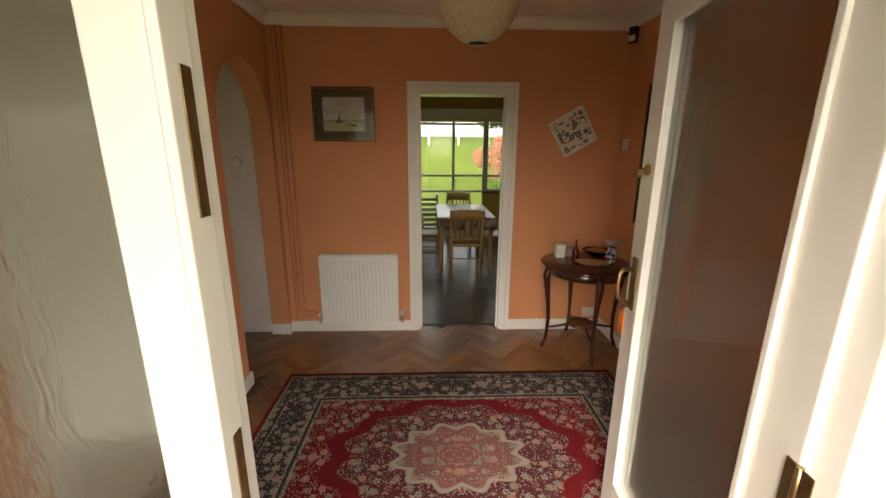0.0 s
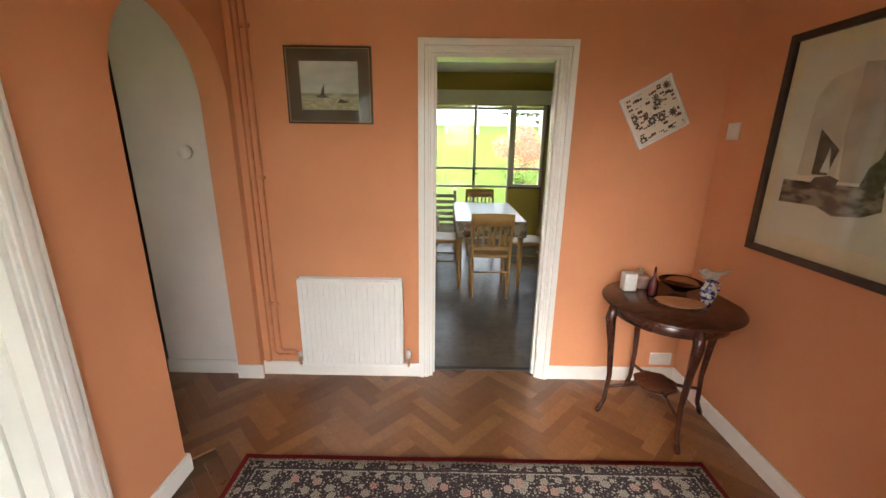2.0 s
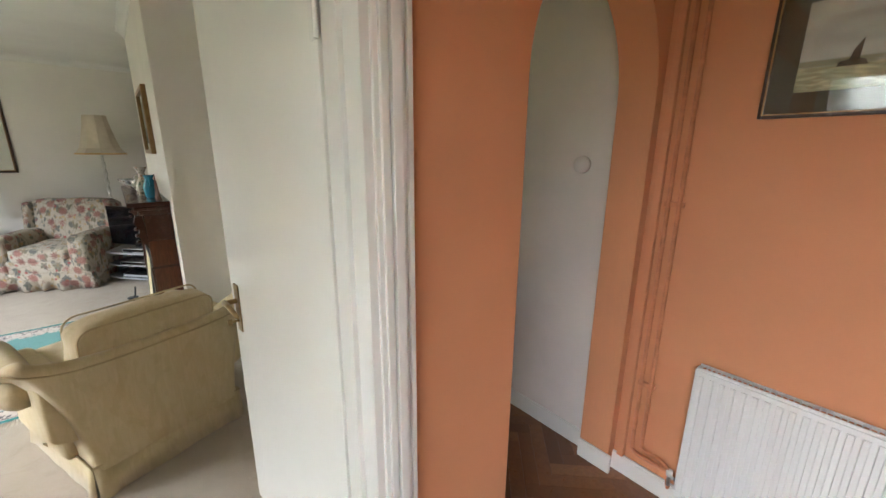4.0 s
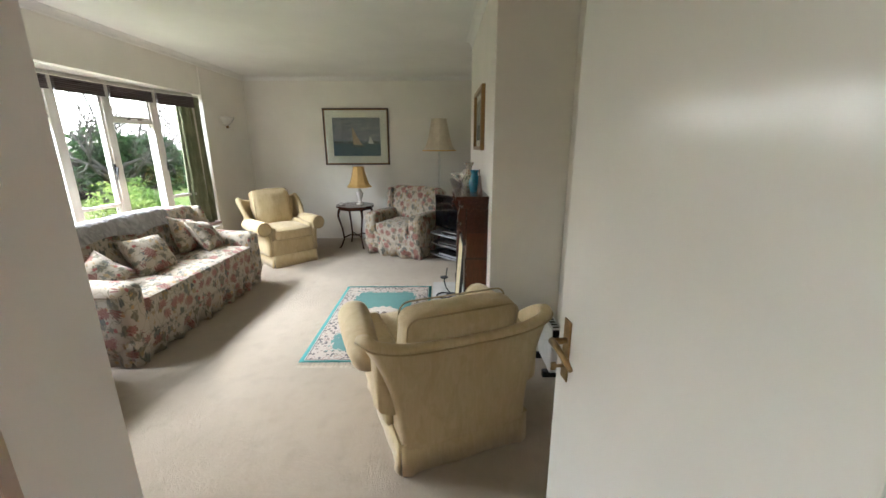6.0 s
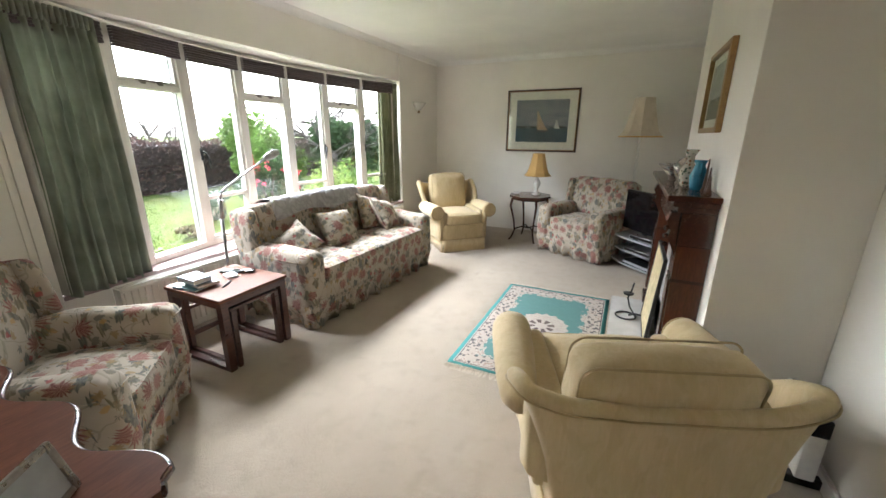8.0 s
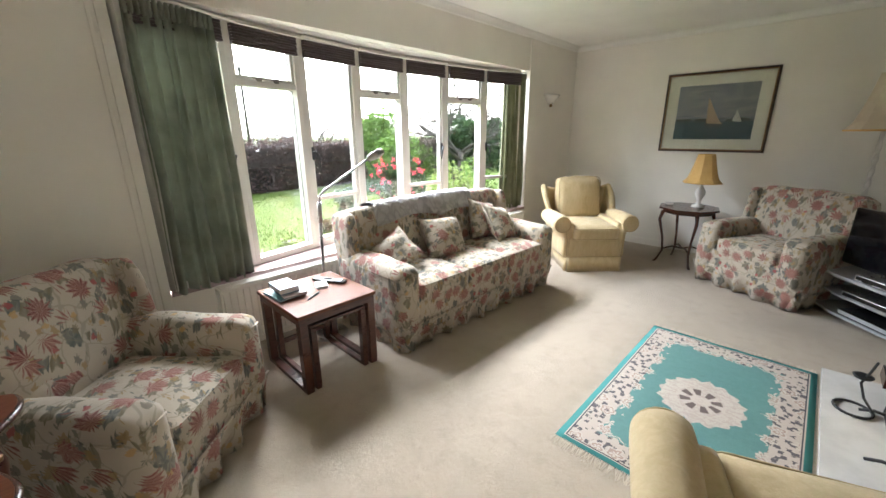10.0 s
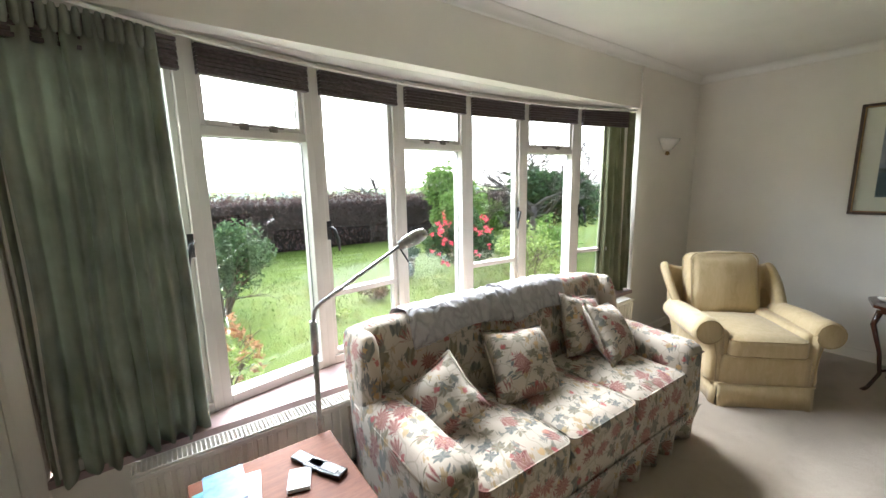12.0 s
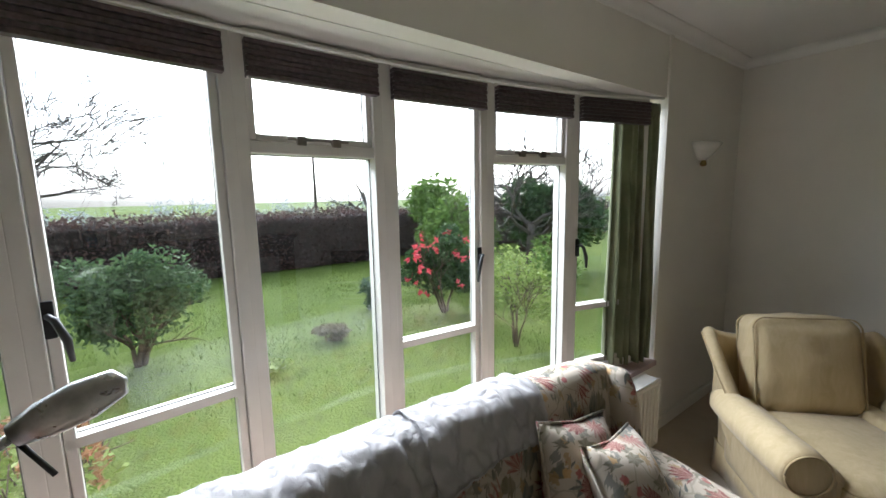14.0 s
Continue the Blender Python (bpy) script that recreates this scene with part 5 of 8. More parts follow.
def upholstered(name, label, category, m, W, D, SH, AH, BH, aw, mat, seats=1, frilled=True, group=""):
    """Slip-covered seat: local +y is the front."""
    ob = thing(name, label, category, m, group)
    bt = 0.20
    part("base", puff(B(), W / 2 - 0.025, D / 2 - 0.03, 0.13, 0.03, 12, (0, 0, 0), 0.006, pose(0, 0, 0.235)), mat, ob, smooth=True)
    iw = W - 2 * aw
    for i in range(seats):
        w = iw / seats
        x = -iw / 2 + w * (i + 0.5)
        part("seat_cushion", puff(B(), w / 2 - 0.003, (D - bt) / 2 - 0.015, 0.075, 0.035, 12, (0.0, 0.012, 0.03), 0.008, pose(x, bt / 2 - 0.01, SH - 0.055), seed=i * 3.1 + W), mat, ob, smooth=True)
        loop = rounded_loop(w / 2 - 0.006, (D - bt) / 2 - 0.018, 0.035, lambda px, py: (px + x, py + bt / 2 - 0.01, SH + 0.008))
        part("piping", piping(B(), loop, 0.0045), mat, ob)
    bh = BH - 0.25
    part("backrest", puff(B(), W / 2 - 0.03, bt / 2 - 0.01, bh / 2, 0.06, 14, (0, 0.05, 0.015), 0.012, pose(0, -D / 2 + bt / 2 + 0.0, 0.25 + bh / 2, 7), seed=W), mat, ob, smooth=True)
    if frilled:
        for s in (-1, 1):      # square side panels that run up to the top of the back
            part("wing", puff(B(), 0.045, bt / 2 + 0.03, bh / 2 - 0.02, 0.04, 10, (0.01, 0.02, 0.01), 0.01, pose(s * (W / 2 - 0.05), -D / 2 + bt / 2 + 0.03, 0.25 + bh / 2 - 0.01, 7), seed=s), mat, ob, smooth=True)
            ah = AH - 0.12
            part("arm", puff(B(), aw / 2, D / 2 - 0.03, ah / 2, 0.05, 12, (0.012, 0.015, 0.02), 0.010, pose(s * (W / 2 - aw / 2), 0.01, 0.12 + ah / 2), seed=2 * s), mat, ob, smooth=True)
            y0, y1 = -D / 2 + 0.12, D / 2 - 0.02
            x = s * (W / 2 + 0.002)
            bm = piping(B(), [(x, y0, AH - 0.06), (x, y1 - 0.03, AH - 0.06)])
            piping(bm, [(s * (W / 2 - aw + 0.03), y1 + 0.006, AH - 0.05), (s * (W / 2 - 0.03), y1 + 0.006, AH - 0.05)])
            part("piping", bm, mat, ob)
        o = 0.0
        pts = [(-W / 2 - o, -D / 2 + 0.02), (-W / 2 - o, D / 2 - 0.02), (W / 2 + o, D / 2 - 0.02), (W / 2 + o, -D / 2 + 0.02)]
        part("valance", frill(B(), pts, 0.012, 0.20, 0.028, 34, 0.035), mat, ob, "gathered floral frill", mod=solidify(0.004))
        part("piping", piping(B(), [(p[0], p[1], 0.205) for p in pts + pts[:1]], 0.006), mat, ob)
    return ob


def cushion(name, label, m, s=0.21, t=0.075, mat=None, seed=0.0, group="throw cushions on the sofa"):
    """Square scatter cushion with pinched corners."""
    ob = thing(name, label, "cushion", m, group)
    bm = B()
    n = 14
    made = {}
    for side in (-1, 1):
        for i in range(n + 1):
            for j in range(n + 1):
                u, v = 2 * i / n - 1, 2 * j / n - 1
                edge = i in (0, n) or j in (0, n)
                key = (i, j) if edge else (i, j, side)
                if key in made:
                    continue
                pinch = 1 - 0.10 * (1 - u * u) * abs(v) - 0.10 * (1 - v * v) * abs(u)
                h = t * ((1 - u * u) * (1 - v * v)) ** 0.42
                p = Vector((u * s * pinch, v * s * pinch, side * h))
                p += noise.noise_vector(p * 9 + Vector((seed, 0, 0))) * 0.014
                made[key] = bm.verts.new(p)
        for i in range(n):
            for j in range(n):
                f = []
                for a, b in ((i, j), (i + 1, j), (i + 1, j + 1), (i, j + 1)):
                    f.append(made.get((a, b)) or made[(a, b, side)])
                bm.faces.new(f if side > 0 else f[::-1]).smooth = True
    part("cover", bm, mat, ob, smooth=True)
    rim = [(-s, -s), (0, -s * 0.9), (s, -s), (s * 0.9, 0), (s, s), (0, s * 0.9), (-s, s), (-s * 0.9, 0), (-s, -s)]
    part("piping", piping(B(), [(x, y, 0) for x, y in rim], 0.005), mat, ob)
    return ob


SOFA = pose(-3.89, -0.655, 0, 0, 0, -1.8)
upholstered("floral_sofa", "three-seat sofa in a loose floral cotton cover with a frill", "sofa", SOFA, 1.86, 0.82, 0.45, 0.60, 0.90, 0.19, FLORAL, 3)
cushion("throw_cushion", "small floral cushion slumped in the sofa corner", SOFA @ pose(0.63, -0.03, 0.585, -50, 0, -50) @ pose(0, 0, 0, 0, 0, 45), 0.155, 0.075, FLORAL, 1)
cushion("throw_cushion", "square floral cushion leaning on the sofa back", SOFA @ pose(0.12, -0.04, 0.60, -52, 0, -8) @ pose(0, 0, 0, 0, 0, -6), 0.195, 0.10, FLORAL, 5)
cushion("throw_cushion", "floral cushion upright against the sofa back", SOFA @ pose(-0.50, -0.13, 0.645, -70, 0, 6) @ pose(0, 0, 0, 0, 0, -14), 0.19, 0.075, FLORAL, 8)
cushion("throw_cushion", "floral cushion propped in the far sofa corner", SOFA @ pose(-0.60, 0.0, 0.61, -56, 0, 18) @ pose(0, 0, 0, 0, 0, -14), 0.19, 0.095, FLORAL, 11)
# crumpled white cloths over the sofa back


def back_cloth(label, x0, x1, drop, lift, seed):
    ob = thing("antimacassar", label, "cloth", SOFA, "white cloths over the sofa back")
    tilt = pose(0, -0.31, 0.575, 7)
    bm = B()
    nx, nj = int((x1 - x0) / 0.0085), 34
    hy, hz, r = 0.09, 0.325, 0.05
    flat, arc_len = 2 * (hy - r), math.pi / 2 * r
    rear = 0.09
    total = rear + 2 * arc_len + flat + drop
    rows = []
    for i in range(nx + 1):
        x = x0 + (x1 - x0) * i / nx
        sx = 1 - (x / 0.9) ** 2
        col = []
        for j in range(nj + 1):
            hem = 1 + 0.05 * math.sin(x * 9 + seed)
            u = total * j / nj * (hem if j == nj else 1) - rear
            if u < 0:
                y, z, n = -hy, hz - r + u, Vector((0, -1, 0))
            elif u < arc_len:
                a = u / r
                y, z, n = -(hy - r) - r * math.cos(a), hz - r + r * math.sin(a), Vector((0, -math.cos(a), math.sin(a)))
            elif u < arc_len + flat:
                y, z, n = -(hy - r) + u - arc_len, hz, Vector((0, 0, 1))
            elif u < 2 * arc_len + flat:
                a = (u - arc_len - flat) / r
                y, z, n = hy - r + r * math.sin(a), hz - r + r * math.cos(a), Vector((0, math.sin(a), math.cos(a)))
            else:
                d = u - 2 * arc_len - flat
                y, z, n = hy + 0.05 * (1 - (1 - d / hz) ** 2) * sx, hz - r - d, Vector((0, 1, 0))
            z += 0.013 * sx
            q = Vector((x * 13 + u * 12, u * 7 - x * 6, seed))
            ridge = 1 - 2.2 * abs(noise.noise(q)) + 0.5 * (1 - 2.2 * abs(noise.noise(q * 2.3 + Vector((3, 1, 0)))))
            p = Vector((x, y, z)) + n * (lift + 0.009 * max(-0.35, ridge)) + Vector((0.006 * noise.noise(q * 0.7), 0, 0))
            col.append(bm.verts.new(tilt @ p))
        rows.append(col)
    hem_pts = [tuple(c[-1].co) for c in rows]
    for a, b in zip(rows, rows[1:]):
        for j in range(nj):
            bm.faces.new((a[j], a[j + 1], b[j + 1], b[j])).smooth = True
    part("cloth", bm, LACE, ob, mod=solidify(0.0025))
    edge = B()
    tube(edge, [(p[0], p[1] + 0.002, p[2] - 0.003 + 0.003 * math.sin(q * 1.6)) for q, p in enumerate(hem_pts)], 0.003, 5)
    part("crochet_edge", edge, LACE, ob)
    return ob


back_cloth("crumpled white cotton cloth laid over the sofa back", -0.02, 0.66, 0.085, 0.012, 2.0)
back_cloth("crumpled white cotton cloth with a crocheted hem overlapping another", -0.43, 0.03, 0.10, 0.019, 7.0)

upholstered("floral_armchair", "armchair in a loose floral cotton cover beside the desk", "armchair", pose(-1.60, -0.475, 0, 0, 0, 43), 0.84, 0.80, 0.40, 0.565, 0.88, 0.17, FLORAL, 1)
upholstered("floral_armchair", "armchair in a loose floral cotton cover near the television", "armchair", pose(-6.10, 1.30, 0, 0, 0, -118), 0.92, 0.82, 0.45, 0.60, 0.92, 0.19, FLORAL, 1)
cushion("seat_cushion", "floral cushion slumped in the armchair", pose(-1.34, -0.61, 0.58, -58, 0, 46), 0.21, 0.085, FLORAL, 14, "")


def gold_chair(label, m, sx=1.0, dz=0.0):
    """Straw-coloured easy chair: winged shell back, rolled arms, loose cushions, tailored skirt. Local +y is the front."""
    ob = thing("gold_armchair", label, "armchair", m, "straw-coloured easy chairs")
    part("base", puff(B(), 0.325 * sx, 0.385, 0.15, 0.03, 12, (0, 0, 0), 0.004, pose(0, 0, 0.22)), GOLD, ob, smooth=True)
    # shell: outer face, rolled rim and inner face swept round the back and wings
    half_rim = [(0, -0.42, 0.665), (0.20, -0.42, 0.668), (0.34, -0.415, 0.680), (0.445, -0.395, 0.705), (0.490, -0.33, 0.715), (0.488, -0.21, 0.665), (0.45, -0.08, 0.57)]
    half_base = [(0, -0.405, 0.14), (0.16, -0.405, 0.14), (0.27, -0.405, 0.14), (0.322, -0.385, 0.14), (0.330, -0.30, 0.14), (0.332, -0.19, 0.14), (0.332, -0.08, 0.14)]
    half_rim = [(x * sx, y, z + dz * (1 if i < 5 else 0.55 if i < 6 else 0)) for i, (x, y, z) in enumerate(half_rim)]
    half_base = [(x * sx, y, z) for x, y, z in half_base]
    rim, base = spline(half_rim, 5), spline(half_base, 5)
    rim = [Vector((-p.x, p.y, p.z)) for p in rim[:0:-1]] + rim
    base = [Vector((-p.x, p.y, p.z)) for p in base[:0:-1]] + base
    bm = B()
    cols, seam = [], []
    for i, (r, b) in enumerate(zip(rim, base)):
        t = rim[min(i + 1, len(rim) - 1)] - rim[max(i - 1, 0)]
        nrm = Vector((t.y, -t.x, 0)).normalized()      # outwards
        col = []
        for k in range(9):
            f = k / 8
            p = b.lerp(r, f)
            e = f ** 1.7 - f
            p.x += (r.x - b.x) * e
            p.y += (r.y - b.y) * e
            p += nrm * (0.006 * noise.noise(Vector((p.x * 6, p.z * 5, p.y * 6 + dz * 20))) - 0.006 * math.sin(f * 3.1))
            if k == 8:
                p.z -= 0.035
            col.append(p)
        seam.append(col[-1] + nrm * 0.004)
        rr = 0.030 + 0.004 * abs(r.x) / 0.45
        c = Vector((r.x, r.y, r.z - 0.035)) - nrm * (rr - 0.003)
        for k in range(1, 8):
            a = math.pi * k / 8
            col.append(c + nrm * (rr * math.cos(a)) + Vector((0, 0, rr * 1.15 * math.sin(a) + 0.004 * noise.noise(Vector((r.x * 9, r.y * 9, k * 0.4))))))
        col.append(c - nrm * rr - Vector((0, 0, 0.02)))
        col.append(c - nrm * rr - Vector((0, 0, 0.34)))
        cols.append([bm.verts.new(p) for p in col])
    for u, v in zip(cols, cols[1:]):
        for k in range(len(u) - 1):
            bm.faces.new((u[k], u[k + 1], v[k + 1], v[k])).smooth = True
    part("backrest", bm, GOLD, ob, "winged shell back with a rolled rim", smooth=True)
    part("piping", piping(B(), [tuple(p) for p in seam], 0.004), SEAM, ob)
    # loose cushions
    bcz = 0.600 + dz * 0.75
    bhz = 0.185 + dz * 0.35
    tilt = pose(0, -0.262, bcz, 12)
    part("back_cushion", puff(B(), 0.285 * sx, 0.085, bhz, 0.05, 16, (0.012, 0.035, 0.03), 0.012, tilt, seed=4, freq=9), GOLD, ob, smooth=True)
    for y in (-0.068, 0.075):
        part("piping", piping(B(), rounded_loop(0.280 * sx, bhz, 0.05, lambda x, z: tuple(tilt @ Vector((x, y, z + 0.020 * (1 - (x / (0.28 * sx)) ** 2) * (1 if z > 0 else 0))))), 0.0045), SEAM, ob)
    part("seat_cushion", puff(B(), 0.275 * sx, 0.29, 0.075, 0.04, 14, (0.0, 0.015, 0.03), 0.006, pose(0, 0.115, 0.415)), GOLD, ob, smooth=True)
    for z in (0.362, 0.470):
        part("piping", piping(B(), rounded_loop(0.272 * sx, 0.292, 0.05, lambda x, y: (x, y + 0.115, z)), 0.0045), SEAM, ob)
    for s in (-1, 1):
        part("arm", puff(B(), 0.062, 0.30, 0.19, 0.035, 12, (0.004, 0.0, 0.0), 0.005, pose(s * 0.318 * sx, 0.065, 0.335, 0, s * 12 * 0, 0)), GOLD, ob, smooth=True)
        cx = s * 0.415 * sx
        bm = lathe(B(), [(0.001, 0), (0.084, 0.0), (0.098, 0.012), (0.102, 0.06), (0.098, 0.25), (0.090, 0.42), (0.075, 0.54), (0.04, 0.60), (0.001, 0.61)], 24)
        bmesh.ops.transform(bm, matrix=Matrix.Translation((cx, 0.375, 0.515)) @ pose(0, 0, 0, 90, 0, s * 2) @ Matrix.Diagonal((0.92, 0.92, 1, 1)), verts=bm.verts[:])
        for v in bm.verts:
            v.co += noise.noise_vector(v.co * 7) * 0.005 + Vector((0, 0, 0.004 * math.sin(v.co.y * 60 + s) * max(0, v.co.y)))
        part("arm_roll", bm, GOLD, ob, smooth=True)
        # underside of the roll drawn in to the arm's outer face
        bm = prism(B(), [(0.30, 0.16), (0.336, 0.16), (0.342, 0.33), (0.365, 0.43), (0.42, 0.455), (0.43, 0.50), (0.35, 0.52), (0.30, 0.50)], -0.20, 0.372, "y")
        for v in bm.verts:
            v.co.x *= s * sx
        bmesh.ops.recalc_face_normals(bm, faces=bm.faces[:])
        part("arm_panel", bm, GOLD, ob, smooth=True)
        ring = [(cx + 0.082 * math.cos(a), 0.379, 0.515 + 0.082 * math.sin(a)) for a in (2 * math.pi * q / 20 for q in range(21))]
        part("piping", piping(B(), ring, 0.0045), SEAM, ob)
        part("piping", piping(B(), [(s * 0.342 * sx, 0.374, 0.17), (s * 0.348 * sx, 0.376, 0.34), (s * 0.372 * sx, 0.376, 0.44)], 0.004), SEAM, ob)
    w, d = 0.335 * sx, 0.392
    pts = [(-w, -d), (-w, d), (w, d), (w, -d)]
    for i in range(4):
        a, b = Vector(pts[i]), Vector(pts[(i + 1) % 4])
        k = 18
        bm, u = B(), []
        nn = -Vector((b.y - a.y, a.x - b.x)).normalized()
        for j in range(k + 1):
            p = a + (b - a) * (j / k)
            f = 0.010 * noise.noise(Vector((p.x * 6, p.y * 6, dz))) + (0.012 if j in (1, k - 1) else -0.006 if j in (0, k) else 0)
            u.append((bm.verts.new((p.x, p.y, 0.165)), bm.verts.new((p.x + nn.x * (0.012 + f), p.y + nn.y * (0.012 + f), 0.006))))
        for (a0, a1), (b0, b1) in zip(u, u[1:]):
            bm.faces.new((a0, b0, b1, a1)).smooth = True
        part("skirt_panel", bm, GOLD, ob, "tailored skirt with corner pleats", mod=solidify(0.005))
    part("piping", piping(B(), [(x * 1.01, y * 1.01, 0.168) for x, y in pts + pts[:1]], 0.0045), SEAM, ob)
    return ob


gold_chair("straw-coloured easy chair with rolled arms in the window corner", pose(-5.74, -0.37, 0, 0, 0, -45), 0.86, 0.13)
gold_chair("straw-coloured easy chair with a loose back cushion, facing the fireplace", pose(-2.535, 1.785, 0, 0, 0, 111), 1.0, 0.0)

# ---- rugs ----
def rug(name, label, cx, cy, hx, hy, mat, fringe_x=None, th=0.012):
    ob = thing(name, label, "rug", pose(cx, cy, 0.001))
    bm = B()
    nx, ny = 30, 22
    g = [[bm.verts.new((-hx + 2 * hx * i / nx, -hy + 2 * hy * j / ny, th + 0.004 * noise.noise(Vector((i * 0.4, j * 0.4, hx))))) for j in range(ny + 1)] for i in range(nx + 1)]
    for i in range(nx):
        for j in range(ny):
            bm.faces.new((g[i][j], g[i + 1][j], g[i + 1][j + 1], g[i][j + 1])).smooth = True
    rim = [g[i][0] for i in range(nx + 1)] + [g[nx][j] for j in range(1, ny + 1)] + [g[i][ny] for i in range(nx - 1, -1, -1)] + [g[0][j] for j in range(ny - 1, 0, -1)]
    low = [bm.verts.new((v.co.x, v.co.y, 0)) for v in rim]
    for i in range(len(rim)):
        j = (i + 1) % len(rim)
        bm.faces.new((rim[i], low[i], low[j], rim[j]))
    part("carpet_field", bm, mat, ob)
    if fringe_x:
        rng = random.Random(3)
        for s in (-1, 1):
            bm = B()
            for k in range(130):
                y = -hy + 2 * hy * (k + 0.5) / 130
                dy = rng.uniform(-0.01, 0.01)
                tube(bm, [(s * (hx - 0.004), y, th * 0.8), (s * (hx + fringe_x * 0.5), y + dy, 0.006), (s * (hx + fringe_x * rng.uniform(0.8, 1.1)), y + dy * 2, 0.003)], 0.0025, 4)
            tagged(part("fringe", bm, FRINGE, ob, "knotted cream fringe"), kind="stuff")
    return ob


rug("red_rug", "red patterned oriental rug with a flowered border on the parquet", 0.65, 2.06, 1.13, 0.775,
    rug_mat("red_oriental_pile", 1.13, 0.775, (0.21, 0.009, 0.014), (0.042, 0.032, 0.034), (0.38, 0.34, 0.28), (0.05, 0.035, 0.04), (0.42, 0.06, 0.05), (0.60, 0.40), 19))
rug("green_rug", "turquoise Chinese-style rug with cream flowers and fringed ends", -3.80, 1.24, 0.775, 0.46,
    chinese_rug_mat("turquoise_pile", 0.775, 0.46), 0.06)


# ---- pictures ----
def sea_print(name, sky0, sky1, sea, haze, zsea, h):
    """Printed seascape: clouded sky over dark water. z runs up the sheet."""
    k = Net(name)
    v = k.co()
    p = k.xyz(v)
    n1 = k.noise(k.co((4, 1, 12)), 1.6, 5)[0]
    sky = k.mix(k.step(n1, 0.35, 0.7), sky0, sky1)
    wave = k.noise(k.co((14, 1, 60)), 2.0, 4)[0]
    water = k.mix(k.step(wave, 0.4, 0.7), sea, tuple(min(1, c * 1.7) for c in sea))
    c = k.mix(k.step(p[2], zsea - 0.006, zsea + 0.006), water, sky)
    band = k.math("SUBTRACT", 1, k.step(k.math("ABSOLUTE", k.math("SUBTRACT", p[2], zsea + h * 0.03)), h * 0.02, h * 0.05))
    c = k.mix(k.math("MULTIPLY", band, k.step(n1, 0.42, 0.5)), c, haze)
    return k.done(c, 0.6)


def picture(name, label, m, w, h, fw, fmat, art, mount=None, mw=0.0, depth=0.022, shapes=(), art_box=None, inner=True):
    """Framed picture on a wall: local x along it, z up, facing -y; origin at the middle of its back."""
    ob = thing(name, label, "picture", m)
    bm = frame_bars(B(), -w / 2, w / 2, -h / 2, h / 2, fw, -depth, 0, 0, 0.004)
    part("frame", bm, fmat, ob)
    if inner:
        bm = frame_bars(B(), -w / 2 + fw * 0.7, w / 2 - fw * 0.7, -h / 2 + fw * 0.7, h / 2 - fw * 0.7, fw * 0.3, -depth - 0.002, -depth + 0.01, 0, 0.001)
        part("inner_moulding", bm, GILT, ob)
    iw, ih = w / 2 - fw, h / 2 - fw
    part("backing", box(B(), -iw, iw, -0.006, -0.002, -ih, ih), mount or art, ob)
    ax0, ax1, az0, az1 = art_box or (-iw + mw, iw - mw, -ih + mw, ih - mw)
    part("print", box(B(), ax0, ax1, -0.0085, -0.0065, az0, az1), art, ob)
    for nm, mat, pts in shapes:
        part(nm, prism(B(), pts, -0.0105, -0.0088, "y"), mat, ob)
    g = part("glass", box(B(), -iw, iw, -0.016, -0.0145, -ih, ih), PICGLASS, ob)
    return ob


INK = plain("sepia_ink", (0.10, 0.085, 0.07), 0.8, 0.5, 60)
SAILT = plain("tan_sail_ink", (0.52, 0.36, 0.24), 0.8, 0.1)
SAILW = plain("white_sail_ink", (0.66, 0.64, 0.60), 0.8, 0.1)
GREYMOUNT = plain("grey_brown_mount", (0.105, 0.085, 0.065), 0.8, 0.08)
picture("sea_picture", "framed watercolour of sailing barges with a dark grey mount", pose(-0.16, BY, 1.815), 0.475, 0.40, 0.014, DARKFRAME,
        sea_print("barge_print", (0.55, 0.55, 0.52), (0.72, 0.72, 0.68), (0.42, 0.40, 0.26), (0.35, 0.35, 0.25), -0.055, 0.26), GREYMOUNT, 0.0, 0.02,
        (("printed_boat", INK, [(-0.075, -0.062), (-0.01, -0.062), (-0.018, -0.048), (-0.03, -0.045), (-0.028, 0.01), (-0.045, -0.02), (-0.05, -0.045), (-0.07, -0.05)]),
         ("printed_boat", INK, [(0.04, -0.085), (0.085, -0.09), (0.11, -0.08), (0.08, -0.075), (0.06, -0.068)])), (-0.16, 0.16, -0.125, 0.125))
WASHM = Net("sepia_wash")
_n = WASHM.noise(WASHM.co((6, 1, 14)), 2.2, 5)[0]
WASHM = WASHM.done(WASHM.mix(WASHM.step(_n, 0.4, 0.6), (0.05, 0.045, 0.04), (0.30, 0.26, 0.21)), 0.8)
SAILG = plain("grey_sail_wash", (0.50, 0.45, 0.37), 0.8, 0.14, 9)
SAILP = plain("pale_sail_wash", (0.62, 0.57, 0.48), 0.8, 0.12, 7)
SHEET = plain("aged_paper", (0.76, 0.70, 0.60), 0.8, 0.05, 4)
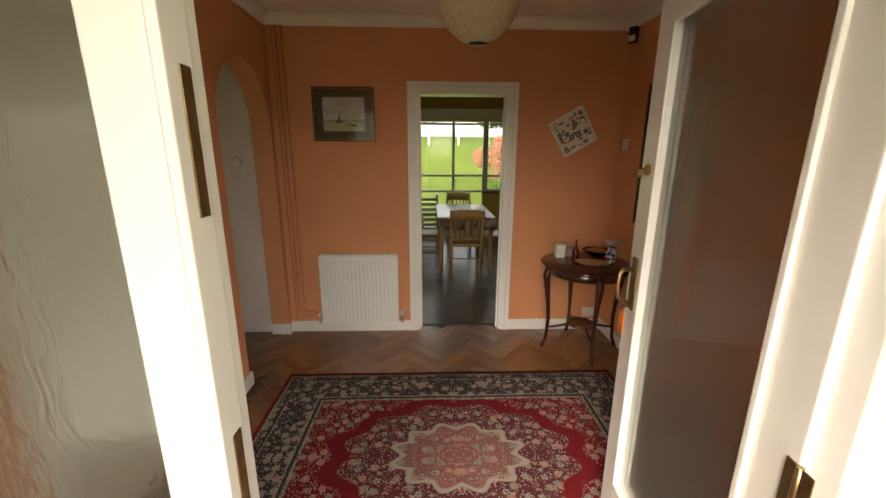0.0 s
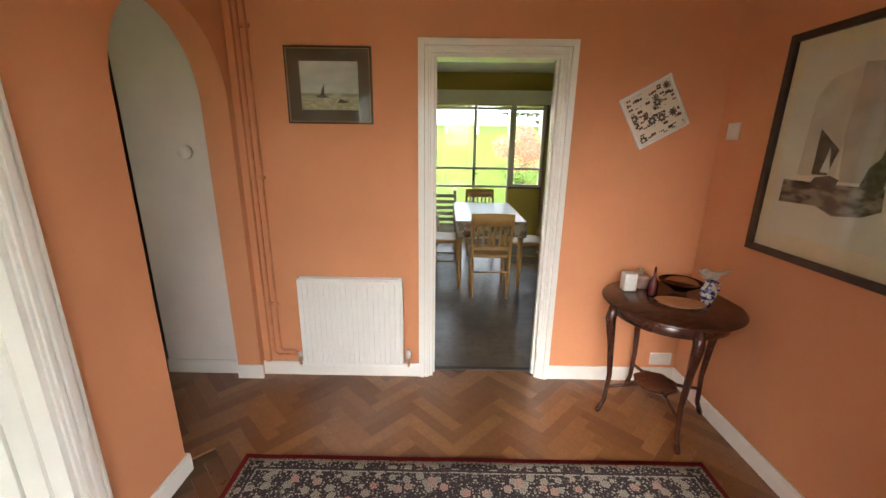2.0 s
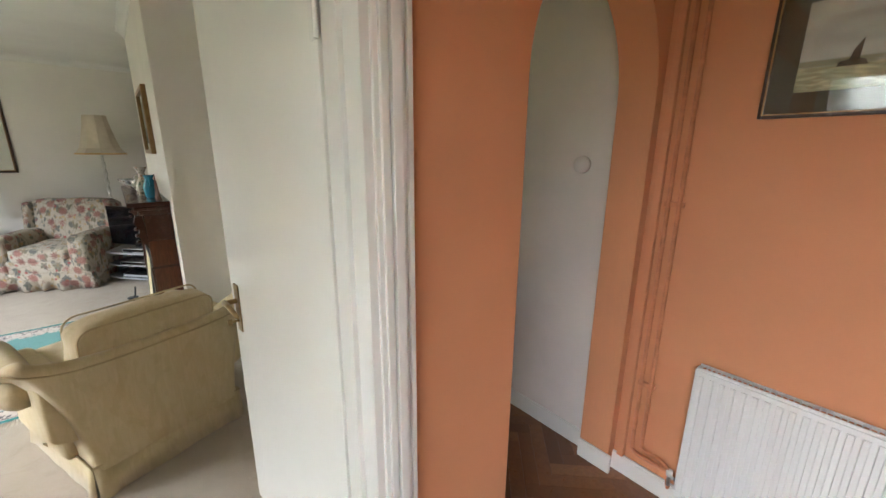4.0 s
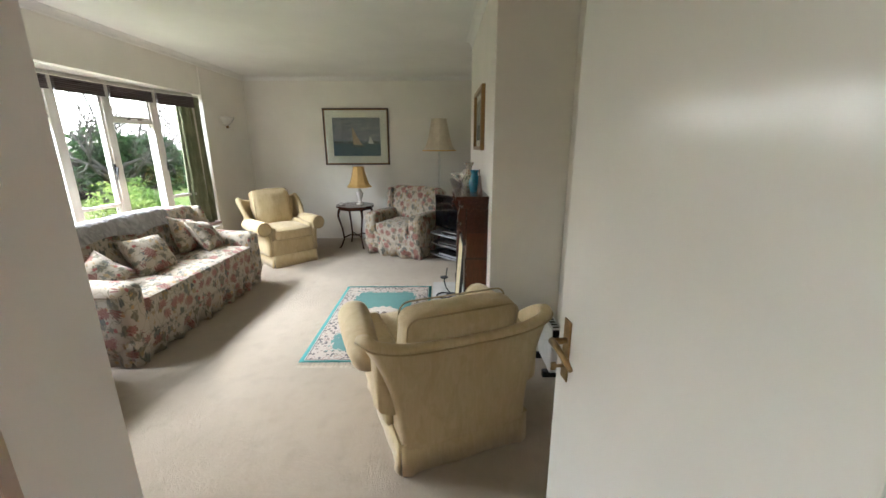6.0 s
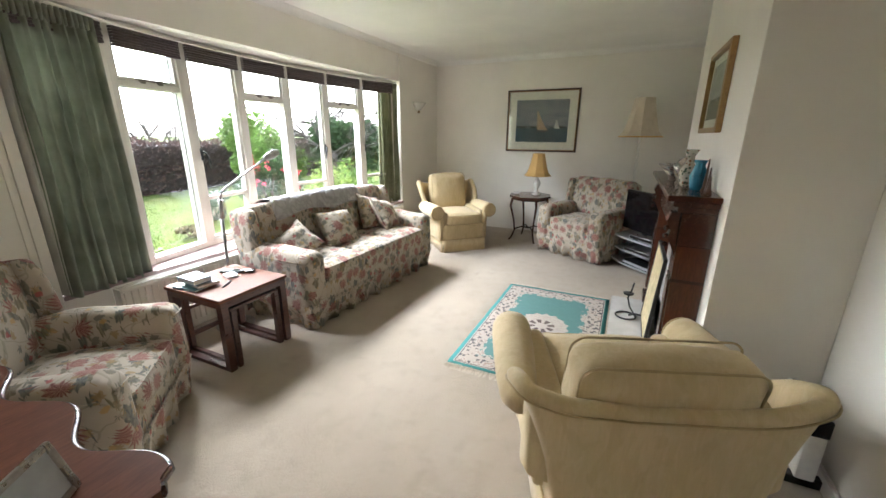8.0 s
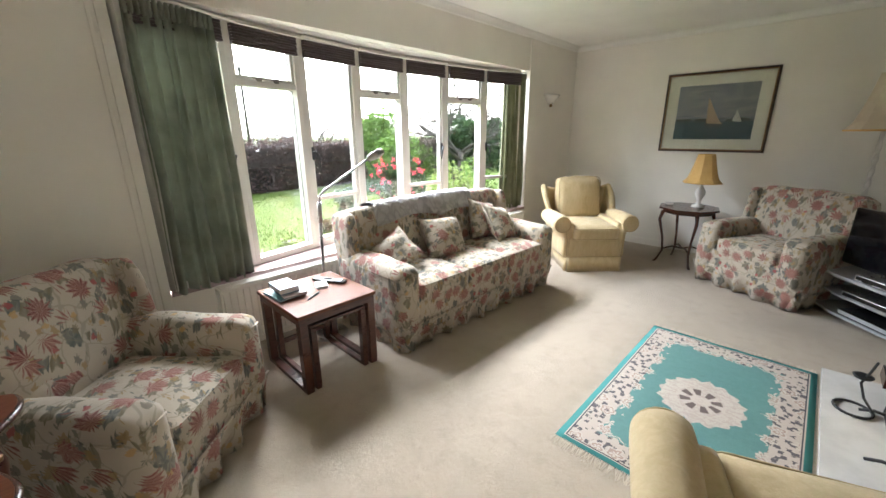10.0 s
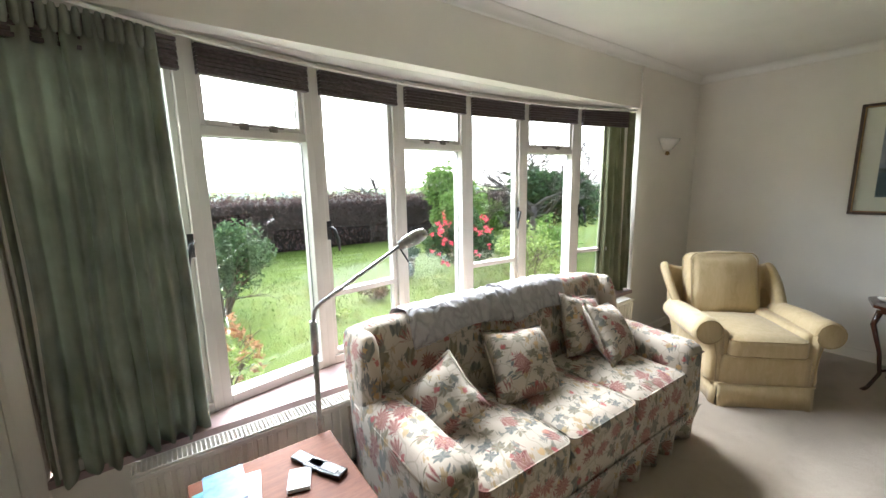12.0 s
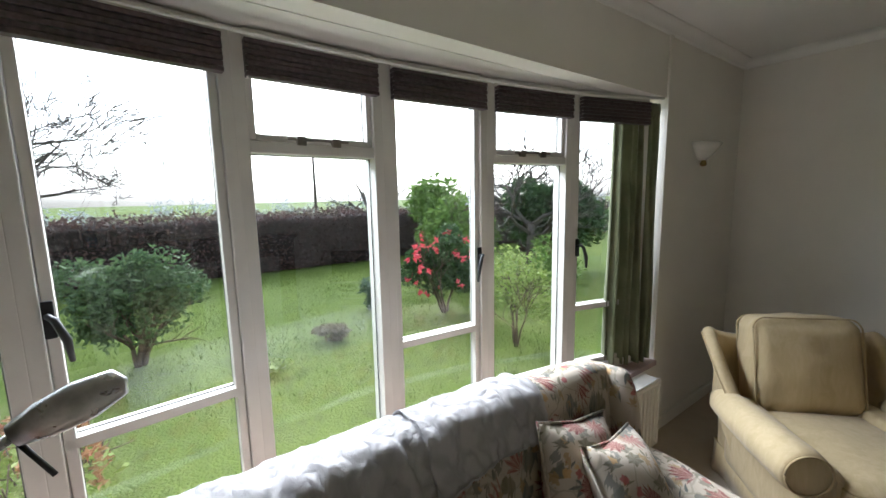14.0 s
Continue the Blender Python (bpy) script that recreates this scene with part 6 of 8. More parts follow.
picture("ship_print", "large dark-framed sepia print of sailing ships with a cream mount", pose(RX, 2.77, 1.515, 0, 0, -90), 0.80, 0.965, 0.032, DARKFRAME,
        SHEET, plain("yellowed_mount", (0.80, 0.68, 0.49), 0.8, 0.04), 0.05, 0.026,
        (("printed_sail", SAILP, [(-0.215, 0.20), (-0.17, 0.27), (-0.055, 0.31), (-0.055, -0.10), (-0.22, -0.11)]),
         ("printed_sail", SAILG, [(-0.05, 0.315), (0.06, 0.30), (0.19, 0.33), (0.20, 0.10), (0.15, 0.02), (0.14, -0.12), (-0.03, -0.12), (-0.055, 0.05)]),
         ("printed_hull", WASHM, [(-0.28, -0.13), (-0.10, -0.135), (0.14, -0.13), (0.15, -0.21), (0.09, -0.24), (-0.02, -0.255), (-0.10, -0.225), (-0.28, -0.23)])),
        (-0.315, 0.315, -0.37, 0.39), False)
ship = bpy.data.objects["ship_print"]
part("printed_jib", prism(B(), [(-0.155, 0.08), (-0.06, 0.0), (-0.065, -0.02), (-0.085, -0.10), (-0.15, -0.10)], -0.0125, -0.0108, "y"), INK, ship)
part("printed_jib", prism(B(), [(-0.115, -0.09), (-0.075, -0.09), (-0.095, 0.01)], -0.0135, -0.0128, "y"), SAILW, ship)
part("printed_boat", prism(B(), [(-0.15, -0.14), (-0.04, -0.145), (-0.03, -0.115), (-0.07, -0.10), (-0.13, -0.11)], -0.0125, -0.0108, "y"), INK, ship)
part("printed_boat", prism(B(), [(0.05, -0.14), (0.135, -0.14), (0.135, -0.05), (0.115, -0.03), (0.11, 0.03), (0.10, -0.03), (0.07, -0.06)], -0.0125, -0.0108, "y"), INK, ship)

picture("yacht_picture", "large framed picture of yachts under sail on the end wall", pose(LXW, 0.48, 1.65, 0, 0, 90), 1.03, 0.865, 0.03, DARKFRAME,
        sea_print("yacht_print", (0.20, 0.22, 0.26), (0.34, 0.33, 0.34), (0.035, 0.075, 0.10), (0.03, 0.045, 0.04), -0.10, 0.5), CARD, 0.11, 0.026,
        (("printed_sail", SAILT, [(-0.06, -0.12), (0.10, -0.13), (0.06, -0.09), (0.0, 0.02), (-0.07, 0.16)]), ("printed_sail", SAILW, [(0.18, -0.10), (0.27, -0.11), (0.21, 0.02)]),
         ("printed_hull", INK, [(-0.08, -0.13), (0.10, -0.14), (0.08, -0.155), (-0.06, -0.15)])))
picture("gilt_picture", "small picture in a gilt wooden frame over the fireplace", pose(-3.95, 2.14, 1.71), 0.64, 0.48, 0.03, GILT,
        sea_print("landscape_print", (0.35, 0.33, 0.28), (0.48, 0.46, 0.40), (0.14, 0.14, 0.10), (0.1, 0.1, 0.07), -0.06, 0.3), CARD, 0.05, 0.03)
picture("engraving", "thin-framed engraving with a wide cream mount", pose(-2.70, LYN, 1.565), 0.50, 0.375, 0.014, BROWNFRAME,
        sea_print("engraved_print", (0.40, 0.36, 0.28), (0.52, 0.47, 0.38), (0.16, 0.14, 0.11), (0.12, 0.1, 0.08), -0.04, 0.2), CARD, 0.09, 0.018)


# ---- curtains ----
def curtain(name, label, m, w, z0, z1, waves, amp, mat, gather=0.75, seed=0):
    """Hanging cloth in folds: local x across, y depth; pinched heading at the top."""
    ob = thing(name, label, "curtain", m)
    bm = B()
    nx, nz = waves * 12, 22
    g = []
    for j in range(nz + 1):
        t = j / nz
        z = z0 + (z1 - z0) * t
        spread = 1.0 - (1 - gather) * t ** 1.5
        row = []
        for i in range(nx + 1):
            u = i / nx
            ph = 2 * math.pi * waves * u + 1.3 * noise.noise(Vector((u * 6, seed, 0)))
            a = amp * (0.55 + 0.45 * noise.noise(Vector((u * 9, t * 1.5, seed)))) * (1.15 - 0.5 * t)
            x = (u - 0.5) * w * spread + 0.02 * noise.noise(Vector((u * 5, t * 2, seed + 4)))
            y = a * math.sin(ph) + 0.25 * a * math.sin(2.3 * ph + 1)
            if t > 0.94:
                y *= 0.6 + 0.3 * math.sin(ph * 2)
            row.append(bm.verts.new((x, y, z + (0.008 * math.sin(ph * 0.5) if j == 0 else 0))))
        g.append(row)
    for a, b in zip(g, g[1:]):
        for i in range(nx):
            bm.faces.new((a[i], a[i + 1], b[i + 1], b[i])).smooth = True
    part("cloth", bm, mat, ob, mod=solidify(0.005))
    for i in range(waves * 2):
        x = ((i + 0.5) / (waves * 2) - 0.5) * w * gather
        part("heading_pleat", puff(B(), w * gather / waves / 5.5, 0.014, 0.045, 0.012, 4, (0, 0.004, 0), 0.004, pose(x, 0.012, z1 - 0.03)), mat, ob, smooth=True)
    return ob


curtain("long_curtain", "grey-green lined curtain drawn back beside the bow window", pose(-2.19, -1.195, 0, 0, 0, 9), 0.47, 0.52, 2.09, 8, 0.053, GREENC, 0.92, 1)
curtain("long_curtain", "olive green curtain gathered at the end of the bow window", pose(-5.61, -1.29, 0, 0, 0, -14), 0.34, 0.535, 2.09, 6, 0.052, OLIVEC, 0.95, 2)
rail = thing("curtain_rail", "white curtain rail following the bow", "rail", pose(0, 0, 0))
part("track", tube(B(), [(x, bow_y(x) + 0.14 + 0.10 * max(0, (abs(x + 3.9) - 1.3)) / 0.6, 2.088) for x in (-1.98 - 0.2 * i for i in range(19))], 0.008, 6), WINW, rail)


# ---- radiators ----
def radiator(name, label, m, w, h, d=0.055, pitch=0.0333, mat=None):
    """Panel radiator: local x along the wall, front to -y."""
    ob = thing(name, label, "radiator", m)
    n = int(w / pitch)
    face = [(0.0, -d + 0.012), (0.0, -d)]
    for i in range(n):
        x = (i + 0.5) * w / n
        face += [(x - pitch * 0.30, -d), (x - pitch * 0.22, -d - 0.010), (x + pitch * 0.22, -d - 0.010), (x + pitch * 0.30, -d)]
    face += [(w, -d), (w, -d + 0.012)]
    bm = prism(B(), face, 0.02, h - 0.02)
    part("panel", bm, mat or RADW, ob)
    for z0, z1 in ((0.0, 0.02), (h - 0.02, h)):
        part("seam_rail", box(B(), 0, w, -d - 0.006, -d + 0.012, z0, z1, 0.003), mat or RADW, ob)
    bm = box(B(), 0, w, -d, -d + 0.004, h, h + 0.012, 0.001)
    box(bm, 0, w, -0.012, -0.008, h, h + 0.012, 0.001)
    for i in range(int(w / 0.016)):
        box(bm, 0.008 + i * 0.016, 0.012 + i * 0.016, -d + 0.004, -0.012, h + 0.002, h + 0.008)
    part("top_grille", bm, mat or RADW, ob)
    for x in (-0.006, w):
        part("side_panel", box(B(), x, x + 0.006, -d, -0.006, 0.01, h, 0.002), mat or RADW, ob)
    for x in (w * 0.15, w * 0.85):
        part("bracket", box(B(), x, x + 0.03, -0.02, 0.0, 0.05, h - 0.05), mat or RADW, ob)
    return ob


RADCREAM = paint("cream_radiator_enamel", (0.78, 0.75, 0.69), 0.4)
radiator("long_radiator", "long cream panel radiator under the bow window", pose(-2.16, LYS + 0.045, 0.10, 0, 0, 180), 3.45, 0.40, 0.095, 0.04, RADCREAM)


# ---- tables ----
et = thing("nest_of_tables", "red-brown nest of tables with sled feet and a polished top", "table", pose(-2.575, -0.652, 0))
part("tabletop", box(B(), -0.256, 0.256, -0.272, 0.272, 0.478, 0.50, 0.005), TOPWOOD, et)
bm = B()
box(bm, -0.245, 0.245, -0.262, -0.245, 0.435, 0.478, 0.002)
box(bm, -0.245, 0.245, 0.245, 0.262, 0.435, 0.478, 0.002)
box(bm, -0.245, -0.228, -0.245, 0.245, 0.435, 0.478, 0.002)
box(bm, 0.228, 0.245, -0.245, 0.245, 0.435, 0.478, 0.002)
part("apron", bm, REDWOOD, et)
for sx in (-1, 1):
    for sy in (-1, 1):
        part("leg", box(B(), sx * 0.222 - 0.024, sx * 0.222 + 0.024, sy * 0.238 - 0.024, sy * 0.238 + 0.024, 0.03, 0.44, 0.003), REDWOOD, et)
        part("inner_leg", box(B(), sx * 0.165 - 0.017, sx * 0.165 + 0.017, sy * 0.236 - 0.02, sy * 0.236 + 0.02, 0.03, 0.40, 0.003), REDWOOD, et)
for sx in (-1, 1):
    part("sled_foot", box(B(), sx * 0.222 - 0.022, sx * 0.222 + 0.022, -0.262, 0.262, 0, 0.03, 0.003), REDWOOD, et)
    part("inner_foot", box(B(), sx * 0.165 - 0.015, sx * 0.165 + 0.015, -0.255, 0.255, 0, 0.028, 0.003), REDWOOD, et)
part("stretcher", box(B(), -0.2, 0.2, -0.252, -0.228, 0.10, 0.13, 0.003), REDWOOD, et)
part("stretcher", box(B(), -0.15, 0.15, -0.246, -0.226, 0.30, 0.325, 0.003), REDWOOD, et)
part("inner_top", box(B(), -0.185, 0.185, -0.25, 0.25, 0.40, 0.415, 0.003), REDWOOD, et)


def book(name, label, m, w, d, h, cover):
    ob = thing(name, label, "book", m, "books on the nest of tables")
    bm = box(B(), -w / 2, w / 2, -d / 2, d / 2, 0, 0.003, 0.001)
    box(bm, -w / 2, w / 2, -d / 2, d / 2, h - 0.003, h, 0.001)
    box(bm, -w / 2 - 0.002, -w / 2 + 0.002, -d / 2, d / 2, 0, h, 0.001)
    part("cover", bm, cover, ob)
    part("pages", box(B(), -w / 2 + 0.003, w / 2 - 0.004, -d / 2 + 0.004, d / 2 - 0.004, 0.003, h - 0.003), PAPER, ob)
    return ob


book("atlas", "thin teal book under the others", pose(-2.40, -0.74, 0.501, 0, 0, 94), 0.20, 0.13, 0.012, TEALB)
book("paperback", "grey-blue paperback in the pile", pose(-2.45, -0.72, 0.513, 0, 0, 80), 0.19, 0.14, 0.02, GREYPL)
book("thick_book", "thick blue and white paperback on the pile", pose(-2.42, -0.74, 0.534, 0, 0, 88), 0.17, 0.12, 0.035, BLUEB)
book("notebook", "small pale notebook beside a remote control", pose(-2.64, -0.70, 0.501, 0, 0, 70), 0.10, 0.075, 0.014, PAPER)
for px, py, rz in ((-2.73, -0.70, 30), (-2.70, -0.76, 25)):
    rc = thing("remote_control", "black remote control on the table", "remote control", pose(px, py, 0.501, 0, 0, rz), "remote controls")
    part("case", box(B(), -0.025, 0.025, -0.085, 0.085, 0, 0.018, 0.005), BLACKPL, rc)
    part("buttons", box(B(), -0.016, 0.016, -0.07, 0.06, 0.018, 0.020, 0.001), GREYPL, rc)
pen = thing("pen", "dark pen lying on the table", "pen", pose(-2.52, -0.58, 0.506, 0, 0, 30))
part("barrel", tube(B(), [(-0.06, 0, 0), (0.05, 0, 0), (0.065, 0, 0)], [0.005, 0.005, 0.0015], 8), BLACKM, pen)

# reading lamp
rl = thing("reading_lamp", "brushed steel reading lamp on a thin stem by the sofa", "lamp", pose(-2.795, -0.955, 0))
part("foot", lathe(B(), [(0.001, 0.0), (0.135, 0.0), (0.14, 0.006), (0.135, 0.016), (0.05, 0.026), (0.016, 0.034), (0.001, 0.035)], 32), CHROME, rl)
part("stem", tube(B(), [(0, 0, 0.03), (0, 0.01, 0.4), (0.004, 0.04, 0.90)], [0.010, 0.010, 0.012], 10), CHROME, rl)
part("grip", tube(B(), [(0.004, 0.04, 0.86), (0.006, 0.055, 1.0)], [0.016, 0.014], 10), CHROME, rl)
part("arm", tube(B(), [(0.006, 0.055, 1.0), (0.004, 0.075, 1.05), (-0.02, 0.088, 1.08), (-0.10, 0.10, 1.125), (-0.36, 0.135, 1.275)], 0.008, 10), CHROME, rl)
bm = lathe(B(), [(0.001, 0.0), (0.018, 0.004), (0.028, 0.04), (0.032, 0.09), (0.022, 0.135), (0.001, 0.145)], 18)
bmesh.ops.scale(bm, vec=(1, 0.7, 1), verts=bm.verts[:])
bmesh.ops.transform(bm, matrix=pose(-0.345, 0.133, 1.268, 0, -68, -8), verts=bm.verts[:])
part("head", bm, CHROME, rl, smooth=True)
part("switch_rod", tube(B(), [(-0.35, 0.135, 1.262), (-0.385, 0.145, 1.20)], 0.004, 6), BLACKM, rl)


def cabriole(bm, x, y, h, ox, oy, r=0.020, foot=0.02):
    """S-curved leg that kicks outward along (ox, oy)."""
    prof = [(0.0, 1.0, 1.5), (0.022, 0.9, 1.7), (0.02, 0.75, 1.1), (0.004, 0.5, 0.8), (-0.008, 0.25, 0.62), (0.0, 0.08, 0.6), (0.018, 0.02, 0.9), (0.024, 0.0, 0.7)]
    return tube(bm, [(x + ox * d, y + oy * d, h * t) for d, t, k in prof], [r * k for d, t, k in prof], 8)


st = thing("side_table", "dark octagonal side table on thin curved legs", "table", pose(-6.44, 0.50, 0, 0, 0, 12))
pts = [(0.32 * math.cos(a), 0.30 * math.sin(a)) for a in (math.pi / 4 * i + math.pi / 8 for i in range(8))]
part("tabletop", prism(B(), pts, 0.625, 0.645), MAHOG, st)
part("apron", prism(B(), [(x * 0.86, y * 0.86) for x, y in pts], 0.585, 0.625), MAHOG, st)
for i in range(4):
    a = math.pi / 2 * i + 0.35
    c, s = math.cos(a), math.sin(a)
    part("leg", tube(B(), [(0.25 * c, 0.25 * s, 0.6), (0.275 * c, 0.275 * s, 0.5), (0.22 * c, 0.22 * s, 0.30), (0.20 * c, 0.20 * s, 0.14), (0.25 * c, 0.25 * s, 0.03), (0.28 * c, 0.28 * s, 0.0)], [0.02, 0.016, 0.012, 0.012, 0.012, 0.014], 8), MAHOG, st)
    part("stretcher", tube(B(), [(0.20 * c, 0.20 * s, 0.16), (0.10 * c, 0.10 * s, 0.19), (0, 0, 0.17)], 0.009, 6), MAHOG, st)


def flared_shade(bm, r0, r1, z0, z1, sides=8):
    """Panelled shade that sweeps out to its rim."""
    rings = []
    for t in (0, 0.15, 0.35, 0.6, 0.8, 1.0):
        r = r0 + (r1 - r0) * (t ** 0.55)
        rings.append([bm.verts.new((r * math.cos(a), r * math.sin(a), z0 + (z1 - z0) * t)) for a in (2 * math.pi * q / sides for q in range(sides))])
    for a, b in zip(rings, rings[1:]):
        for q in range(sides):
            bm.faces.new((a[q], a[(q + 1) % sides], b[(q + 1) % sides], b[q]))
    return bm


tl = thing("table_lamp", "white porcelain lamp with an amber silk shade on the side table", "lamp", pose(-6.50, 0.57, 0.646))
part("base", lathe(B(), [(0.001, 0), (0.065, 0.0), (0.06, 0.018), (0.025, 0.03), (0.02, 0.07), (0.045, 0.13), (0.05, 0.165), (0.03, 0.205), (0.018, 0.225), (0.016, 0.26), (0.001, 0.262)], 24), PORC, tl)
part("stem", tube(B(), [(0, 0, 0.26), (0, 0, 0.36)], 0.007, 8), BRASS, tl)
part("shade", flared_shade(B(), 0.185, 0.08, 0.265, 0.565, 8), SILK, tl, mod=solidify(0.003))
part("shade_trim", tube(B(), [(0.187 * math.cos(a), 0.187 * math.sin(a), 0.266) for a in (math.pi / 4 * q for q in range(9))], 0.005, 6), SILK, tl)
part("shade_ring", tube(tube(B(), [(-0.08, 0, 0.36), (0.08, 0, 0.36)], 0.003, 4), [(0, -0.08, 0.36), (0, 0.08, 0.36)], 0.003, 4), BRASS, tl)
ds = thing("small_dish", "small white china dish on the side table", "dish", pose(-6.44, 0.30, 0.646))
part("bowl", lathe(B(), [(0.001, 0), (0.03, 0), (0.045, 0.012), (0.05, 0.02), (0.04, 0.026), (0.001, 0.028)], 20), PORC, ds)

fl = thing("floor_lamp", "cream standard lamp with a twisted white stem and pleated shade", "lamp", pose(-6.56, 1.79, 0))
part("foot", lathe(B(), [(0.001, 0), (0.16, 0), (0.16, 0.02), (0.06, 0.05), (0.02, 0.09), (0.001, 0.095)], 28), PORC, fl)
bm = B()
tube(bm, [(0, 0, 0.08), (0, 0, 1.50)], 0.013, 10)
for ph in (0, math.pi):
    tube(bm, [(0.013 * math.cos(z * 30 + ph), 0.013 * math.sin(z * 30 + ph), z) for z in (0.15 + 0.0125 * q for q in range(100))], 0.009, 6)
part("stem", bm, PORC, fl, smooth=True)
part("shade", flared_shade(B(), 0.255, 0.115, 1.44, 1.895, 10), SHADE, fl, mod=solidify(0.003))
part("shade_trim", tube(B(), [(0.257 * math.cos(a), 0.257 * math.sin(a), 1.442) for a in (2 * math.pi / 10 * q for q in range(11))], 0.008, 6), SILK, fl)
part("shade_ring", tube(tube(B(), [(-0.115, 0, 1.52), (0.115, 0, 1.52)], 0.003, 4), [(0, -0.115, 1.52), (0, 0.115, 1.52)], 0.003, 4), BRASS, fl)

sc = thing("wall_light", "white plaster uplighter on a small bracket on the wall", "wall light", pose(-6.30, LYS, 1.845))
bm = B()
rings = []
for t in (0, 0.25, 0.5, 0.75, 1.0):
    r = 0.035 + 0.10 * t ** 0.8
    rings.append([bm.verts.new((r * math.cos(a) * 1.15, 0.003 + r * 0.8 * math.sin(a), -0.05 + 0.11 * t)) for a in (math.pi * q / 14 for q in range(15))])
for a, b in zip(rings, rings[1:]):
    for q in range(14):
        bm.faces.new((a[q], a[q + 1], b[q + 1], b[q])).smooth = True
part("bowl", bm, PORC, sc, mod=solidify(0.006))
part("bracket", lathe(B(), [(0.001, -0.09), (0.018, -0.085), (0.02, -0.07), (0.012, -0.05), (0.001, -0.048)], 12, (0, 0.022, 0)), BRASS, sc)

# ---- fireplace ----
FX0, FX1, FY = -4.78, -3.26, 2.14
fp = thing("fireplace", "dark mahogany fire surround with a marble slip and black grate", "fireplace", pose(0, 0, 0))
part("mantel_shelf", box(B(), FX0 - 0.04, FX1 + 0.04, FY - 0.235, FY - 0.002, 1.135, 1.165, 0.006), MAHOG, fp)
part("cornice", box(box(B(), FX0 - 0.02, FX1 + 0.02, FY - 0.205, FY - 0.002, 1.105, 1.133, 0.006), FX0, FX1, FY - 0.18, FY - 0.002, 1.075, 1.103, 0.005), MAHOG, fp)
part("frieze", box(B(), FX0 + 0.004, FX1 - 0.004, FY - 0.155, FY - 0.002, 0.90, 1.073, 0.003), MAHOG, fp)
RM = wood("red_mahogany", (0.07, 0.018, 0.009), (0.14, 0.04, 0.02), 0.22, (20, 20, 3), 0.5, 0.4)
for x0, x1 in ((FX0, FX0 + 0.17), (FX1 - 0.17, FX1)):
    part("pilaster", box(B(), x0 + 0.005, x1 - 0.005, FY - 0.155, FY - 0.002, 0.10, 0.898, 0.004), RM, fp)
    part("plinth", box(B(), x0 - 0.006, x1 + 0.006, FY - 0.175, FY - 0.002, 0.03, 0.098, 0.004), MAHOG, fp)
    part("pilaster_panel", box(B(), x0 + 0.035, x1 - 0.035, FY - 0.165, FY - 0.153, 0.16, 0.70, 0.004), MAHOG, fp)
    part("side_rail", box(B(), x0 - 0.002, x1 + 0.002, FY - 0.16, FY - 0.004, 0.70, 0.715, 0.003), MAHOG, fp)
    xm = (x0 + x1) / 2
    bm = prism(B(), [(FY - 0.16, 1.07), (FY - 0.20, 1.065), (FY - 0.215, 1.02), (FY - 0.19, 0.97), (FY - 0.20, 0.93), (FY - 0.175, 0.88), (FY - 0.158, 0.84), (FY - 0.155, 0.84)], xm - 0.045, xm + 0.045, "x")
    part("carved_bracket", bm, MAHOG, fp)
    for z in (0.885, 0.93, 0.975):
        bb = lathe(B(), [(0.001, -0.014), (0.012, -0.01), (0.016, 0), (0.012, 0.01), (0.001, 0.014)], 10)
        bmesh.ops.transform(bb, matrix=pose(xm, FY - 0.205, z), verts=bb.verts[:])
        part("bead", bb, MAHOG, fp, smooth=True)
bm = B()
box(bm, FX0 + 0.175, FX0 + 0.36, FY - 0.05, FY - 0.002, 0.04, 0.895, 0.002)
box(bm, FX1 - 0.36, FX1 - 0.175, FY - 0.05, FY - 0.002, 0.04, 0.895, 0.002)
box(bm, FX0 + 0.36, FX1 - 0.36, FY - 0.05, FY - 0.002, 0.66, 0.895, 0.002)
part("marble_slip", bm, MARBLE, fp, "pinkish white marble slip")
bm = box(B(), FX0 + 0.36, FX1 - 0.36, FY - 0.03, FY - 0.004, 0.04, 0.66)
part("fire_back", bm, BLACKM, fp)
for i in range(9):
    x = FX0 + 0.42 + i * 0.085
    part("grate_bar", tube(B(), [(x, FY - 0.10, 0.06), (x, FY - 0.11, 0.16), (x, FY - 0.10, 0.26)], 0.008, 6), BLACKM, fp)
part("grate_rail", tube(B(), [(FX0 + 0.38, FY - 0.10, 0.26), (FX1 - 0.38, FY - 0.10, 0.26)], 0.010, 6), BLACKM, fp)
he = thing("hearth", "pale marble hearth slab before the fireplace", "hearth", pose(0, 0, 0))
part("slab", box(B(), FX0 + 0.12, FX1 - 0.20, 1.715, FY - 0.003, 0.0, 0.028, 0.004), MARBLE, he)
fs = thing("fire_screen", "cream panelled fire screen with a dark edge standing on the hearth", "fire screen", pose(-4.02, 1.955, 0.028, -4, 0, 0))
part("panel", box(B(), -0.26, 0.26, -0.008, 0.008, 0.03, 0.64, 0.003), plain("cream_canvas", (0.58, 0.48, 0.28), 0.8, 0.2), fs)
part("frame", frame_bars(B(), -0.275, 0.275, 0.015, 0.655, 0.02, -0.012, 0.012), BLACKM, fs)
for s in (-1, 1):
    part("foot", tube(B(), [(s * 0.22, -0.10, 0.008), (s * 0.22, -0.05, 0.03), (s * 0.22, 0.05, 0.03), (s * 0.22, 0.07, 0.008)], 0.008, 6), BLACKM, fs)
cs = thing("candle_stand", "scrolled black iron candle holder on the hearth", "candle holder", pose(-4.24, 1.835, 0.028))
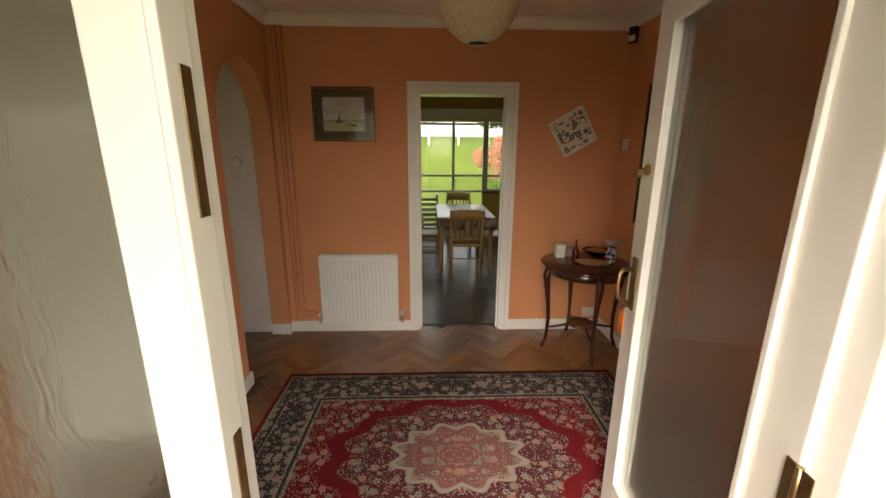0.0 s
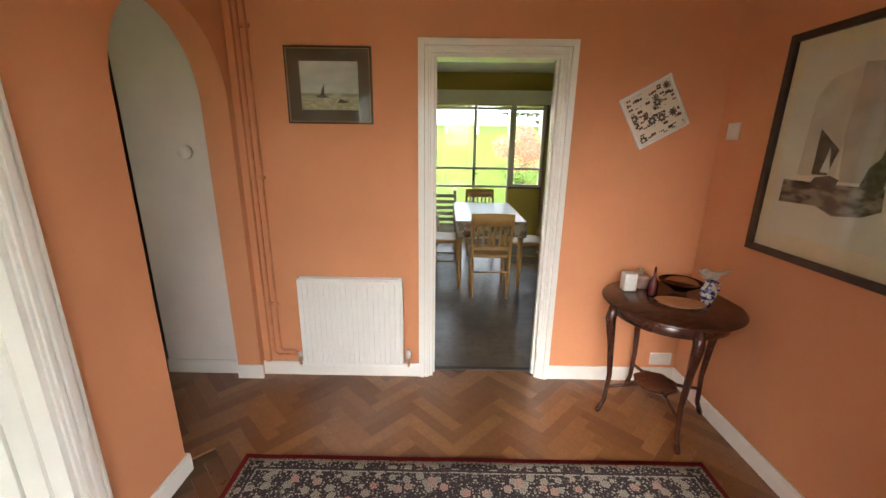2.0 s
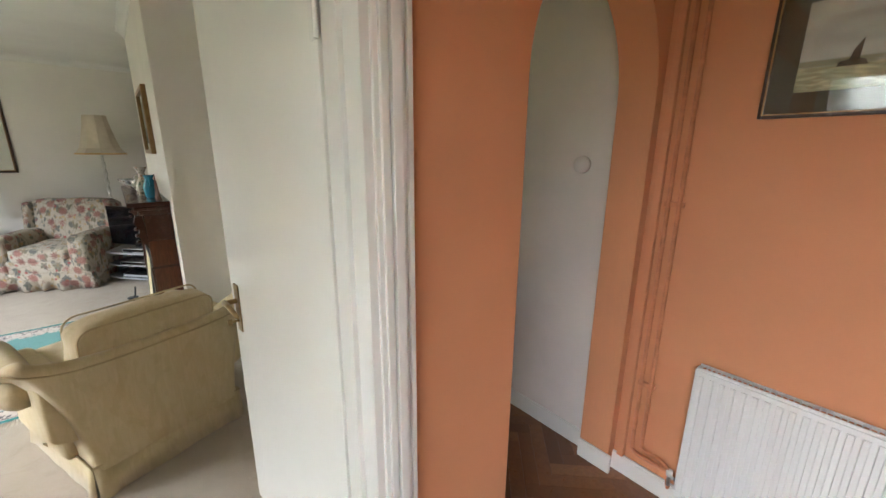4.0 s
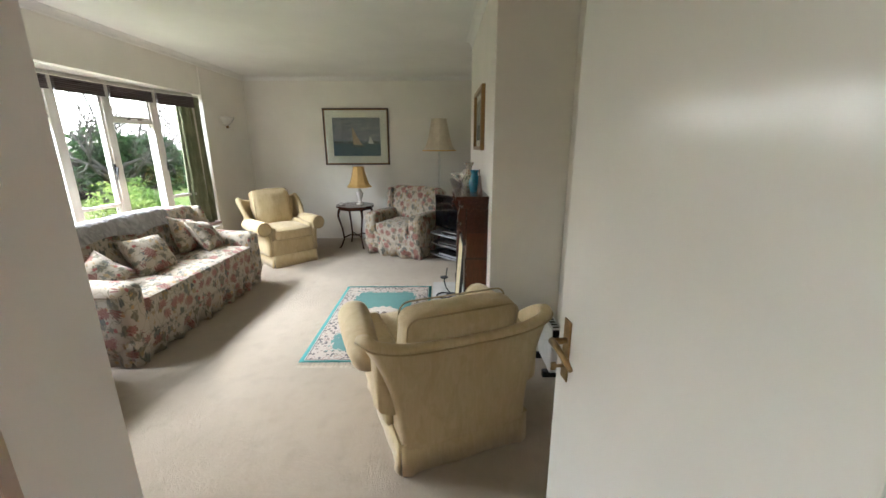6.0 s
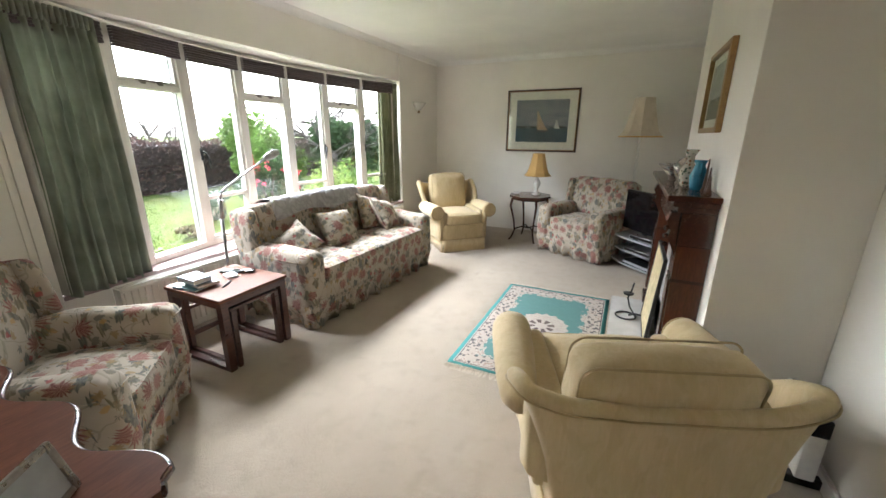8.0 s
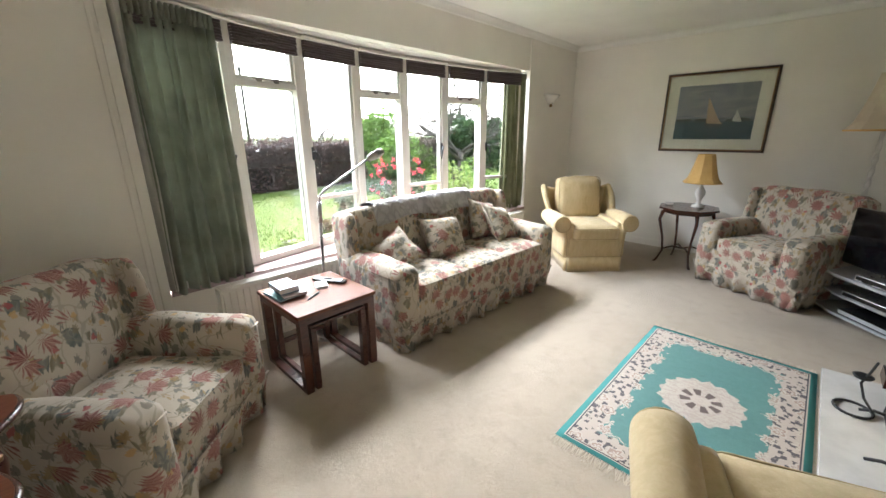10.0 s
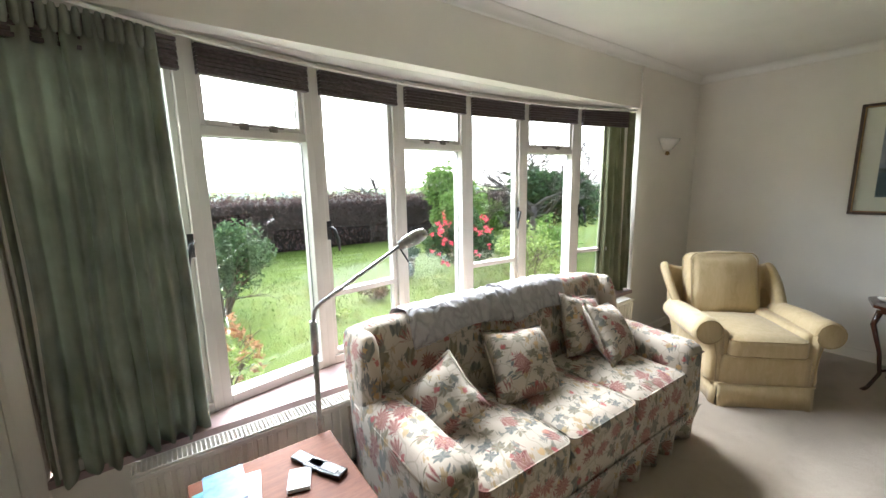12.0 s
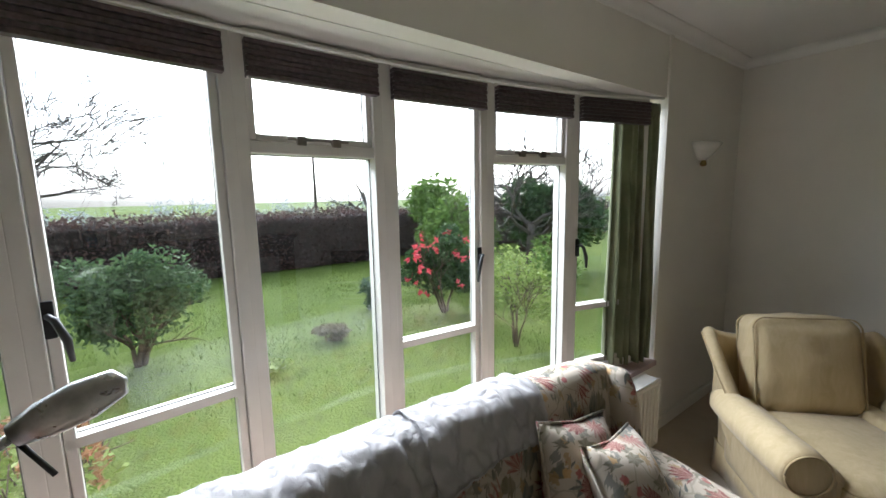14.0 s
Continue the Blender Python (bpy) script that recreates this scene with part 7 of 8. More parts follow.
part("ring_foot", tube(B(), [(0.075 * math.cos(a), 0.075 * math.sin(a), 0.008) for a in (2 * math.pi * q / 20 for q in range(21))], 0.007, 6), BLACKM, cs)
part("scroll", tube(B(), [(0.0, 0.075, 0.01), (0.02, 0.06, 0.04), (0.03, 0.02, 0.10), (-0.01, 0.0, 0.16), (-0.02, 0.02, 0.22), (0.01, 0.03, 0.30)], 0.006, 6), BLACKM, cs)
part("drip_pan", lathe(B(), [(0.001, 0), (0.035, 0.0), (0.042, 0.012), (0.03, 0.014), (0.001, 0.010)], 16, (-0.012, 0.0, 0.19)), BLACKM, cs)


def vase(name, label, x, y, z, prof, mat, handle=None):
    ob = thing(name, label, name.split("_")[-1], pose(x, y, z))
    part("body", lathe(B(), prof, 24), mat, ob)
    if handle:
        part("handle", tube(B(), handle, 0.006, 8), mat, ob)
    return ob


PATT = Net("painted_oriental_glaze")
_v = PATT.co()
_d = PATT.vor(PATT.warp(_v, 40, 0.02), 48)
PATT = PATT.done(PATT.mix(PATT.step(_d["Distance"], 0.3, 0.45), PATT.mix(PATT.step(PATT.xyz(_d["Color"])[0], 0.4, 0.6), (0.06, 0.09, 0.06), (0.22, 0.10, 0.05)), (0.45, 0.42, 0.33)), 0.15)
BLUEG = plain("turquoise_glaze", (0.03, 0.22, 0.34), 0.12, 0.15)
SILVERM = metal("tarnished_silver", (0.42, 0.39, 0.35), 0.25)
MZ = 1.166
vase("patterned_vase", "tall oriental patterned vase with a flared lip on the mantelpiece", -3.70, 2.03, MZ, [(0.001, 0), (0.034, 0), (0.038, 0.015), (0.048, 0.065), (0.043, 0.10), (0.022, 0.13), (0.021, 0.172), (0.040, 0.21), (0.036, 0.21), (0.001, 0.206)], PATT)
vase("silver_teapot", "tarnished silver pot with a small handle on the mantelpiece", -3.84, 2.02, MZ, [(0.001, 0), (0.04, 0), (0.03, 0.02), (0.055, 0.07), (0.06, 0.10), (0.035, 0.14), (0.012, 0.16), (0.001, 0.17)], SILVERM, [(0.055, 0, 0.12), (0.09, 0, 0.12), (0.09, 0, 0.06), (0.055, 0, 0.05)])
vase("blue_jug", "turquoise glazed jug with a curved handle on the mantelpiece", -3.53, 2.06, MZ, [(0.001, 0), (0.032, 0), (0.036, 0.02), (0.044, 0.075), (0.030, 0.115), (0.024, 0.135), (0.034, 0.16), (0.030, 0.16), (0.001, 0.152)], BLUEG, [(0.028, 0, 0.148), (0.060, 0, 0.145), (0.064, 0, 0.105), (0.040, 0, 0.08)])
vase("grey_dish", "wide grey pewter dish standing at the mantel edge", -4.0, 1.99, MZ, [(0.001, 0), (0.035, 0), (0.03, 0.02), (0.10, 0.10), (0.105, 0.105), (0.10, 0.107), (0.001, 0.03)], SILVERM)
for x, h in ((-3.30, 0.09), (-3.34, 0.13), (-3.43, 0.17)):
    cd = thing("thin_ornament", "slim brown figure-like ornament on the mantelpiece", "ornament", pose(x - 0.05, 2.09, MZ))
    part("stem", tube(B(), [(0, 0, 0), (0, 0, 0.02), (0, 0, h * 0.5), (0.006, 0, h)], [0.018, 0.012, 0.007, 0.003], 8), BROWNFRAME, cd)

# ---- television ----
ts = thing("tv_stand", "grey television stand with glass-edged shelves", "tv stand", pose(-5.66, 2.0, 0, 0, 0, 42))
# local -y is the front
part("top_shelf", prism(B(), [(-0.48, -0.13), (-0.2, -0.20), (0.2, -0.20), (0.48, -0.13), (0.40, 0.2), (-0.40, 0.2)], 0.345, 0.367), GREYPL, ts)
part("middle_shelf", prism(B(), [(-0.40, -0.12), (-0.18, -0.18), (0.18, -0.18), (0.40, -0.12), (0.36, 0.18), (-0.36, 0.18)], 0.20, 0.214), GREYPL, ts)
part("low_shelf", prism(B(), [(-0.42, -0.13), (-0.18, -0.19), (0.18, -0.19), (0.42, -0.13), (0.38, 0.19), (-0.38, 0.19)], 0.05, 0.068), GREYPL, ts)
for s in (-1, 1):
    part("side_panel", box(B(), s * 0.44 - 0.018, s * 0.44 + 0.018, -0.13, 0.16, 0, 0.345, 0.004, m=pose(0, 0, 0)), GREYPL, ts)
part("back_panel", box(B(), -0.36, 0.36, 0.17, 0.185, 0.05, 0.345, 0.002), BLACKPL, ts)
tv = thing("television", "flat black television switched off on a grey stand", "television", pose(-5.62, 1.96, 0.368, 0, 0, 36))
part("case", box(B(), -0.36, 0.36, -0.02, 0.03, 0.06, 0.50, 0.008), BLACKPL, tv)
part("screen", box(B(), -0.335, 0.335, -0.0225, -0.0205, 0.09, 0.475), SCREEN, tv)
part("foot", lathe(B(), [(0.001, 0), (0.13, 0), (0.13, 0.008), (0.03, 0.018), (0.025, 0.07), (0.001, 0.07)], 24, (0, 0.005, 0)), BLACKPL, tv)
M = pose(-5.66, 2.0, 0, 0, 0, 42)
for nm, lb, z, x, w, mat in (("video_recorder", "slim silver recorder under the television", 0.368, 0.1, 0.19, CHROME), ("disc_player", "silver disc player on the middle shelf", 0.215, 0.05, 0.2, CHROME), ("set_top_box", "black set-top box on the low shelf", 0.069, 0.05, 0.19, BLACKPL)):
    eq = thing(nm, lb, nm.replace("_", " "), M @ pose(x, -0.09, z))
    part("case", box(B(), -w, w, -0.085, 0.12, 0, 0.042, 0.004), mat, eq)
    part("front_panel", box(B(), -w + 0.01, w - 0.01, -0.088, -0.084, 0.008, 0.036, 0.001), BLACKPL if mat is CHROME else GREYPL, eq)

# ---- convector heater by the wall ----
ht = thing("convector_heater", "white convector heater with black feet against the wall", "heater", pose(-2.97, 2.545, 0))
part("case", box(B(), -0.16, 0.16, -0.035, 0.035, 0.05, 0.36, 0.012), WHITEPL, ht)
for i in range(7):
    part("vent_slat", box(B(), -0.13 + i * 0.04, -0.11 + i * 0.04, -0.02, 0.02, 0.358, 0.364, 0.001), BLACKPL, ht)
for s in (-1, 1):
    part("foot", box(B(), s * 0.12 - 0.02, s * 0.12 + 0.02, -0.07, 0.07, 0, 0.05, 0.006), BLACKPL, ht)
part("control", box(B(), 0.155, 0.175, -0.03, 0.03, 0.28, 0.36, 0.006), BLACKPL, ht)

# ---- desk by the door ----
dk = thing("serpentine_desk", "red-brown wooden desk with a wavy front edge by the doorway", "desk", pose(-0.87, 0.42, 0))
out = []
for i in range(61):
    y = -0.50 + i / 60
    u = abs(y) / 0.5
    f = -0.45 - 0.035 * math.cos(u * 2 * math.pi * 1.25) + (0.02 if u > 0.93 else 0)
    out.append((f, y))
part("desktop", prism(B(), [(0.0, 0.50), (0.0, -0.50)] + out, 0.722, 0.748), TOPWOOD, dk)
part("edge_moulding", tube(B(), [(x - 0.001, y, 0.735) for x, y in out], 0.010, 6), MAHOG, dk)
part("apron", box(box(B(), -0.40, -0.02, -0.46, -0.44, 0.60, 0.722, 0.003), -0.40, -0.02, 0.44, 0.46, 0.60, 0.722, 0.003), REDWOOD, dk)
for i in range(3):
    dr = part("drawer", box(B(), -0.42, -0.40, -0.43 + i * 0.29, -0.15 + i * 0.29, 0.605, 0.718, 0.004), REDWOOD, dk)
    part("knob", lathe(B(), [(0.001, 0), (0.012, 0), (0.014, 0.012), (0.001, 0.016)], 12, (-0.43, -0.29 + i * 0.29, 0.655)), BRASS, dr)
part("back_rail", box(B(), -0.03, -0.01, -0.44, 0.44, 0.60, 0.722, 0.003), REDWOOD, dk)
for sx in (-0.38, -0.05):
    for sy in (-0.44, 0.44):
        part("leg", cabriole(B(), sx, sy, 0.62, -0.4 if sx < -0.2 else 0, 0.5 * (1 if sy > 0 else -1), 0.022), REDWOOD, dk)


def photo_frame(label, m, w, h):
    ob = thing("photo_frame", label, "photo frame", m, "photo frames on the desk")
    part("frame", frame_bars(B(), -w / 2, w / 2, 0, h, 0.014, -0.008, 0.006), SILVERM, ob)
    part("photo", box(B(), -w / 2 + 0.014, w / 2 - 0.014, -0.003, 0.0, 0.014, h - 0.014), GREYPL, ob)
    part("back", box(B(), -w / 2 + 0.01, w / 2 - 0.01, 0.0, 0.005, 0.01, h - 0.01), BLACKPL, ob)
    part("strut", box(B(), -0.02, 0.02, 0.0, 0.004, 0, h * 0.7, m=pose(0, 0.004, 0.01, -18)), BLACKPL, ob)
    return ob


photo_frame("silver photo frame seen from behind on the desk", pose(-1.17, 0.80, 0.749, -16, 0, 215), 0.16, 0.12)
photo_frame("dark photo frame leaning back on the desk", pose(-1.12, 0.42, 0.749, -20, 0, 240), 0.17, 0.13)
tin = thing("round_tin", "small dark patterned tin on the desk", "tin", pose(-1.12, 0.62, 0.749))
part("body", lathe(B(), [(0.001, 0), (0.036, 0), (0.037, 0.03), (0.001, 0.03)], 24), PATT, tin)
part("lid", lathe(B(), [(0.001, 0.0305), (0.039, 0.0305), (0.039, 0.04), (0.001, 0.043)], 24), plain("green_lid", (0.06, 0.09, 0.07), 0.35), tin)
gl = thing("gilt_lamp", "small gilt figure lamp base on the desk", "lamp", pose(-1.20, 0.20, 0.749))
part("base", lathe(B(), [(0.001, 0), (0.05, 0), (0.045, 0.02), (0.02, 0.04), (0.03, 0.09), (0.045, 0.13), (0.03, 0.18), (0.001, 0.2)], 20, flute=6, depth=0.12), plain("gilt_plaster", (0.55, 0.33, 0.08), 0.4, 0.3), gl)

# ---- hall ----
radiator("hall_radiator", "white panel radiator on the terracotta hall wall", pose(-0.42, BY - 0.004, 0.095), 0.645, 0.595, 0.05, 0.0333)
for x, s in ((-0.455, -1), (0.262, 1)):
    vv = thing("radiator_valve", "chrome and white radiator valve beside the hall radiator", "valve", pose(x, BY - 0.03, 0.0))
    part("tail", tube(B(), [(0, 0, 0.10), (0, 0, 0.145), (-s * 0.03, 0, 0.145)], 0.009, 8), CHROME, vv)
    part("cap", lathe(B(), [(0.001, 0.15), (0.016, 0.15), (0.017, 0.19), (0.013, 0.205), (0.001, 0.207)] if s > 0 else [(0.001, 0.15), (0.013, 0.15), (0.013, 0.175), (0.001, 0.178)], 14), WHITEPL, vv)
    part("supply", tube(B(), [(0, 0, 0.10), (0, 0, 0.085), (0, 0.022, 0.085)], 0.007, 8), COPPER, vv)
pp = thing("heating_pipes", "pair of copper pipes painted terracotta in the hall corner", "pipe", pose(0, 0, 0))
part("pipe", tube(B(), [(-0.625, BY - 0.018, HC - 0.07), (-0.625, BY - 0.018, 0.17), (-0.60, BY - 0.018, 0.15), (-0.47, BY - 0.018, 0.15), (-0.457, BY - 0.03, 0.10)], 0.0085, 8), COPPER, pp)
part("pipe", tube(B(), [(-0.585, BY - 0.018, HC - 0.07), (-0.585, BY - 0.018, 0.20), (-0.56, BY - 0.018, 0.185), (-0.50, BY - 0.018, 0.185), (-0.46, BY - 0.03, 0.17)], 0.0085, 8), COPPER, pp)
for z in (0.5, 1.3, 2.1):
    part("clip", box(B(), -0.64, -0.57, BY - 0.022, BY - 0.002, z, z + 0.02, 0.003), COPPER, pp)
part("conduit", box(B(), -0.685, -0.655, BY - 0.03, BY - 0.002, 0.10, HC - 0.07, 0.004), ORANGE, pp)

# pierced tile hung on its corner
k = Net("pierced_tile_glaze")
_v = k.co()
_p = k.xyz(_v)


def _rosette(vec, sc, petals, depth):
    f = k.vor(vec, sc, rnd=0.75)
    d = k.n("ShaderNodeVectorMath", operation="SUBTRACT")
    k.put(d.inputs[0], vec)
    k.put(d.inputs[1], f["Position"])
    x, _, z = k.xyz(d.outputs[0])
    ray = k.math("ABSOLUTE", k.math("SINE", k.math("MULTIPLY", k.math("ARCTAN2", x, z), petals)))
    return k.math("SUBTRACT", f["Distance"], k.math("MULTIPLY", ray, depth)), k.xyz(f["Color"])


_flat = k.n("ShaderNodeCombineXYZ")
k.put(_flat.inputs[0], _p[0])
k.put(_flat.inputs[2], _p[2])
_q1, _c1 = _rosette(_flat.outputs[0], 15, 4, 0.16)
_q2, _c2 = _rosette(_flat.outputs[0], 34, 1, 0.30)
_m1 = k.math("MULTIPLY", k.math("SUBTRACT", 1, k.step(_q1, 0.20, 0.25)), k.step(_q1, -0.02, 0.03))
_far = k.step(_q1, 0.27, 0.30)
_m2 = k.math("MULTIPLY", k.math("SUBTRACT", 1, k.step(_q2, 0.19, 0.24)), _far)
_e = k.math("SUBTRACT", 1, k.step(k.math("MAXIMUM", k.math("ABSOLUTE", _p[0]), k.math("ABSOLUTE", _p[2])), 0.125, 0.128))
_m = k.math("MULTIPLY", k.math("MAXIMUM", _m1, _m2), _e)
TILEM = k.done(k.mix(_m, (0.74, 0.67, 0.57), k.mix(k.step(_c1[1], 0.5, 0.55), (0.045, 0.03, 0.025), (0.12, 0.05, 0.035))), 0.3)
tp = thing("pierced_tile", "square cream tile with dark flowers hung askew on the wall", "wall plaque", pose(1.645, BY, 1.70, 0, -29.5, 0))
part("plaque", box(B(), -0.146, 0.146, -0.016, -0.001, -0.146, 0.146, 0.003), TILEM, tp)
part("rim", frame_bars(B(), -0.150, 0.150, -0.150, 0.150, 0.014, -0.02, -0.001), PAPER, tp)
sw = thing("light_switch", "white plastic light switch on the hall wall", "light switch", pose(RX, 3.44, 1.60, 0, 0, -90))
part("plate", box(B(), -0.044, 0.044, -0.010, 0, -0.044, 0.044, 0.004), WHITEPL, sw)
part("rocker", box(B(), -0.012, 0.012, -0.014, -0.009, -0.02, 0.02, 0.002), WHITEPL, sw)
pr = thing("alarm_sensor", "small dark alarm sensor high in the hall corner", "sensor", pose(RX - 0.03, BY - 0.10, 2.37, 0, 0, -50))
part("case", box(B(), -0.03, 0.03, -0.03, 0.015, -0.05, 0.06, 0.008), BLACKPL, pr)
part("lens", box(B(), -0.024, 0.024, -0.036, -0.029, -0.04, 0.0, 0.004), WHITEPL, pr)
ss = thing("wall_socket", "white double socket above the skirting", "socket", pose(1.93, BY, 0.16))
part("plate", box(B(), -0.07, 0.07, -0.012, 0, -0.042, 0.042, 0.004), WHITEPL, ss)
part("switches", box(box(B(), -0.05, -0.03, -0.015, -0.011, 0.01, 0.025), 0.03, 0.05, -0.015, -0.011, 0.01, 0.025), WHITEPL, ss)

pd = thing("pendant_lamp", "round cream paper pendant shade hanging in the hall", "lamp", pose(0.74, 2.46, 2.05))
bm = B()
prof = []
for i in range(15):
    a = -math.pi / 2 + math.pi * i / 14
    prof.append((max(0.05, 0.195 * math.cos(a)), 0.20 + 0.20 * math.sin(a) + 0.004 * (i % 2)))
lathe(bm, prof, 32, close=False)
part("shade", bm, plain("cream_rice_paper", (0.66, 0.58, 0.42), 0.8, 0.08, 40), pd, mod=solidify(0.002))
part("bottom_ring", tube(B(), [(0.05 * math.cos(a), 0.05 * math.sin(a), 0.003) for a in (2 * math.pi * q / 18 for q in range(19))], 0.003, 6), WHITEPL, pd)
part("flex", tube(B(), [(0, 0, 0.2), (0, 0, HC - 2.05)], 0.004, 6), WHITEPL, pd)
part("bulb", lathe(B(), [(0.001, 0.10), (0.02, 0.105), (0.03, 0.13), (0.028, 0.155), (0.014, 0.18), (0.014, 0.21), (0.001, 0.212)], 16), PORC, pd)
part("ceiling_rose", lathe(B(), [(0.001, HC - 2.05 - 0.03), (0.03, HC - 2.05 - 0.028), (0.045, HC - 2.051), (0.001, HC - 2.0505)], 20), WHITEPL, pd)

# oval hall table
CX, CY = 1.71, 3.205
tb = thing("hall_table", "dark polished oval table with cabriole legs in the hall corner", "table", pose(CX, CY, 0))
part("tabletop", lathe(B(), [(0.001, 0.695), (0.305, 0.695), (0.335, 0.70), (0.343, 0.709), (0.335, 0.718), (0.001, 0.72)], 48), MAHOG, tb)
bm = lathe(B(), [(0.275, 0.635), (0.282, 0.64), (0.282, 0.694), (0.27, 0.694)], 40, close=False)
part("apron", bm, MAHOG, tb, mod=solidify(0.012))
for a in (176, 268, 2, 90):
    c, s = math.cos(radians(a)), math.sin(radians(a))
    r = 0.28
    part("leg", tube(B(), [(r * c, r * s, 0.69), (1.06 * r * c, 1.06 * r * s, 0.60), (0.99 * r * c, 0.99 * r * s, 0.45), (0.93 * r * c, 0.93 * r * s, 0.25), (0.97 * r * c, 0.97 * r * s, 0.08), (1.06 * r * c, 1.06 * r * s, 0.015), (1.08 * r * c, 1.08 * r * s, 0.0)], [0.026, 0.028, 0.019, 0.014, 0.012, 0.015, 0.012], 10), MAHOG, tb)
    part("stretcher", tube(B(), [(0.94 * r * c, 0.94 * r * s, 0.17), (0.6 * r * c, 0.6 * r * s, 0.185), (0.3 * r * c, 0.3 * r * s, 0.205)], [0.009, 0.010, 0.012], 8), MAHOG, tb)
part("shelf", lathe(B(), [(0.001, 0.20), (0.10, 0.20), (0.115, 0.207), (0.11, 0.216), (0.10, 0.212), (0.001, 0.212)], 32, flute=8, depth=0.05), MAHOG, tb)
TZ = 0.721
cb = thing("white_candle", "white square-sided candle on the hall table", "candle", pose(1.545, 3.35, TZ))
part("wax", box(B(), -0.036, 0.036, -0.03, 0.03, 0, 0.105, 0.008), PAPER, cb)
fpz = thing("potted_flower", "small pink flower pot behind the candle", "flower pot", pose(1.64, 3.40, TZ))
part("pot", lathe(B(), [(0.001, 0), (0.035, 0), (0.045, 0.06), (0.047, 0.07), (0.001, 0.065)], 18), plain("pink_pot", (0.5, 0.32, 0.28), 0.5), fpz)
part("blossom", leaves(B(), random.Random(4), (0, 0, 0.09), (0.04, 0.04, 0.03), 60, 0.014), leafy("dry_blossom", (0.5, 0.35, 0.28), (0.62, 0.5, 0.42)), fpz)
rb = thing("red_bottle", "dark red glass bottle on the hall table", "bottle", pose(1.645, 3.275, TZ))
part("glass", lathe(B(), [(0.001, 0), (0.024, 0), (0.026, 0.01), (0.025, 0.07), (0.012, 0.10), (0.007, 0.115), (0.007, 0.15), (0.003, 0.165), (0.001, 0.165)], 18), plain("ruby_glass", (0.08, 0.006, 0.008), 0.08), rb)
od = thing("wooden_dish", "shallow oval wooden dish on the hall table", "dish", pose(1.715, 3.13, TZ, 0, 0, -18))
bm = lathe(B(), [(0.001, 0), (0.07, 0.0), (0.105, 0.012), (0.12, 0.024), (0.112, 0.023), (0.07, 0.008), (0.001, 0.006)], 32)
bmesh.ops.scale(bm, vec=(1, 0.55, 1), verts=bm.verts[:])
part("bowl", bm, wood("pale_olive_wood", (0.34, 0.17, 0.07), (0.5, 0.28, 0.13), 0.3), od)
gb = thing("glass_bowl", "clear glass bowl at the back of the hall table", "bowl", pose(1.85, 3.36, TZ))
k = Net("bowl_glass")
part("bowl", lathe(B(), [(0.001, 0), (0.04, 0), (0.05, 0.008), (0.09, 0.035), (0.115, 0.055), (0.112, 0.056), (0.085, 0.038), (0.045, 0.014), (0.001, 0.010)], 32), k.done((0.9, 0.92, 0.92), 0.03, 0, 0.5, Transmission_Weight=1.0), gb)
DELFT = Net("delft_glaze")
_v = DELFT.co()
DELFT = DELFT.done(DELFT.mix(DELFT.step(DELFT.noise(DELFT.warp(_v, 30, 0.03), 38, 2)[0], 0.47, 0.52), (0.70, 0.70, 0.72), (0.02, 0.035, 0.20)), 0.15)
jg = thing("delft_jug", "blue and white china jug holding white flowers", "jug", pose(1.875, 3.165, TZ))
part("body", lathe(B(), [(0.001, 0), (0.026, 0), (0.024, 0.01), (0.036, 0.04), (0.04, 0.07), (0.03, 0.10), (0.022, 0.115), (0.027, 0.13), (0.024, 0.13), (0.001, 0.12)], 20), DELFT, jg)
part("handle", tube(B(), [(0.026, 0, 0.12), (0.05, 0, 0.11), (0.052, 0, 0.07), (0.036, 0, 0.05)], 0.005, 8), DELFT, jg)
part("flowers", leaves(B(), random.Random(9), (-0.01, 0, 0.16), (0.055, 0.05, 0.04), 150, 0.016), leafy("white_petal", (0.6, 0.56, 0.48), (0.75, 0.72, 0.66)), jg)
part("spray", tube(B(), [(0, 0, 0.14), (0.05, 0.01, 0.165), (0.11, 0.01, 0.18)], [0.008, 0.012, 0.006], 6), leafy("cream_spray", (0.6, 0.55, 0.45), (0.7, 0.65, 0.55)), jg)

# ---- corridor ----
# round disc drawn in place of a small square switch plate
sk = thing("corridor_switch", "round white disc in place of a switch plate on the corridor wall", "thermostat", pose(-1.02, BY, 1.45))
part("dial", lathe(B(), [(0.001, 0), (0.04, 0), (0.038, 0.02), (0.001, 0.024)], 20), GREYWALL, sk).matrix_basis = pose(0, 0, 0, 90)
cr = thing("coat_rack", "dark row of coats in the store room", "coat rack", pose(-1.75, 4.3, 0))
for i in range(3):
    part("coat", puff(B(), 0.16, 0.07, 0.42, 0.06, 8, (0.02, 0.03, 0.02), 0.03, pose(-0.3 + 0.3 * i, 0.55, 1.15), seed=i), cloth("dark_coat_%d" % i, (0.03, 0.03, 0.035)), cr)
part("rail", tube(B(), [(-0.6, 0.64, 1.6), (0.6, 0.64, 1.6)], 0.012, 8), BROWNFRAME, cr)

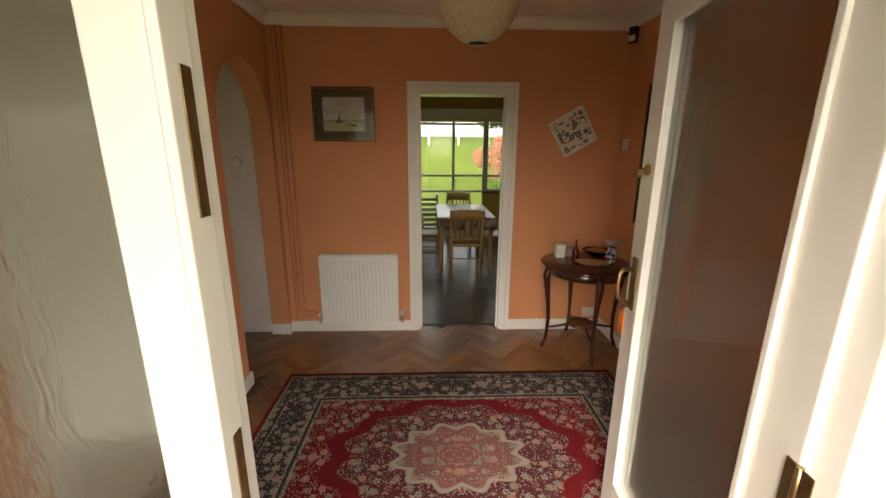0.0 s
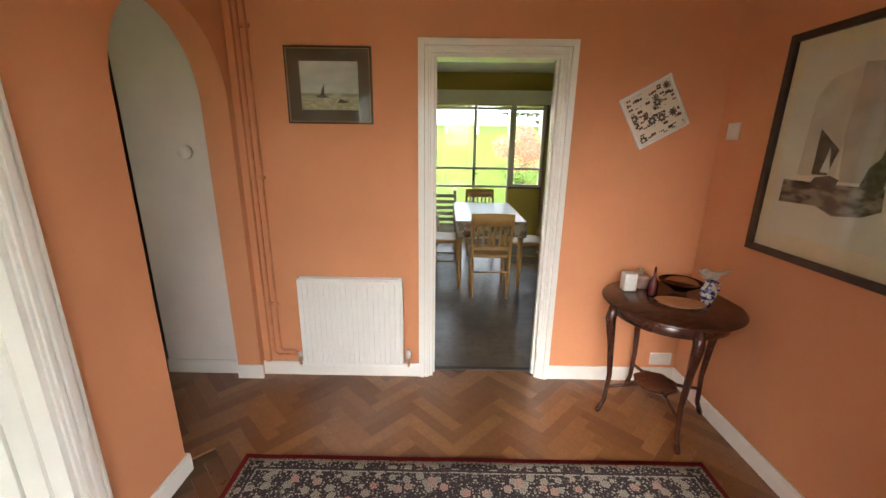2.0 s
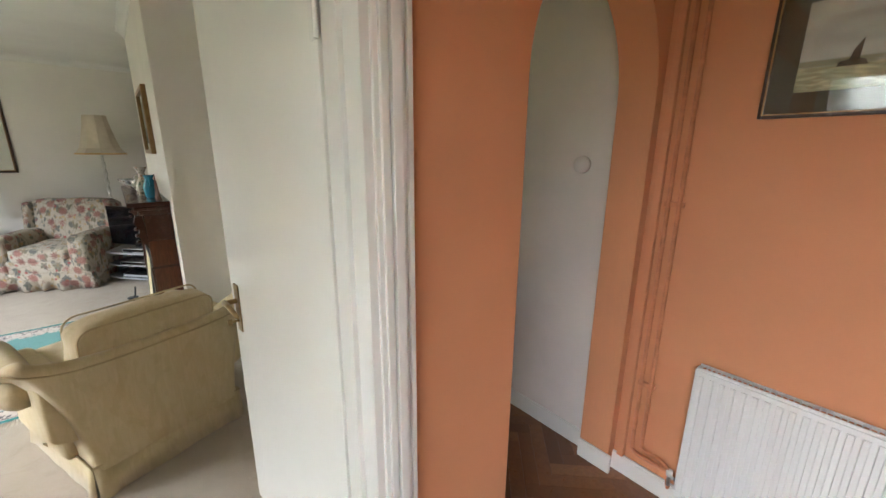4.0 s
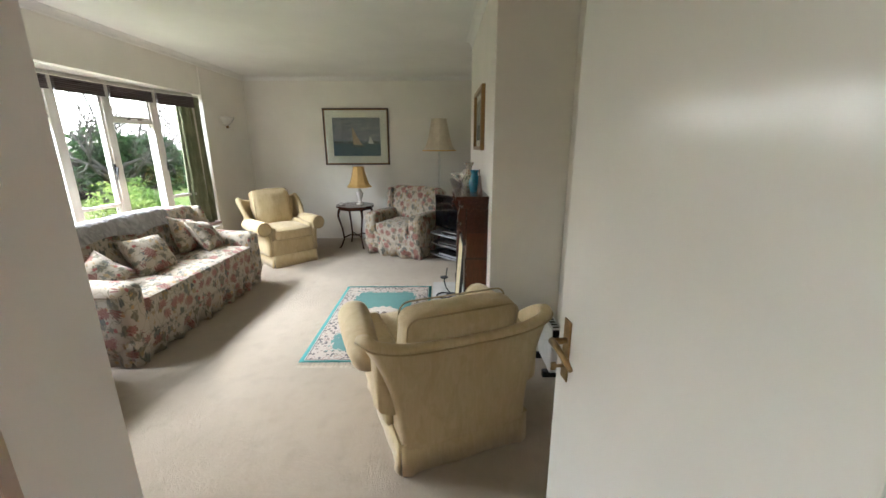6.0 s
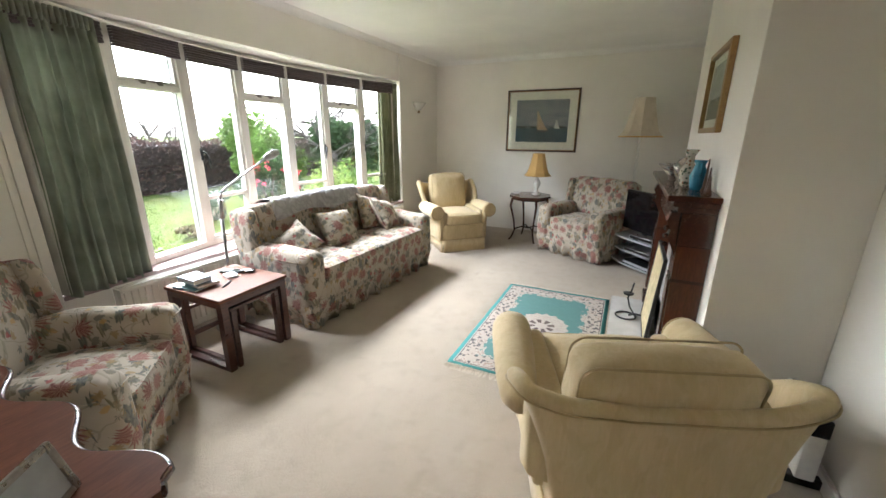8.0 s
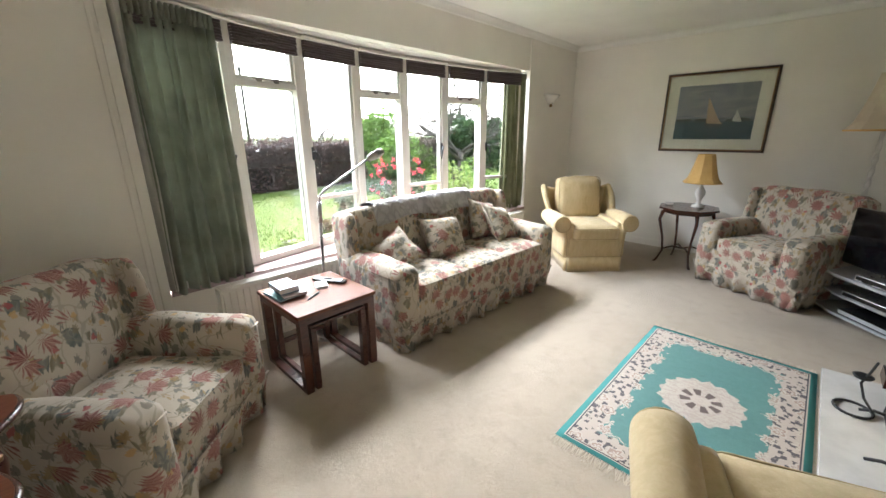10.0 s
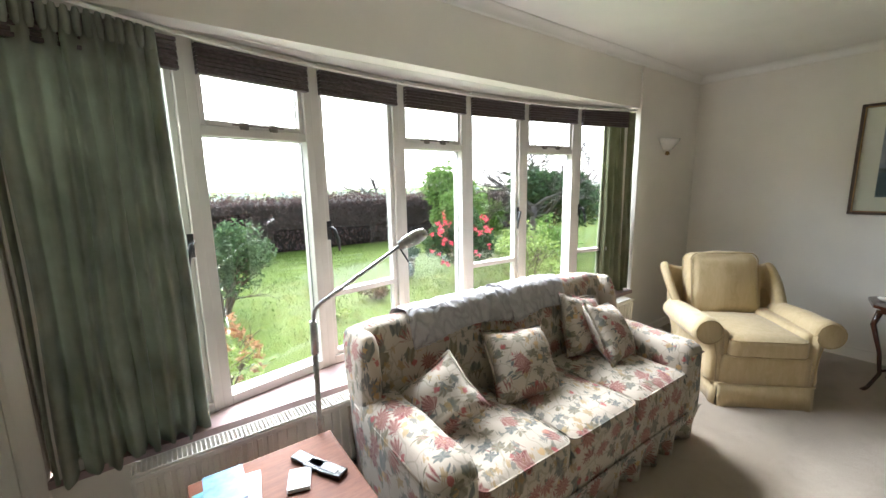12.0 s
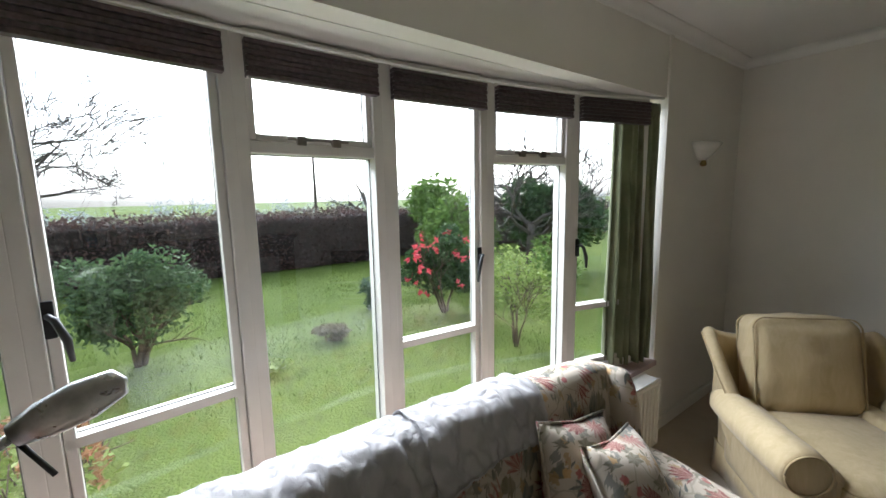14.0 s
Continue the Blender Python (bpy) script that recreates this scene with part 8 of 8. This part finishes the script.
# ---- kitchen ----
KZ = 0.75
kt = thing("kitchen_table", "beech kitchen table with a pale blue top", "table", pose(0.96, 5.80, 0))
part("tabletop", box(B(), -0.365, 0.365, -0.65, 0.65, KZ - 0.028, KZ, 0.005), plain("pale_blue_laminate", (0.50, 0.56, 0.62), 0.25, 0.04), kt)
part("apron", box(box(B(), -0.31, 0.31, -0.60, -0.58, KZ - 0.12, KZ - 0.03), -0.31, 0.31, 0.58, 0.60, KZ - 0.12, KZ - 0.03), BEECH, kt)
part("side_apron", box(box(B(), -0.325, -0.305, -0.6, 0.6, KZ - 0.12, KZ - 0.03), 0.305, 0.325, -0.6, 0.6, KZ - 0.12, KZ - 0.03), BEECH, kt)
for sx in (-1, 1):
    for sy in (-1, 1):
        part("leg", lathe(B(), [(0.018, 0), (0.024, 0.1), (0.03, 0.4), (0.024, 0.5), (0.034, 0.56), (0.034, KZ - 0.03)], 14, (sx * 0.32, sy * 0.60, 0)), BEECH, kt)
tc = thing("table_cloth", "patterned cloth hanging over the kitchen table edge", "tablecloth", pose(0.96, 5.80, 0))
part("cloth", frill(B(), [(-0.37, -0.655), (-0.37, 0.655), (0.37, 0.655), (0.37, -0.655)], KZ - 0.16, KZ - 0.004, 0.008, 18, 0.015), FLORAL, tc, mod=solidify(0.003))


def kitchen_chair(label, m):
    """Slat-back beech chair; local +y is the front."""
    ob = thing("kitchen_chair", label, "chair", m, "chairs round the kitchen table")
    part("seat", puff(B(), 0.205, 0.20, 0.022, 0.018, 8, (0, 0, -0.004), 0.0, pose(0, 0, 0.44)), BEECH, ob, smooth=True)
    for s in (-1, 1):
        part("back_leg", tube(B(), [(s * 0.175, -0.22, 0), (s * 0.18, -0.185, 0.25), (s * 0.185, -0.185, 0.45), (s * 0.19, -0.215, 0.70), (s * 0.192, -0.26, 0.86)], [0.015, 0.018, 0.02, 0.017, 0.014], 8), BEECH, ob)
        part("front_leg", tube(B(), [(s * 0.175, 0.175, 0), (s * 0.175, 0.17, 0.43)], [0.014, 0.02], 8), BEECH, ob)
        part("side_stretcher", tube(B(), [(s * 0.178, -0.19, 0.20), (s * 0.175, 0.172, 0.20)], 0.010, 6), BEECH, ob)
    part("cross_stretcher", tube(B(), [(-0.178, -0.19, 0.27), (0.178, -0.19, 0.27)], 0.010, 6), BEECH, ob)
    bm = B()
    rows = []
    for i in range(13):
        x = -0.205 + 0.41 * i / 12
        d = -0.03 * (1 - (x / 0.205) ** 2)
        rows.append([bm.verts.new((x, -0.245 + d, 0.76)), bm.verts.new((x, -0.262 + d, 0.875 + 0.012 * (1 - (x / 0.205) ** 2)))])
    for a, b in zip(rows, rows[1:]):
        bm.faces.new((a[0], b[0], b[1], a[1])).smooth = True
    part("top_rail", bm, BEECH, ob, mod=solidify(0.02))
    part("low_rail", box(B(), -0.185, 0.185, -0.205, -0.187, 0.50, 0.545, 0.004), BEECH, ob)
    for i in range(6):
        x = -0.135 + 0.054 * i
        part("slat", tube(B(), [(x, -0.197, 0.53), (x, -0.225, 0.66), (x * 1.05, -0.262, 0.78)], 0.011, 6), BEECH, ob)
    return ob


ch = kitchen_chair("beech slat-back chair drawn up to the kitchen table", pose(0.945, 5.14, 0, 0, 0, 0))
c2 = copy_thing(ch, pose(1.40, 5.62, 0, 0, 0, 84))
copy_thing(ch, pose(0.50, 5.70, 0, 0, 0, -92))
copy_thing(ch, pose(0.98, 6.62, 0, 0, 0, 180))
radiator("kitchen_radiator", "white panel radiator on the kitchen wall", pose(KX1 - 0.004, 7.15, 0.12, 0, 0, -90), 0.78, 0.66, 0.08, 0.05)
picture("small_picture", "small dark-framed picture on the kitchen wall", pose(KX1, 6.80, 1.75, 0, 0, -90), 0.26, 0.30, 0.02, DARKFRAME, CARD, PAPER, 0.03)
curtain("kitchen_curtain", "brown curtain hanging beside the garden window", pose(2.08, KY - 0.10, 0), 0.26, 0.15, 2.08, 4, 0.03, PINKC, 0.9, 6)
pm = thing("pelmet", "cream boxed pelmet over the garden door", "pelmet", pose(0, KY, 0))
part("face", box(B(), -0.6, 2.22, -0.17, -0.15, 2.07, 2.26, 0.004), CREAM, pm)
part("lid", box(B(), -0.6, 2.22, -0.15, -0.002, 2.24, 2.26, 0.003), CREAM, pm)
gd = tagged(new("door_garden"), "white glazed garden door and window in the kitchen", "door", kind="structure")
gd.matrix_world = pose(0, KY + 0.06, 0)
bm = B()
for x0, x1 in ((-0.55, -0.49), (0.12, 0.16), (0.90, 0.945), (1.45, 1.54), (1.94, 1.98)):
    box(bm, x0, x1, -0.04, 0.04, 0.0 if x1 < 1.6 else 0.86, 2.07, 0.004)
part("door_frame", bm, WINW, gd)
bm = B()
for z in (0.86, 1.14, 2.03):
    box(bm, -0.49, 1.45, -0.025, 0.025, z - 0.018, z + 0.018, 0.003)
    box(bm, 1.54, 1.94, -0.025, 0.025, max(z, 0.88) - 0.018, max(z, 0.88) + 0.018, 0.003)
box(bm, -0.49, 1.45, -0.025, 0.025, 0.0, 0.20, 0.003)
part("glazing_bar", bm, WINW, gd)
part("door_handle", tube(box(B(), 0.90, 0.93, -0.05, -0.04, 0.95, 1.12, 0.003), [(0.915, -0.05, 1.06), (0.915, -0.085, 1.06), (0.99, -0.09, 1.06)], 0.008, 8), BLACKM, gd, "black lever handle")
part("casement_handle", tube(B(), [(1.52, -0.04, 1.55), (1.52, -0.07, 1.55), (1.54, -0.075, 1.47)], 0.009, 8), BLACKM, gd, "black casement handle")
for x0, x1, z0 in ((-0.49, 0.12, 0.2), (0.16, 0.90, 0.2), (0.945, 1.45, 0.2), (1.54, 1.94, 0.88)):
    g = part("pane", box(B(), x0, x1, -0.003, 0.0, z0, 2.03), GLASS, gd)
    g.visible_shadow = False
structure("trim_kitchen_sill", box(B(), 1.46, 1.98, KY - 0.04, KY + 0.02, 0.84, 0.862, 0.004), DARKFRAME, "dark window sill in the kitchen")
kb = thing("kitchen_bench", "floral padded seat behind the kitchen table", "seat", pose(0.15, 6.35, 0))
part("seat_pad", puff(B(), 0.25, 0.35, 0.16, 0.05, 8, (0, 0, 0.02), 0.008, pose(0, 0, 0.38)), FLORAL, kb, smooth=True)
part("base", box(B(), -0.22, 0.22, -0.32, 0.32, 0, 0.24, 0.01), BEECH, kb)
bx = thing("white_crate", "white slatted crate stood by the garden door", "crate", pose(0.35, 6.95, 0))
for i in range(9):
    part("slat", box(B(), -0.28, 0.28, -0.15, -0.13, 0.08 + i * 0.085, 0.13 + i * 0.085, 0.004), WINW, bx)
for s in (-1, 1):
    part("post", box(B(), s * 0.27 - 0.02, s * 0.27 + 0.02, -0.13, 0.13, 0, 0.86, 0.004), WINW, bx)

# ---- parquet blocks, laid herringbone ----
PL, PW = 0.345, 0.069
block = B()
box(block, 0.0004, PL - 0.0004, 0.0004, PW - 0.0004, -0.012, 0.0, 0.0)
bl_me = bpy.data.meshes.new("parquet_block")
bmesh.ops.recalc_face_normals(block, faces=block.faces[:])
block.to_mesh(bl_me)
block.free()
bl_me.materials.append(PARQUET)
floor_ob = bpy.data.objects["floor_hall"]
rng = random.Random(77)
rest = []
count = 0
for u in range(-60, 60):
    for r in range(-16, 17):
        for kind in (0, 1):
            # herringbone cell: a block along +u and one along +v, stepping by one width
            ox, oy = u * PW + r * PL, u * PW - r * PL
            px, py, ang = (ox, oy, 0.0) if kind == 0 else (ox + PW, oy + PW, 90.0)
            m = Matrix.Rotation(radians(45), 4, "Z") @ pose(px, py, 0, 0, 0, ang)
            c = m @ Vector((PL / 2, PW / 2, 0))
            c += Vector((0.6, 2.3, 0))
            if not (-2.3 < c.x < RX and 0.95 < c.y < BY + 0.12) or (c.x < -0.72 and c.y < 2.75):
                continue
            mm = Matrix.Translation((0.6, 2.3, 0.0)) @ m
            near = (-0.9 < c.x < 1.9 and 2.80 < c.y < BY - 0.06)
            if near and count < 300:
                o = new("block", bl_me)
                o.parent = floor_ob
                o.matrix_world = mm @ pose(0, 0, rng.uniform(-0.0006, 0.0006))
                count += 1
            else:
                rest.append(mm)
bm = B()
for mm in rest:
    box(bm, 0.0004, PL - 0.0004, 0.0004, PW - 0.0004, -0.012, 0.0, 0.0, 0, mm)
tagged(part("blocks", bm, PARQUET, floor_ob), kind="stuff")
